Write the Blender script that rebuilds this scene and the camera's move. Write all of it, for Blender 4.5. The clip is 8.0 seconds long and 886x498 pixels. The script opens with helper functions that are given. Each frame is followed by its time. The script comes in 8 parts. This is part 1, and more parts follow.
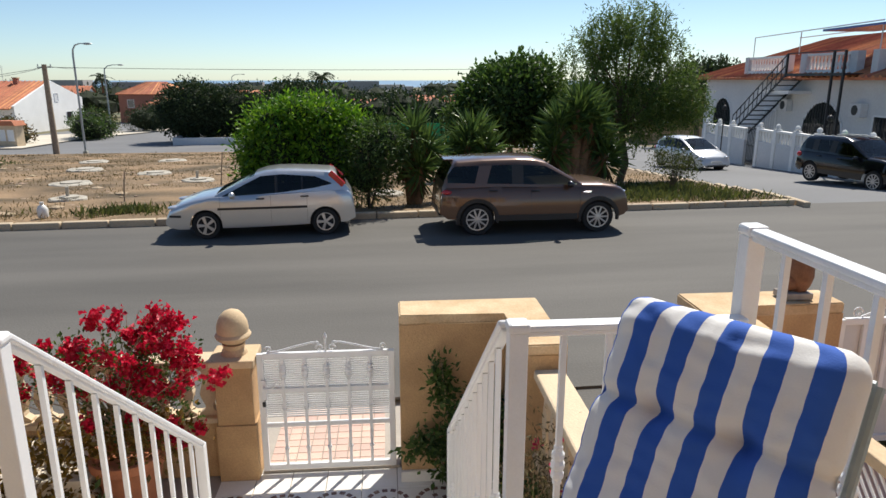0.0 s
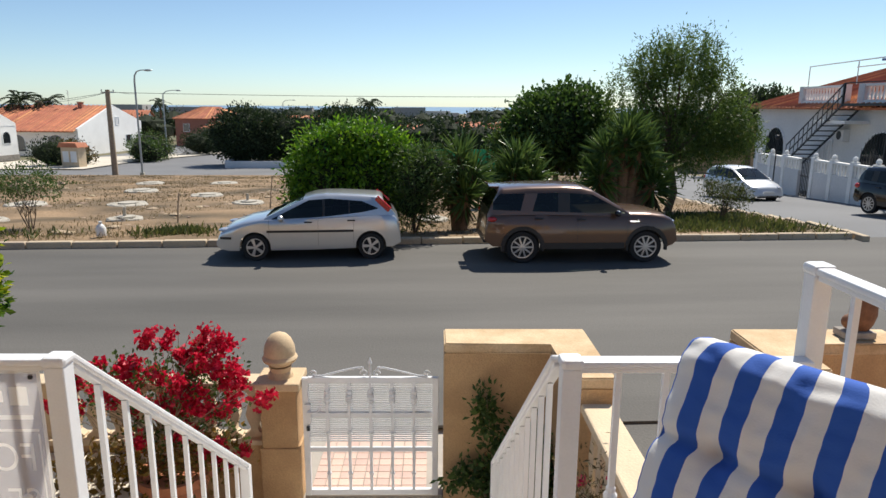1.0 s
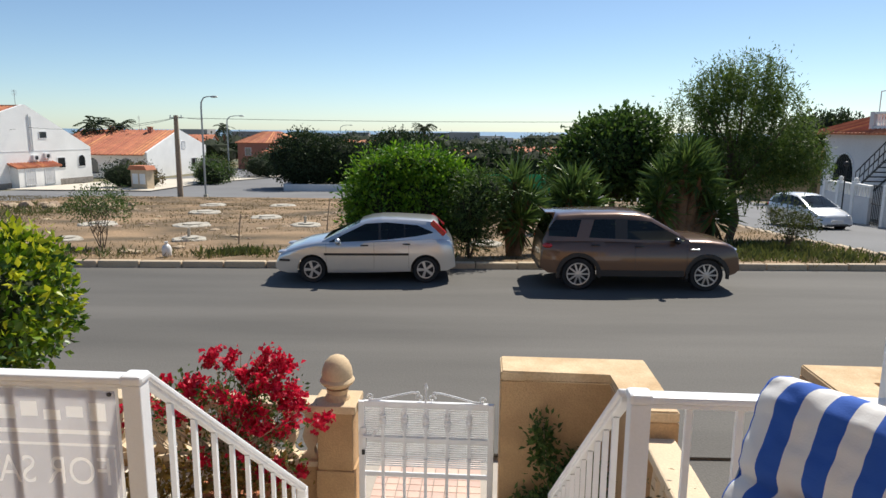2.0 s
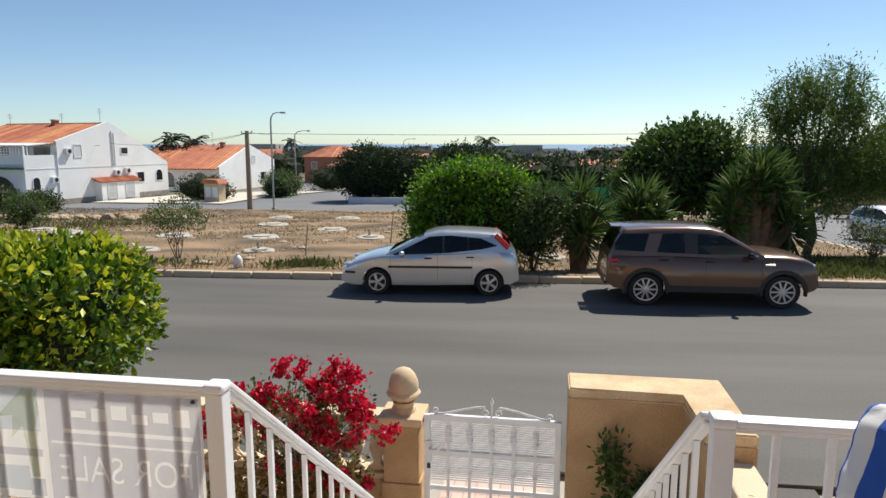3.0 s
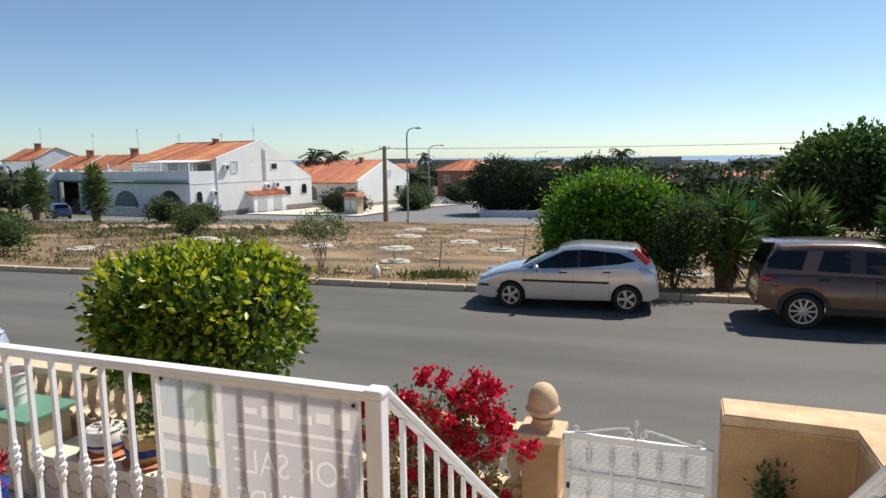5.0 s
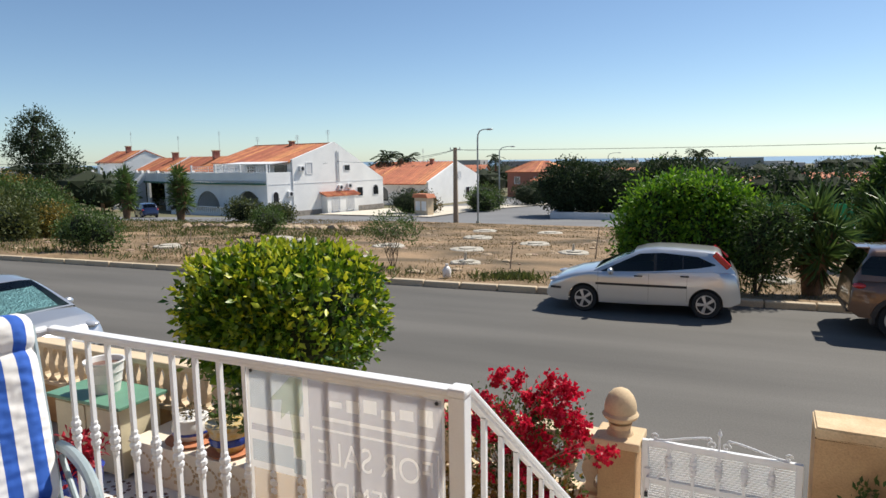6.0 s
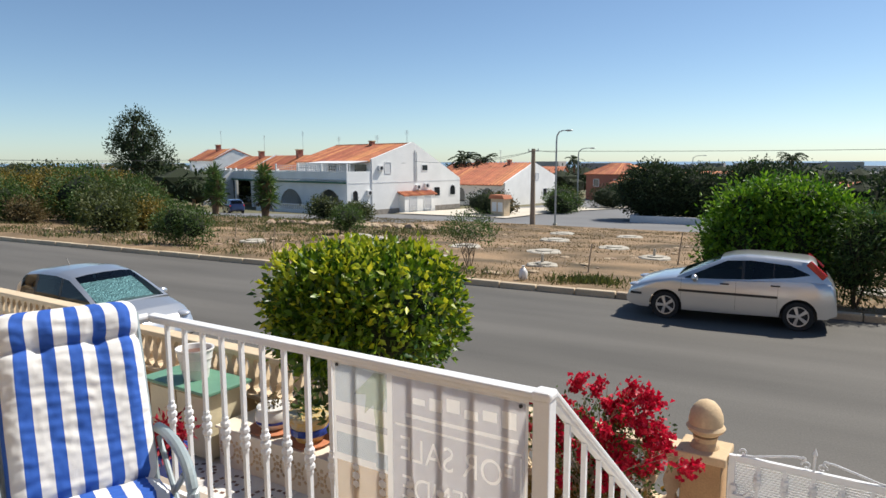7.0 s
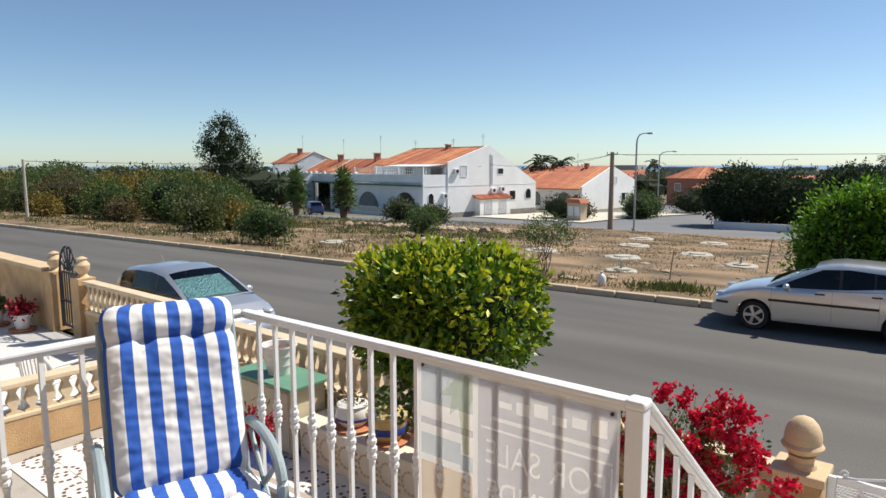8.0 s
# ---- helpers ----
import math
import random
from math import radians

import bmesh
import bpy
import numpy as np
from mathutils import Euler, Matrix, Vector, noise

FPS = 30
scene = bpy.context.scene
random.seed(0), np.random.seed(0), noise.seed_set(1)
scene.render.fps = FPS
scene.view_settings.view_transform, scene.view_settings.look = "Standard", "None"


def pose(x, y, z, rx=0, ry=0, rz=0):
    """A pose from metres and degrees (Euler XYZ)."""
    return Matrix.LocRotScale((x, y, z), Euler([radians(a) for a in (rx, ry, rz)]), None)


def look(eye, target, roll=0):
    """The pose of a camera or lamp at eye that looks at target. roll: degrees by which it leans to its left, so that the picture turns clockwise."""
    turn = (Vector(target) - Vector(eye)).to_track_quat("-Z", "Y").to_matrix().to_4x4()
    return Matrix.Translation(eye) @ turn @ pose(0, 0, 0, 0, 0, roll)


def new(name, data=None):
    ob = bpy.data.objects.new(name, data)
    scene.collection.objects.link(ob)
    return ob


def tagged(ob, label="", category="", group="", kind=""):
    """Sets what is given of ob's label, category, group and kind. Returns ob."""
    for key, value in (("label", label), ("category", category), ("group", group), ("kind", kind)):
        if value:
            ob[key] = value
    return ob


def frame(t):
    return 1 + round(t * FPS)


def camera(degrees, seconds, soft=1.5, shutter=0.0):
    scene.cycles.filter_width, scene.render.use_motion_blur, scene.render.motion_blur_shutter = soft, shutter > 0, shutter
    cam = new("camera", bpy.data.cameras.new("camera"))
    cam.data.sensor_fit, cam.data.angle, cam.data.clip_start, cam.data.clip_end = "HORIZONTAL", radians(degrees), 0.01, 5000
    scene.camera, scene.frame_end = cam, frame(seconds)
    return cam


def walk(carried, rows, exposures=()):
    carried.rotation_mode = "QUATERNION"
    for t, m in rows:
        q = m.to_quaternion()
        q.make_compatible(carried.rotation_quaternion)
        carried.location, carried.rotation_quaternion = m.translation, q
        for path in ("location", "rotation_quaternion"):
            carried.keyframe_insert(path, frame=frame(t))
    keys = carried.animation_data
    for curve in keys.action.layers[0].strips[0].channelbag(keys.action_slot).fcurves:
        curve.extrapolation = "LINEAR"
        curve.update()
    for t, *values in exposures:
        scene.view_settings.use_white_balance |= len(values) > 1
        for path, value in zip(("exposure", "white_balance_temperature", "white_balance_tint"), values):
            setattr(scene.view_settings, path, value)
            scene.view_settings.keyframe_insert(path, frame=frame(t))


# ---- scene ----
cam = camera(67.5, 8.0)
PATH = [
    (0, (0.524, 0.096, 3.23), (0.767, 2.018, 2.733), 0.0),
    (0.5, (0.508, 0.11, 3.237), (0.689, 2.048, 2.778), 0.3),
    (1, (0.487, 0.113, 3.249), (0.604, 2.064, 2.826), 0.4),
    (1.5, (0.463, 0.112, 3.258), (0.507, 2.074, 2.873), 0.5),
    (3, (0.389, 0.112, 3.274), (0.164, 2.074, 2.958), -0.0),
    (3.5, (0.369, 0.117, 3.274), (0.051, 2.067, 2.966), -0.3),
    (4, (0.345, 0.105, 3.279), (-0.072, 2.038, 2.982), -0.6),
    (4.5, (0.317, 0.107, 3.276), (-0.194, 2.02, 2.993), -0.6),
    (6, (0.227, 0.085, 3.263), (-0.573, 1.899, 2.995), -0.8),
    (6.5, (0.203, 0.076, 3.26), (-0.695, 1.843, 2.995), -0.5),
    (7, (0.1775, 0.072, 3.259), (-0.824, 1.785, 2.995), -0.2),
    (7.5, (0.149, 0.056, 3.254), (-0.945, 1.71, 2.994), -0.2),
    (8, (0.116, 0.05, 3.25), (-1.071, 1.64, 2.997), -0.1),
]
walk(cam, [(t, look(e, g, r)) for t, e, g, r in PATH])

# ---- light ----
SUN = Vector((0.34, 0.52, 0.79)).normalized()
world = bpy.data.worlds.new("sky")
scene.world = world
world.use_nodes = True
wn, wl = world.node_tree.nodes, world.node_tree.links
sky = wn.new("ShaderNodeTexSky")
sky.sky_type, sky.sun_disc = "NISHITA", False
sky.sun_elevation, sky.sun_rotation = math.asin(SUN.z), math.atan2(SUN.x, SUN.y)
sky.altitude, sky.air_density, sky.dust_density, sky.ozone_density = 0, 0.75, 0.25, 1.2
wn["Background"].inputs["Strength"].default_value = 0.095
cool = wn.new("ShaderNodeMix")
cool.data_type, cool.blend_type = "RGBA", "MULTIPLY"
cool.inputs["Factor"].default_value, cool.inputs["B"].default_value = 1.0, (0.91, 1.0, 1.04, 1)
wl.new(sky.outputs[0], cool.inputs["A"])
wl.new(cool.outputs["Result"], wn["Background"].inputs[0])
sun = new("sun", bpy.data.lights.new("sun", "SUN"))
sun.data.energy, sun.data.angle, sun.data.color = 5.0, radians(0.5), (1.0, 0.95, 0.86)
sun.matrix_world = look(SUN * 60, (0, 0, 0))
scene.view_settings.exposure = 0.3


# ---- helpers ----
def thing(name, label, category, loc=(0, 0, 0), rz=0.0, group="", kind=""):
    """An empty at the base of a thing, turned rz degrees about z."""
    ob = new(name)
    ob.empty_display_size = 0.1
    ob.matrix_basis = pose(*loc, 0, 0, rz)
    return tagged(ob, label, category, group, kind)


def part(name, bm, material, parent=None, label="", smooth=False):
    """Links a bmesh as one mesh object under a thing or a part."""
    me = bpy.data.meshes.new(name)
    bmesh.ops.recalc_face_normals(bm, faces=bm.faces)
    bm.to_mesh(me)
    bm.free()
    return mesh_part(name, me, material, parent, label, smooth)


def mesh_part(name, me, material, parent=None, label="", smooth=False):
    for m in (material if isinstance(material, (list, tuple)) else (material,)):
        if m and m.name not in me.materials:
            me.materials.append(m)
    if smooth:
        me.shade_smooth()
        me.set_sharp_from_angle(angle=radians(40))
    ob = new(name, me)
    if parent:
        ob.parent = parent
    if label:
        ob["label"] = label
    return ob


def raw(name, verts, faces, material, parent=None, label="", smooth=False):
    """A mesh straight from vertex and face lists."""
    me = bpy.data.meshes.new(name)
    me.from_pydata([tuple(v) for v in verts], [], faces)
    me.update()
    return mesh_part(name, me, material, parent, label, smooth)


def B():
    return bmesh.new()


def box(bm, x0, x1, y0, y1, z0, z1, bev=0.0):
    r = bmesh.ops.create_cube(bm, size=1, matrix=Matrix.LocRotScale(
        ((x0 + x1) / 2, (y0 + y1) / 2, (z0 + z1) / 2), None, (x1 - x0, y1 - y0, z1 - z0)))
    if bev:
        es = list({e for v in r["verts"] for e in v.link_edges})
        bmesh.ops.bevel(bm, geom=es, offset=bev, segments=2, affect="EDGES", profile=0.5)
    return bm


def obox(bm, m, sx, sy, sz, bev=0.0):
    """A box of that size about the origin of the pose m."""
    r = bmesh.ops.create_cube(bm, size=1, matrix=m @ Matrix.Diagonal((sx, sy, sz, 1)))
    if bev:
        es = list({e for v in r["verts"] for e in v.link_edges})
        bmesh.ops.bevel(bm, geom=es, offset=bev, segments=2, affect="EDGES", profile=0.5)
    return bm


def beam(bm, p0, p1, w, h, bev=0.0):
    """A bar of section w x h from p0 to p1, its height kept upright."""
    p0, p1 = Vector(p0), Vector(p1)
    d = p1 - p0
    x = d.normalized()
    up = Vector((0, 0, 1)) if abs(x.z) < 0.99 else Vector((0, 1, 0))
    y = up.cross(x).normalized()
    z = x.cross(y)
    m = Matrix((x, y, z)).transposed().to_4x4()
    m.translation = (p0 + p1) / 2
    return obox(bm, m, d.length, w, h, bev)


def tube(bm, pts, r, seg=8, r1=None):
    """A round tube along points, tapering from r to r1."""
    pts = [Vector(p) for p in pts]
    r1 = r if r1 is None else r1
    rings = []
    n = len(pts)
    ref = Vector((0, 0, 1))
    for i, p in enumerate(pts):
        d = (pts[min(i + 1, n - 1)] - pts[max(i - 1, 0)]).normalized()
        if abs(d.dot(ref)) > 0.95:
            ref = Vector((1, 0, 0))
        a = d.cross(ref).normalized()
        b = d.cross(a)
        rr = r + (r1 - r) * i / max(1, n - 1)
        rings.append([bm.verts.new(p + (a * math.cos(k * math.tau / seg) + b * math.sin(k * math.tau / seg)) * rr) for k in range(seg)])
    for i in range(n - 1):
        for k in range(seg):
            bm.faces.new((rings[i][k], rings[i][(k + 1) % seg], rings[i + 1][(k + 1) % seg], rings[i + 1][k]))
    bm.faces.new(rings[0][::-1])
    bm.faces.new(rings[-1])
    return bm


def lathe(bm, prof, c=(0, 0, 0), seg=20):
    """Turns a profile of (radius, height) about the upright through c."""
    rings = []
    for r, z in prof:
        rings.append([bm.verts.new((c[0] + r * math.cos(k * math.tau / seg), c[1] + r * math.sin(k * math.tau / seg), c[2] + z)) for k in range(seg)])
    for a, b in zip(rings, rings[1:]):
        for k in range(seg):
            bm.faces.new((a[k], a[(k + 1) % seg], b[(k + 1) % seg], b[k]))
    bm.faces.new(rings[0][::-1])
    bm.faces.new(rings[-1])
    return bm


def prism(bm, poly, y0, y1, m=None):
    """Extrudes an outline in x, z from y0 to y1."""
    m = m or Matrix()
    a = [bm.verts.new(m @ Vector((x, y0, z))) for x, z in poly]
    b = [bm.verts.new(m @ Vector((x, y1, z))) for x, z in poly]
    n = len(poly)
    for i in range(n):
        bm.faces.new((a[i], a[(i + 1) % n], b[(i + 1) % n], b[i]))
    bm.faces.new(a[::-1])
    bm.faces.new(b)
    return bm


def slab(bm, poly, z0, z1):
    """Extrudes an outline in x, y from z0 to z1."""
    a = [bm.verts.new((x, y, z0)) for x, y in poly]
    b = [bm.verts.new((x, y, z1)) for x, y in poly]
    n = len(poly)
    for i in range(n):
        bm.faces.new((a[i], a[(i + 1) % n], b[(i + 1) % n], b[i]))
    bm.faces.new(a[::-1])
    bm.faces.new(b)
    return bm


def lerp(tab, x):
    """Straight-line interpolation in a table of (x, value)."""
    if x <= tab[0][0]:
        return tab[0][1]
    for (a, va), (b, vb) in zip(tab, tab[1:]):
        if x <= b:
            return va + (vb - va) * (x - a) / (b - a)
    return tab[-1][1]


# ---- materials ----
def material(name, col, rough=0.7, metal=0.0, var=0.15, scale=3.0, fine=60.0, bump=0.15, dark=None, piece=0.0,
             island=0.0, spec=0.5, coat=0.0, bdist=0.01, stretch=None):
    """Colour with two scales of noise, roughness variation and a fine relief. piece, island: variation from piece to piece."""
    m = bpy.data.materials.new(name)
    m.use_nodes = True
    nt = m.node_tree
    nd, ln = nt.nodes, nt.links
    p = nd["Principled BSDF"]
    p.inputs["Roughness"].default_value, p.inputs["Metallic"].default_value = rough, metal
    p.inputs["Specular IOR Level"].default_value = spec
    p.inputs["Coat Weight"].default_value, p.inputs["Coat Roughness"].default_value = coat, 0.05
    tc = nd.new("ShaderNodeTexCoord")
    big, small = nd.new("ShaderNodeTexNoise"), nd.new("ShaderNodeTexNoise")
    for n, s, d in ((big, scale, 5), (small, fine, 3)):
        n.inputs["Scale"].default_value, n.inputs["Detail"].default_value = s, d
        ln.new(tc.outputs["Object"], n.inputs["Vector"])
    if stretch:
        mp = nd.new("ShaderNodeMapping")
        mp.inputs["Scale"].default_value = stretch
        ln.new(tc.outputs["Object"], mp.inputs["Vector"])
        ln.new(mp.outputs["Vector"], big.inputs["Vector"])
    ramp = nd.new("ShaderNodeMapRange")
    ramp.inputs["From Min"].default_value, ramp.inputs["From Max"].default_value = 0.3, 0.7
    ln.new(big.outputs["Fac"], ramp.inputs["Value"])
    mix = nd.new("ShaderNodeMix")
    mix.data_type = "RGBA"
    c = Vector(col)
    d = Vector(dark) if dark else c * (1 - var)
    mix.inputs["A"].default_value, mix.inputs["B"].default_value = (*d, 1), (*(c if dark else c * (1 + var * 0.5)), 1)
    ln.new(ramp.outputs["Result"], mix.inputs["Factor"])
    hsv = nd.new("ShaderNodeHueSaturation")
    val = nd.new("ShaderNodeMapRange")
    val.inputs["To Min"].default_value, val.inputs["To Max"].default_value = 1 - var * 0.6, 1 + var * 0.6
    val.inputs["From Min"].default_value, val.inputs["From Max"].default_value = 0.25, 0.75
    ln.new(small.outputs["Fac"], val.inputs["Value"])
    ln.new(mix.outputs["Result"], hsv.inputs["Color"])
    ln.new(val.outputs["Result"], hsv.inputs["Value"])
    out = hsv.outputs["Color"]
    if piece or island:
        src = nd.new("ShaderNodeObjectInfo").outputs["Random"] if piece else nd.new("ShaderNodeNewGeometry").outputs["Random Per Island"]
        amt = piece or island
        pm = nd.new("ShaderNodeMapRange")
        pm.inputs["To Min"].default_value, pm.inputs["To Max"].default_value = 1 - amt, 1 + amt
        ln.new(src, pm.inputs["Value"])
        h2 = nd.new("ShaderNodeHueSaturation")
        ln.new(out, h2.inputs["Color"])
        ln.new(pm.outputs["Result"], h2.inputs["Value"])
        hm = nd.new("ShaderNodeMapRange")
        hm.inputs["To Min"].default_value, hm.inputs["To Max"].default_value = 0.5 - amt * 0.06, 0.5 + amt * 0.06
        ln.new(src, hm.inputs["Value"])
        ln.new(hm.outputs["Result"], h2.inputs["Hue"])
        out = h2.outputs["Color"]
    ln.new(out, p.inputs["Base Color"])
    if bump:
        bp = nd.new("ShaderNodeBump")
        bp.inputs["Strength"].default_value, bp.inputs["Distance"].default_value = bump, bdist
        ln.new(small.outputs["Fac"], bp.inputs["Height"])
        ln.new(bp.outputs["Normal"], p.inputs["Normal"])
    return m


def leaf_material(name, col, col2, rough=0.45, trans=0.35, bias=1.0):
    """Leaves: colour from leaf to leaf, gloss, and light through the blade."""
    m = bpy.data.materials.new(name)
    m.use_nodes = True
    nd, ln = m.node_tree.nodes, m.node_tree.links
    p = nd["Principled BSDF"]
    geo = nd.new("ShaderNodeNewGeometry")
    mix = nd.new("ShaderNodeMix")
    mix.data_type = "RGBA"
    mix.inputs["A"].default_value, mix.inputs["B"].default_value = (*col, 1), (*col2, 1)
    pw = nd.new("ShaderNodeMath")
    pw.operation = "POWER"
    pw.inputs[1].default_value = bias
    ln.new(geo.outputs["Random Per Island"], pw.inputs[0])
    ln.new(pw.outputs[0], mix.inputs["Factor"])
    ln.new(mix.outputs["Result"], p.inputs["Base Color"])
    p.inputs["Roughness"].default_value = rough
    tr = nd.new("ShaderNodeBsdfTranslucent")
    ln.new(mix.outputs["Result"], tr.inputs["Color"])
    ms = nd.new("ShaderNodeMixShader")
    ms.inputs[0].default_value = trans
    ln.new(p.outputs[0], ms.inputs[1])
    ln.new(tr.outputs[0], ms.inputs[2])
    ln.new(ms.outputs[0], nd["Material Output"].inputs[0])
    return m


def glass_material(name, col=(0.75, 0.85, 0.85), rough=0.0):
    """Thin tinted glass: clear film with a mirror gloss."""
    m = bpy.data.materials.new(name)
    m.use_nodes = True
    nd, ln = m.node_tree.nodes, m.node_tree.links
    nd.remove(nd["Principled BSDF"])
    t, g, f, x = (nd.new("ShaderNode" + n) for n in ("BsdfTransparent", "BsdfGlossy", "Fresnel", "MixShader"))
    t.inputs[0].default_value = (*col, 1)
    g.inputs["Roughness"].default_value = 0.02 + rough
    f.inputs["IOR"].default_value = 1.45
    ln.new(f.outputs[0], x.inputs[0])
    ln.new(t.outputs[0], x.inputs[1])
    ln.new(g.outputs[0], x.inputs[2])
    ln.new(x.outputs[0], nd["Material Output"].inputs[0])
    return m


M_ASPH = material("asphalt", (0.112, 0.104, 0.092), 0.85, var=0.27, scale=0.8, fine=38, bump=0.45, stretch=(0.14, 1.0, 1.0))
M_ASPH2 = material("old_asphalt", (0.175, 0.175, 0.178), 0.9, var=0.14, scale=0.2, fine=30, bump=0.2)
M_GROUND = material("dry_ground", (0.20, 0.16, 0.09), 0.95, var=0.3, scale=0.05, fine=1.5, bump=0.2, dark=(0.08, 0.09, 0.04))
M_LOT = material("lot_soil", (0.32, 0.21, 0.115), 0.95, scale=0.38, fine=9, bump=0.6, var=0.3, dark=(0.075, 0.052, 0.024), bdist=0.05)
M_KERB = material("kerb_concrete", (0.54, 0.43, 0.30), 0.9, var=0.2, scale=1.5, fine=40, bump=0.3, piece=0.12)
M_CONC = material("concrete", (0.46, 0.42, 0.35), 0.9, var=0.2, scale=1.5, fine=30, bump=0.4)
M_STUCCO = material("tan_render", (0.60, 0.39, 0.20), 0.92, var=0.2, dark=(0.42, 0.26, 0.13), scale=2.6, fine=70, bump=0.55, bdist=0.012)
M_CAP = material("worn_pale_render", (0.70, 0.53, 0.33), 0.92, var=0.2, dark=(0.52, 0.35, 0.19), scale=4, fine=60, bump=0.5)
M_CREAM = material("cream_cast_stone", (0.61, 0.45, 0.275), 0.85, var=0.12, scale=3, fine=60, bump=0.3)
M_CREAM2 = material("pale_cast_stone", (0.66, 0.52, 0.35), 0.85, var=0.12, scale=3, fine=60, bump=0.3)
M_WHITE = material("white_gloss_paint", (0.80, 0.80, 0.80), 0.35, var=0.04, scale=6, fine=120, bump=0.05)
M_WALLW = material("white_render", (0.87, 0.86, 0.83), 0.9, var=0.07, scale=0.5, fine=8, bump=0.2)
M_WALLG = material("greyish_render", (0.66, 0.66, 0.66), 0.9, var=0.08, scale=0.5, fine=8, bump=0.2)
M_ROOF = material("terracotta_tiles", (0.55, 0.21, 0.10), 0.85, var=0.25, scale=0.8, fine=6, bump=0.3, island=0.25)
M_TERRA = material("terracotta_pot", (0.50, 0.19, 0.09), 0.8, var=0.15, scale=6, fine=60, bump=0.15)
M_TILEW = material("white_floor_tile", (0.78, 0.75, 0.70), 0.3, var=0.06, scale=4, fine=60, bump=0.05, piece=0.05)
M_TILEC = material("cream_wall_tile", (0.78, 0.70, 0.57), 0.4, var=0.08, scale=5, fine=60, bump=0.05)
M_MOSAIC = material("brown_mosaic", (0.19, 0.10, 0.07), 0.4, var=0.2, scale=6, fine=80, bump=0.1, island=0.3)
M_PINK = material("pink_paving", (0.62, 0.44, 0.36), 0.85, var=0.12, scale=3, fine=50, bump=0.25, piece=0.1)
M_GROUT = material("grout", (0.40, 0.36, 0.31), 0.95, var=0.1, scale=5, fine=50, bump=0.2)
M_DARKM = material("black_iron", (0.025, 0.025, 0.027), 0.5, metal=0.3, var=0.1, bump=0.05)
M_STEEL = material("galvanised_steel", (0.42, 0.43, 0.43), 0.5, metal=0.5, var=0.1, bump=0.05)
M_WOOD = material("weathered_wood", (0.36, 0.28, 0.20), 0.9, var=0.25, scale=6, fine=50, bump=0.4)
M_BARK = material("bark", (0.14, 0.10, 0.07), 0.95, var=0.3, scale=6, fine=30, bump=0.8, bdist=0.03)
M_YBARK = material("yucca_bark", (0.26, 0.15, 0.08), 0.95, var=0.3, scale=6, fine=30, bump=0.8, bdist=0.03)
# near-black: the shade deep inside crowns put into the colour
M_CORE = material("crown_shade", (0.018, 0.026, 0.008), 1.0, var=0.3, scale=4, fine=20, bump=0.5)
M_STRAW = material("dry_stalks", (0.45, 0.36, 0.20), 0.95, var=0.2, island=0.3, bump=0)
M_STONE = material("pale_stones", (0.42, 0.31, 0.21), 0.95, var=0.15, scale=5, fine=30, bump=0.5, island=0.2)
M_PEBBLE = material("white_pebbles", (0.75, 0.73, 0.69), 0.8, var=0.1, island=0.1)
M_TYRE = material("tyre_rubber", (0.018, 0.018, 0.019), 0.8, var=0.15, bump=0.1)
M_RIM = material("alloy_rim", (0.62, 0.62, 0.63), 0.3, metal=0.8, var=0.05, bump=0)
M_PLASTIC = material("black_plastic", (0.02, 0.02, 0.022), 0.45, var=0.1, bump=0.05)
M_SEAT = material("car_seat_cloth", (0.05, 0.05, 0.055), 0.9, var=0.1, bump=0.1)
M_SILVER = material("silver_paint", (0.62, 0.625, 0.63), 0.28, metal=0.75, var=0.02, bump=0, coat=0.8)
M_BROWN = material("bronze_brown_paint", (0.12, 0.062, 0.036), 0.3, metal=0.45, var=0.02, bump=0, coat=1.0)
M_BLACKP = material("black_paint", (0.006, 0.006, 0.008), 0.12, var=0.02, bump=0, coat=0.25)
M_PEARL = material("white_silver_paint", (0.74, 0.75, 0.76), 0.3, metal=0.3, var=0.02, bump=0, coat=0.8)
M_BLUEP = material("dark_blue_paint", (0.02, 0.03, 0.09), 0.2, var=0.02, bump=0, coat=1.0)
M_REDL = material("red_lamp_plastic", (0.55, 0.015, 0.01), 0.15, var=0.03, bump=0, coat=1.0)
M_FOIL = material("sunshade_foil", (0.24, 0.32, 0.35), 0.4, metal=0.4, var=0.25, scale=9, fine=22, bump=0.9, bdist=0.03)
M_LAMP = material("clear_lamp_plastic", (0.75, 0.76, 0.78), 0.1, metal=0.5, var=0.03, bump=0, coat=1.0)
M_CHAIR = material("grey_green_frame", (0.30, 0.36, 0.38), 0.4, var=0.06, bump=0.05)
M_GREENTOP = material("green_painted_top", (0.13, 0.28, 0.19), 0.5, var=0.1, scale=4, fine=60, bump=0.1)
M_BEIGE = material("cream_cabinet", (0.62, 0.55, 0.38), 0.6, var=0.08, scale=4, bump=0.05)
M_BLUEGL = material("blue_glaze", (0.03, 0.06, 0.30), 0.15, var=0.2, scale=20, bump=0.02)
M_YELGL = material("yellow_glaze", (0.62, 0.38, 0.07), 0.2, var=0.2, scale=14, bump=0.02, dark=(0.50, 0.45, 0.32))
M_CERW = material("white_ceramic", (0.78, 0.76, 0.72), 0.2, var=0.05, bump=0.02)
M_SAND = material("light_stone_paving", (0.62, 0.56, 0.46), 0.9, var=0.12, scale=0.6, fine=12, bump=0.2)
M_WATER = material("sea_water", (0.16, 0.26, 0.36), 0.35, var=0.08, scale=0.01, fine=0.2, bump=0.02)
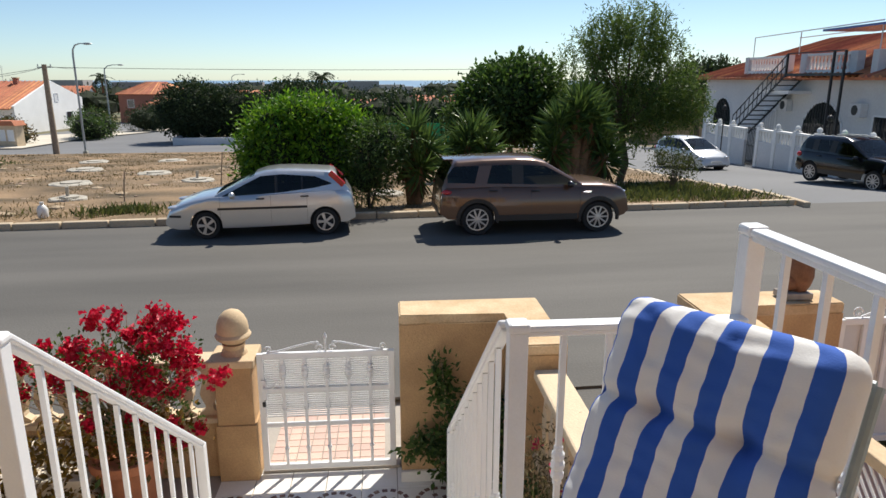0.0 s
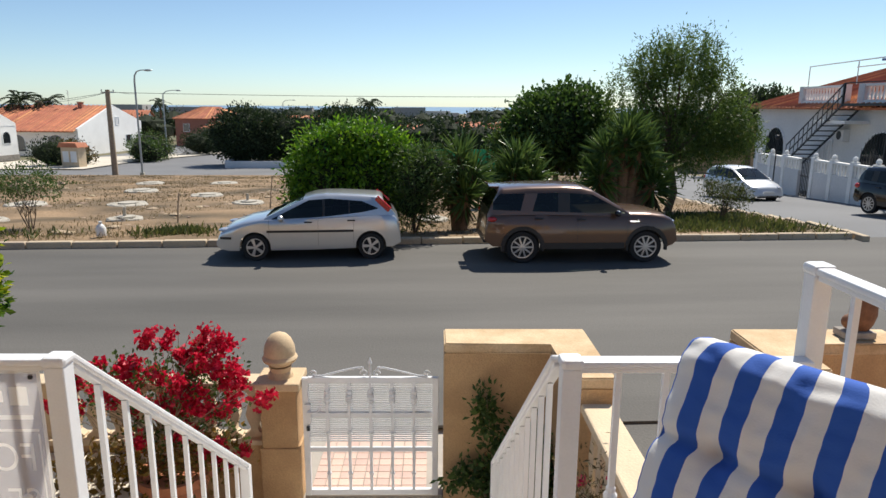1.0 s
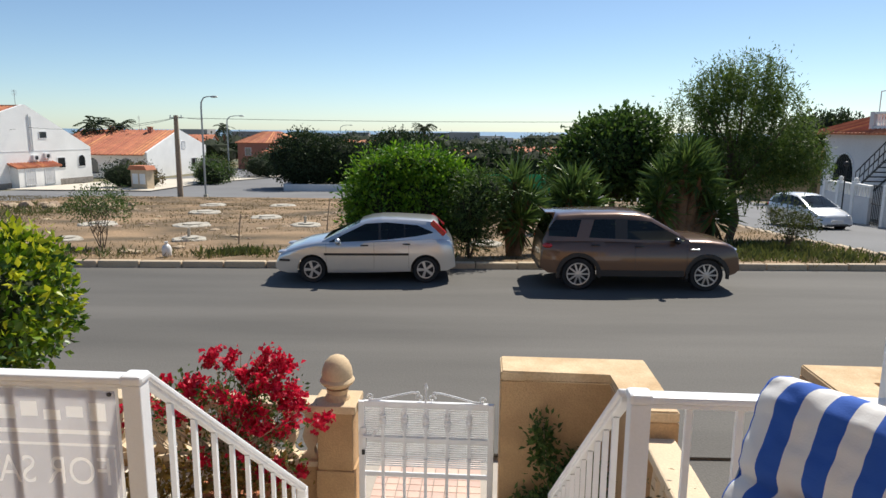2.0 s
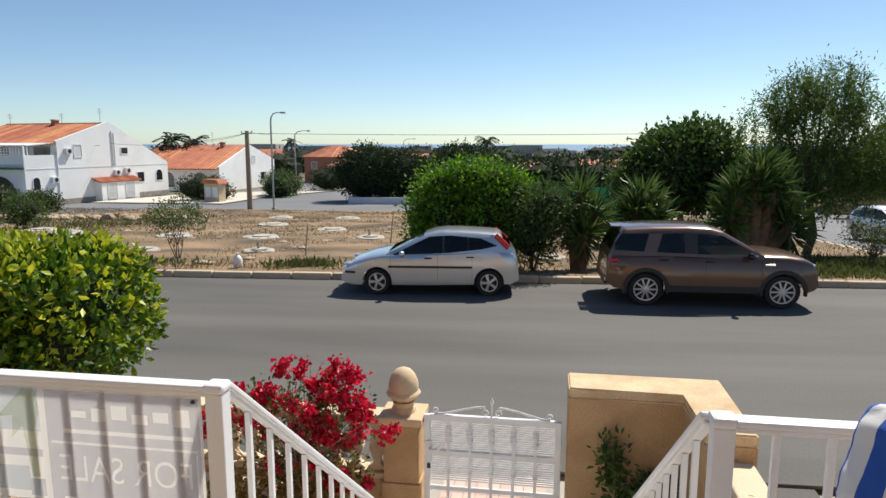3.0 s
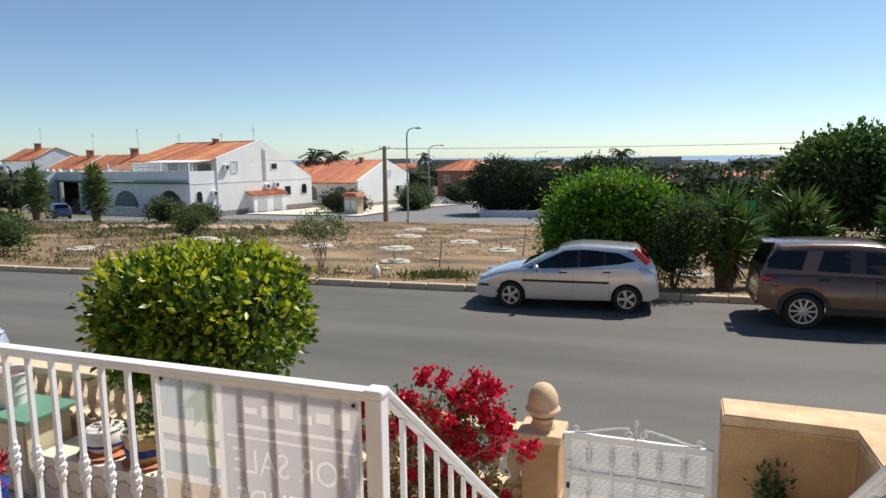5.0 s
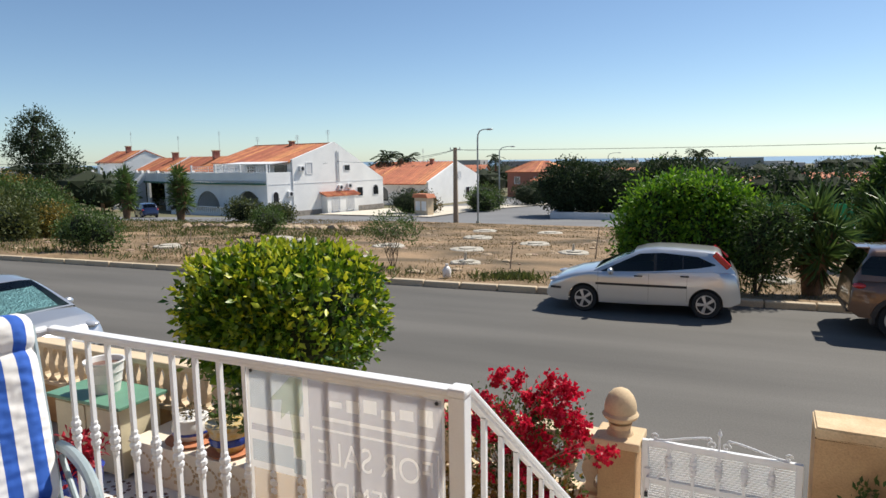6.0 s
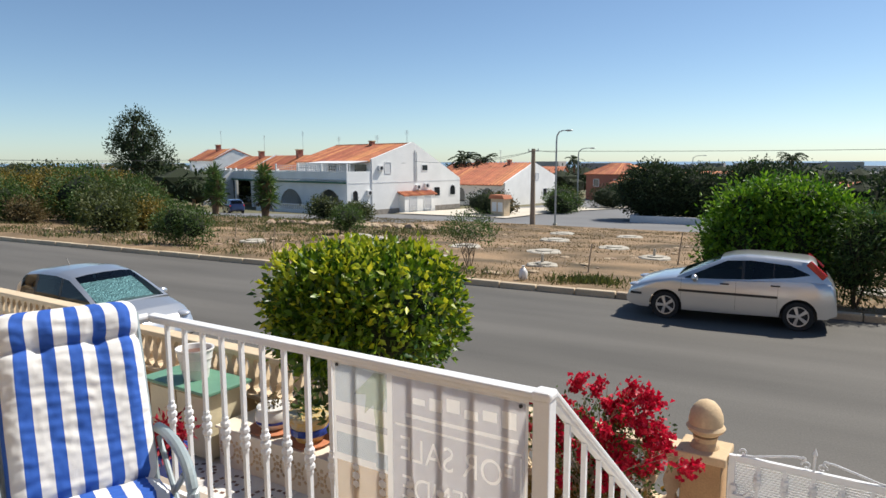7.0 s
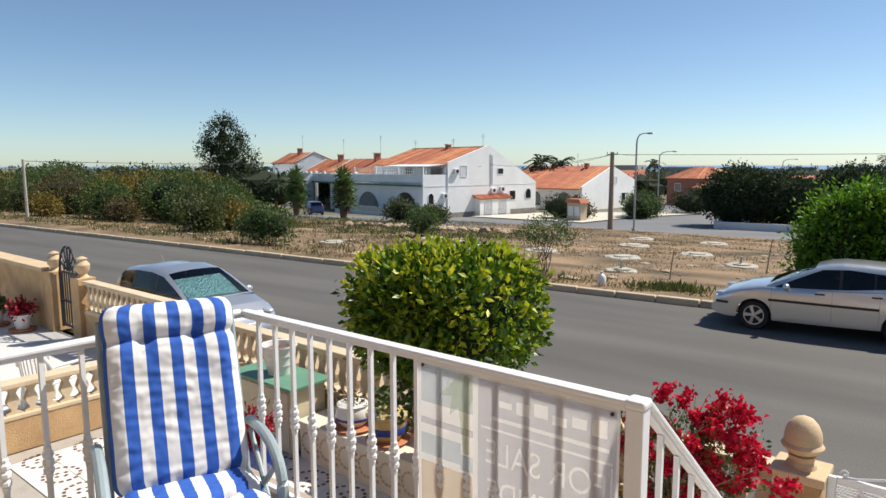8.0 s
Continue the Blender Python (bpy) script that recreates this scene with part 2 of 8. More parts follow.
M_LIME = material("lime_towel", (0.35, 0.75, 0.03), 0.9, var=0.08, bump=0.1)
M_TERRACE = material("beige_terrace_tile", (0.42, 0.34, 0.26), 0.45, var=0.1, scale=3, fine=50, bump=0.08)
M_GREENNET = material("green_net", (0.02, 0.30, 0.10), 0.7, var=0.1, bump=0.1)
M_AWN = material("green_trim_paint", (0.05, 0.16, 0.10), 0.6, var=0.1, bump=0.05)
M_WINDOW = material("dark_window_pane", (0.03, 0.035, 0.04), 0.08, var=0.1, bump=0, spec=0.8)
# white render greyed so that its colour carries the porch shade
M_SHADEWALL = material("shaded_porch_render", (0.55, 0.55, 0.56), 0.9, var=0.08, bump=0.1)
M_REDWALL = material("red_brown_wall", (0.38, 0.16, 0.11), 0.9, var=0.12, scale=0.8, fine=8, bump=0.2)
M_ORANGEW = material("ochre_wall", (0.55, 0.36, 0.20), 0.9, var=0.12, scale=0.8, fine=8, bump=0.2)
M_STONEW = material("rubble_plinth", (0.36, 0.32, 0.28), 0.95, var=0.3, scale=2.5, fine=12, bump=0.6)
L_BUSH = leaf_material("glossy_citrus_leaf", (0.020, 0.075, 0.006), (0.22, 0.34, 0.015), 0.40, 0.28, 1.4)
L_TIP = leaf_material("yellow_leaf_tip", (0.20, 0.30, 0.012), (0.62, 0.60, 0.03), 0.42, 0.35)
L_HEDGE = leaf_material("hedge_leaf", (0.035, 0.13, 0.008), (0.22, 0.38, 0.02), 0.45, 0.45)
L_OLEA = leaf_material("oleander_leaf", (0.035, 0.075, 0.015), (0.10, 0.16, 0.03), 0.6, 0.35)
L_DARK = leaf_material("dark_tree_leaf", (0.016, 0.032, 0.010), (0.045, 0.07, 0.02), 0.75, 0.25)
L_ROUND = leaf_material("carob_leaf", (0.03, 0.07, 0.012), (0.10, 0.17, 0.03), 0.6, 0.35)
L_PEPPER = leaf_material("pepper_tree_leaf", (0.05, 0.10, 0.018), (0.17, 0.24, 0.045), 0.5, 0.4)
L_YUCCA = leaf_material("yucca_blade", (0.05, 0.10, 0.025), (0.16, 0.24, 0.05), 0.4, 0.25)
L_WILD = leaf_material("wild_scrub_leaf", (0.035, 0.055, 0.012), (0.12, 0.135, 0.03), 0.6, 0.3)
L_GOLD = leaf_material("yellow_scrub_leaf", (0.10, 0.085, 0.015), (0.32, 0.22, 0.03), 0.6, 0.3)
L_BROWN = leaf_material("dry_scrub_leaf", (0.07, 0.055, 0.02), (0.17, 0.12, 0.045), 0.7, 0.3)
L_STRAW = leaf_material("straw_grass_blade", (0.10, 0.075, 0.03), (0.26, 0.20, 0.09), 0.7, 0.35)
L_GRASS = leaf_material("grass_blade", (0.05, 0.075, 0.018), (0.15, 0.16, 0.04), 0.6, 0.35)
L_PETAL = leaf_material("crimson_bract", (0.40, 0.003, 0.025), (0.78, 0.012, 0.06), 0.5, 0.4)
L_PETALD = leaf_material("dark_red_petal", (0.22, 0.004, 0.015), (0.5, 0.02, 0.04), 0.5, 0.3)
L_PINKF = leaf_material("pink_petal", (0.6, 0.03, 0.10), (0.8, 0.08, 0.2), 0.5, 0.3)
L_RUST = leaf_material("rusty_leaf", (0.10, 0.07, 0.01), (0.28, 0.16, 0.02), 0.5, 0.3)
G_CAR = glass_material("tinted_car_glass", (0.17, 0.20, 0.19))
G_WIND = glass_material("windscreen_glass", (0.62, 0.78, 0.78))

# ---- ground, roads ----
def gz(y):
    """Height of the land: level at the street, falling away behind it."""
    return 0.0 if y < 16 else (-0.065 * (y - 16) if y < 65 else -3.185 - 0.012 * (min(y, 400) - 65))


def kerb_y(x):
    return 15.72 + 0.034 * x


def strip(name, rows, off, material, label, step=2.0, kind="structure", cat="road"):
    """A sheet across rows of (y, x0, x1), lying off above the land."""
    ys = []
    for (a, *_), (b, *_) in zip(rows, rows[1:]):
        n = max(1, int(abs(b - a) / step))
        ys += [a + (b - a) * k / n for k in range(n)]
    ys = sorted(set(ys + [rows[-1][0]] + [y for y in (16.0, 65.0) if rows[0][0] < y < rows[-1][0]]))
    left, right = [(r[0], r[1]) for r in rows], [(r[0], r[2]) for r in rows]
    verts, faces = [], []
    for y in ys:
        for k in range(9):
            verts.append((lerp(left, y) + (lerp(right, y) - lerp(left, y)) * k / 8, y, gz(y) + off))
    for i in range(len(ys) - 1):
        for k in range(8):
            faces.append((i * 9 + k, i * 9 + k + 1, (i + 1) * 9 + k + 1, (i + 1) * 9 + k))
    return tagged(raw(name, verts, faces, material), label, cat, kind=kind)


def ground_sheet():
    xs = [-2500, -900, -400, -200, -120, -80, -50, -30, -15, 0, 15, 30, 60, 120, 300, 900, 2500]
    ys = [-60, -10, 6.46, 6.6, 16, 25, 35, 50, 65, 90, 130, 200, 400, 900]
    v = [(x, y, gz(y) - 0.04 + (0 if 6.5 < y < 200 else -0.3)) for y in ys for x in xs]
    n = len(xs)
    f = [(j * n + i, j * n + i + 1, (j + 1) * n + i + 1, (j + 1) * n + i) for j in range(len(ys) - 1) for i in range(n - 1)]
    tagged(raw("ground", v, f, M_GROUND), "dry sloping land with scrub reaching the horizon", "ground", kind="structure")
    bm = B()
    slab(bm, [(-4900, 900), (4900, 900), (4900, 4900), (-4900, 4900)], -9.2, -7.6)
    tagged(part("water", bm, M_WATER), "distant blue-grey sea below the skyline", "water", kind="structure")


ground_sheet()
# the street in front of the house; its far edge follows the kerb
bm = B()
slab(bm, [(-260, 6.45), (140, 6.45), (140, 15.3), (40, 16.4), (12.6, 16.25), (12.0, kerb_y(12) - 0.02), (-260, kerb_y(-260))], -0.03, 0.0)
tagged(part("road", bm, M_ASPH), "worn grey asphalt street", "road", kind="structure")
strip("side_road", [(16.2, 12.2, 60), (18, 12.6, 60), (22, 12.9, 60), (30, 13.6, 21), (45, 15, 25), (62, 18, 27), (120, 30, 42)], 0.006, M_ASPH2,
      "side street of pale worn asphalt")
strip("back_road", [(57.5, -34, 24), (66, -46, 22), (72, -44, 20), (82, -40, -17), (96, -38, -21), (130, -40, -26), (200, -50, -38)], 0.006, M_ASPH2,
      "back street of pale asphalt that forks into the distance")
strip("lane", [(38, -62, -29), (44, -60, -29.5), (50, -56, -30), (58, -47, -32), (67, -47, -36)], 0.010, M_ASPH2,
      "lane of pale asphalt before the white houses")
strip("footpath", [(67.5, -46, -31), (80, -43, -30), (96, -27.5, -24.0), (130, -30, -26)], 0.12, M_SAND, "pale pavement along the back street", cat="pavement")


# the empty lot, a raised sheet with uneven soil
def lot_edge_right(y):
    return lerp([(15, 12.0), (16.5, 12.0), (18, 12.3), (22, 12.2), (30, 12.6), (45, 13.5), (54, 15)], y)


def lot_left(y):
    return lerp([(15, -95), (22, -80), (36, -60), (45, -30), (54, -31)], y)


def lot():
    rows, nx = 46, 130
    v, f = [], []
    for j in range(rows + 1):
        t = (j / rows) ** 1.5
        for i in range(nx + 1):
            s = i / nx
            yk = kerb_y(-30) + 0.3
            y = yk + t * (55.5 - yk)
            x = lot_left(y) + s * (lot_edge_right(y) - lot_left(y))
            y = kerb_y(x) + 0.12 + t * (55.5 - kerb_y(x) - 0.12)
            h = 0.12 if j in (0, rows) or i in (0, nx) else 0.11 + 0.09 * noise.noise((x * 0.35, y * 0.35, 0)) + 0.05 * noise.noise((x * 1.3, y * 1.3, 3))
            v.append((x, y, gz(y) + h))
    for j in range(rows):
        for i in range(nx):
            a = j * (nx + 1) + i
            f.append((a, a + 1, a + nx + 2, a + nx + 1))
    tagged(raw("lot_ground", v, f, M_LOT, smooth=True), "bare sandy vacant lot with rubble and dry weeds", "ground", kind="structure")


lot()


def kerb():
    top = thing("kerb", "long weathered concrete kerb along the lot", "kerb", kind="structure")
    me = {}
    for k in range(110):
        x = 11.9 - k * 1.0
        y = kerb_y(x)
        if "a" not in me:
            bm = B()
            box(bm, -0.49, 0.49, -0.09, 0.10, -0.05, 0.15, 0.03)
            ob = part("kerbstone", bm, M_KERB, top)
            me["a"] = ob.data
        else:
            ob = new("kerbstone", me["a"])
            ob.parent = top
        ob.matrix_basis = pose(x - 0.5, y - 0.02 + 0.008 * math.sin(k * 3.1), 0.006 * math.sin(k * 1.7), 0, 0, 1.95)
    for k in range(14):
        a = k / 14
        x, y = 12.15 + 0.35 * math.sin(min(1, a * 6) * 1.5), 16.2 + k * 1.0
        ob = new("kerbstone", me["a"])
        ob.parent = top
        ob.matrix_basis = pose(lot_edge_right(y) + 0.05, y, gz(y), -3.7 if y > 16.5 else 0, 0, 88)


kerb()

# ---- the house terrace, in a frame turned with the house ----
HT = -2.4
HM = pose(0, 0, 0, 0, 0, HT)
TZ, FZ, RZ = 1.32, -0.10, 2.40


def hpos(u, v, z=0.0):
    return HM @ Vector((u, v, z))


def hset(ob):
    ob.matrix_basis = HM @ ob.matrix_basis
    return ob


bm = B()
box(bm, -3.42, -0.88, -2.6, 2.40, FZ, TZ - 0.04)
box(bm, -0.88, 0.95, -2.6, 2.26, FZ, TZ - 0.04)
box(bm, 0.95, 1.95, -2.6, 2.40, FZ, TZ - 0.04)
hset(tagged(part("terrace_base", bm, M_STUCCO), "tan rendered base wall of the raised terrace", "wall", kind="structure"))
bm = B()
box(bm, -3.44, 1.97, -2.6, 2.42, TZ - 0.036, TZ, 0.006)
hset(tagged(part("floor", bm, M_TERRACE), "pale tiled terrace floor", "floor", kind="structure"))
bm = B()
box(bm, -9.0, 7.0, -2.9, -2.6, FZ, 4.6)
hset(tagged(part("wall_house", bm, M_STUCCO), "tan rendered house wall behind the terrace", "wall", kind="structure"))
# unseen slab added overhead to cut the sky light on the shaded cushions
bm = B()
box(bm, -4.0, 2.6, -2.6, 0.75, 4.15, 4.4)
hset(tagged(part("ceiling", bm, M_WALLW), "unseen porch ceiling added to keep sky light off the terrace", "ceiling", kind="structure"))

# stairs
st = hset(thing("stairs", "tiled steps down from the terrace to the gate", "stairs", kind="structure"))
for k in range(1, 8):
    bm = B()
    box(bm, -0.88, 0.95, 2.262, 2.30 + 0.235 * k, TZ - 0.1775 * k - 0.1775, TZ - 0.1775 * k, 0.008)
    part("step", bm, M_TILEW, st)


def baluster(bm, x, y, z0, z1, knuck, r=0.011):
    """A square bar with a turned knuckle."""
    box(bm, x - r, x + r, y - r, y + r, z0, z1)
    for dz, rr in ((-0.07, 0.019), (-0.04, 0.027), (0.0, 0.029), (0.04, 0.027), (0.07, 0.019)):
        bmesh.ops.create_uvsphere(bm, u_segments=8, v_segments=5, radius=rr, matrix=Matrix.Translation((x, y, knuck + dz)))


def top_rail(bm, p0, p1):
    """A moulded hand rail: a broad flat cap over a narrower bar."""
    a, b = Vector(p0), Vector(p1)
    dz = Vector((0, 0, 1))
    beam(bm, a - dz * 0.014, b - dz * 0.014, 0.066, 0.026, 0.008)
    beam(bm, a - dz * 0.037, b - dz * 0.037, 0.042, 0.022, 0.006)


def railing(name, label, p0, p1, z, n, base, ends=(True, True), knuck=0.42):
    """A level rail from p0 to p1 (u, v) with n balusters and posts."""
    r = hset(thing(name, label, "railing", group="white terrace railings"))
    a, b = Vector((*p0, z)), Vector((*p1, z))
    bm = B()
    top_rail(bm, a, b)
    part("top_rail", bm, M_WHITE, r)
    bm = B()
    beam(bm, a + Vector((0, 0, base + 0.03 - z)), b + Vector((0, 0, base + 0.03 - z)), 0.03, 0.03)
    part("bottom_rail", bm, M_WHITE, r)
    for k in range(1, n + 1):
        q = a.lerp(b, k / (n + 1))
        bm = B()
        baluster(bm, q.x, q.y, base + 0.03, z - 0.045, base + knuck)
        part("baluster", bm, M_WHITE, r)
    for end, q in zip(ends, (a, b)):
        if end:
            bm = B()
            box(bm, q.x - 0.034, q.x + 0.034, q.y - 0.034, q.y + 0.034, base, z - 0.03, 0.005)
            part("post", bm, M_WHITE, r)
            bm = B()
            box(bm, q.x - 0.041, q.x + 0.041, q.y - 0.041, q.y + 0.041, z - 0.032, z + 0.008, 0.014)
            part("post_cap", bm, M_WHITE, r)
    return r


def stair_rail(name, label, u, v0, z0, v1, z1, n):
    r = hset(thing(name, label, "railing", group="white terrace railings"))
    bm = B()
    top_rail(bm, (u, v0, z0), (u, v1, z1))
    part("top_rail", bm, M_WHITE, r)
    for k in range(1, n + 1):
        t = k / (n + 1)
        v, z = v0 + (v1 - v0) * t, z0 + (z1 - z0) * t
        step = min(7, max(1, math.ceil((v - 2.30) / 0.235)))
        base = TZ - 0.1775 * step
        bm = B()
        baluster(bm, u, v, base, z - 0.05, base + 0.36)
        part("baluster", bm, M_WHITE, r)
    bm = B()
    box(bm, u - 0.032, u + 0.032, v1 - 0.032, v1 + 0.032, FZ, z1 - 0.02, 0.005)
    part("post", bm, M_WHITE, r)
    return r


railing("railing", "white metal terrace railing with knuckled balusters", (-0.80, 2.30), (-3.25, 2.30), RZ, 15, TZ, (True, False), 0.51)
railing("railing", "white metal side railing with knuckled balusters", (-3.25, 2.30), (-3.34, -0.6), RZ, 15, TZ, (False, True), 0.51)
railing("railing", "short white metal railing beside the steps", (0.965, 2.28), (1.80, 2.28), RZ, 4, TZ, (True, False), 0.51)
railing("railing", "higher white metal railing at the terrace side", (1.82, 2.33), (1.86, -0.6), 2.72, 13, TZ, (True, True), 0.75)
stair_rail("stair_railing", "sloping white metal stair railing", -0.80, 2.34, RZ, 4.32, 0.82, 9)
stair_rail("stair_railing", "sloping white metal stair railing", 0.935, 2.32, RZ, 4.32, 0.84, 11)

# ---- garden: floor, front walls, gate ----
bm = B()
box(bm, -8.6, 2.0, 2.0, 5.62, FZ - 0.1, FZ - 0.012)
hset(tagged(part("floor_garden", bm, M_GROUT), "mortar bed of the garden floor", "floor", kind="structure"))
bm = B()
box(bm, -16, 1.95, 5.6, 6.55, -0.2, -0.075)
box(bm, 3.0, 9, 5.6, 6.55, -0.2, -0.075)
box(bm, -0.6, 0.58, 5.34, 5.6, -0.2, -0.075)
hset(tagged(part("pavement", bm, M_GROUT), "narrow pavement outside the garden walls", "pavement", kind="structure"))


def front_wall(u0, u1, v, z0, ztop, label, pat=0.0):
    """A tan dwarf wall carrying a pierced cream balustrade and a coping."""
    w = hset(thing("garden_wall", label, "garden wall", kind="structure"))
    zb = z0 + (ztop - z0) * 0.47
    bm = B()
    box(bm, u0, u1, v - 0.09, v + 0.09, z0, zb, 0.006)
    part("base_wall", bm, M_STUCCO, w)
    bm = B()
    box(bm, u0, u1, v - 0.10, v + 0.10, zb, zb + 0.05, 0.008)
    part("sill", bm, M_CREAM2, w)
    bm = B()
    box(bm, u0, u1, v - 0.11, v + 0.11, ztop - 0.07, ztop, 0.015)
    part("coping", bm, M_CREAM2, w)
    n = max(1, int((u1 - u0) / 0.19))
    h = ztop - 0.07 - zb - 0.05
    prof = [(0.085, 0), (0.085, 0.04), (0.035, 0.12), (0.030, 0.2), (0.06, 0.36), (0.07, 0.45), (0.055, 0.58), (0.030, 0.78), (0.05, 0.90), (0.085, 0.96), (0.085, 1.0)]
    bm = B()
    poly = [(x, z * h) for x, z in prof] + [(-x, z * h) for x, z in prof[::-1]]
    prism(bm, poly, -0.04, 0.04)
    me = None
    for k in range(n):
        u = u0 + (k + 0.5) * (u1 - u0) / n
        if me is None:
            ob = part("baluster_block", bm, M_CREAM2, w)
            me = ob.data
        else:
            ob = new("baluster_block", me)
            ob.parent = w
        ob.matrix_basis = pose(u, v, zb + 0.05)
    return w


front_wall(-8.6, -0.93, 5.42, FZ, 0.98, "tan front garden wall with a pierced cream balustrade")
# gate post with ball finial
gp = hset(thing("gate_post", "tan gate post with a stone ball finial", "gate post"))
bm = B()
box(bm, -0.95, -0.62, 5.24, 5.57, FZ, 0.42, 0.008)
box(bm, -0.935, -0.635, 5.255, 5.555, 0.42, 0.94, 0.008)
part("shaft", bm, M_STUCCO, gp)
bm = B()
box(bm, -0.975, -0.60, 5.22, 5.59, 0.94, 1.01, 0.012)
lathe(bm, [(0.11, 0), (0.10, 0.03), (0.085, 0.05), (0.095, 0.09)], (-0.787, 5.405, 1.01))
part("cap", bm, M_CREAM, gp)
bm = B()
lathe(bm, [(0.09, 0), (0.135, 0.035), (0.148, 0.06), (0.138, 0.075), (0.128, 0.085), (0.13, 0.12), (0.122, 0.17), (0.10, 0.22), (0.065, 0.26), (0.02, 0.28)], (-0.787, 5.405, 1.115), 24)
part("ball_finial", bm, M_CREAM, gp, "weathered cream stone ball", smooth=True)
# pillar wall, an L on plan
pw = hset(tagged(new("pillar_wall"), "tan rendered L-shaped wall beside the gate", "wall", kind="structure"))
bm = B()
slab(bm, [(0.59, 5.14), (1.45, 5.14), (1.45, 4.45), (1.78, 4.45), (1.78, 5.50), (0.59, 5.50)], FZ, 1.31)
part("wall_body", bm, M_STUCCO, pw)
bm = B()
slab(bm, [(0.588, 5.138), (1.448, 5.138), (1.448, 4.448), (1.782, 4.448), (1.782, 5.502), (0.588, 5.502)], 1.31, 1.395)
bmesh.ops.bevel(bm, geom=list(bm.edges), offset=0.012, segments=2, affect="EDGES")
part("wall_cap", bm, M_CAP, pw)
bm = B()
box(bm, 0.58, 1.449, 5.105, 5.139, FZ, FZ + 0.10, 0.004)
part("skirting", bm, M_TILEW, pw)


def gate():
    g = hset(thing("garden_gate", "closed white metal garden gate with scrolled top", "gate"))
    v, u0, u1, z0, z1 = 5.33, -0.60, 0.55, -0.06, 1.025
    bm = B()
    for u in (u0 + 0.03, u1 - 0.03):
        box(bm, u - 0.025, u + 0.025, v - 0.02, v + 0.02, z0, z1, 0.004)
    for z in (z0 + 0.03, z1 - 0.02):
        box(bm, u0 + 0.055, u1 - 0.055, v - 0.019, v + 0.019, z - 0.025, z + 0.025, 0.004)
    part("gate_frame", bm, M_WHITE, g)
    for z in (0.37, 0.69):
        bm = B()
        box(bm, u0 + 0.05, u1 - 0.05, v - 0.012, v + 0.012, z - 0.018, z + 0.018)
        part("cross_bar", bm, M_WHITE, g)
    for k in range(1, 6):
        u = u0 + 0.03 + (u1 - u0 - 0.06) * k / 6
        bm = B()
        baluster(bm, u, v - 0.012, z0 + 0.05, z1 - 0.04, 0.86, 0.012)
        for zz in (0.15, 0.53):
            bmesh.ops.create_uvsphere(bm, u_segments=8, v_segments=5, radius=0.022, matrix=Matrix.Translation((u, v - 0.012, zz)))
        part("upright_bar", bm, M_WHITE, g)
    for k in range(29):
        z = 0.43 + k * 0.0196
        bm = B()
        box(bm, u0 + 0.055, u1 - 0.055, v + 0.020, v + 0.025, z, z + 0.013)
        part("louvre_slat", bm, M_WHITE, g)
    bm = B()
    mid = (u0 + u1) / 2
    for s in (-1, 1):
        tube(bm, [(mid + s * d, v, z1 + h) for d, h in ((0.48, 0.01), (0.40, 0.015), (0.25, 0.055), (0.12, 0.085), (0.06, 0.085))], 0.008, 6)
        for cu, cz, rr, tt in ((0.47, 0.035, 0.028, 5.2), (0.05, 0.035, 0.033, 5.4), (0.07, 0.075, 0.02, 4)):
            tube(bm, [(mid + s * (cu + rr * (1 - 0.06 * q) * math.cos(q * 0.5)), v, z1 + cz + rr * (1 - 0.06 * q) * math.sin(q * 0.5)) for q in range(int(tt / 0.5) + 2)], 0.007, 6)
    tube(bm, [(mid, v, z1), (mid, v, z1 + 0.12)], 0.009, 6)
    lathe(bm, [(0.004, 0), (0.018, 0.03), (0.012, 0.05), (0.002, 0.075)], (mid, v, z1 + 0.10), 8)
    part("scrollwork", bm, M_WHITE, g, "curled white iron scrolls")
    bm = B()
    box(bm, u0 + 0.03, u0 + 0.075, v - 0.04, v - 0.018, 0.62, 0.80, 0.004)
    tube(bm, [(u0 + 0.06, v - 0.04, 0.74), (u0 + 0.06, v - 0.075, 0.74), (u0 + 0.13, v - 0.08, 0.745), (u0 + 0.17, v - 0.08, 0.80)], 0.011, 8)
    part("handle", bm, M_WHITE, g, "white lever handle")
    bm = B()
    box(bm, u0 + 0.036, u0 + 0.062, v - 0.045, v - 0.03, 0.56, 0.60)
    part("lock", bm, M_DARKM, g, "dark lock cylinder")


gate()


# ---- cars ----
def at_lane(x, y):
    return (x, y, gz(y) + 0.01)


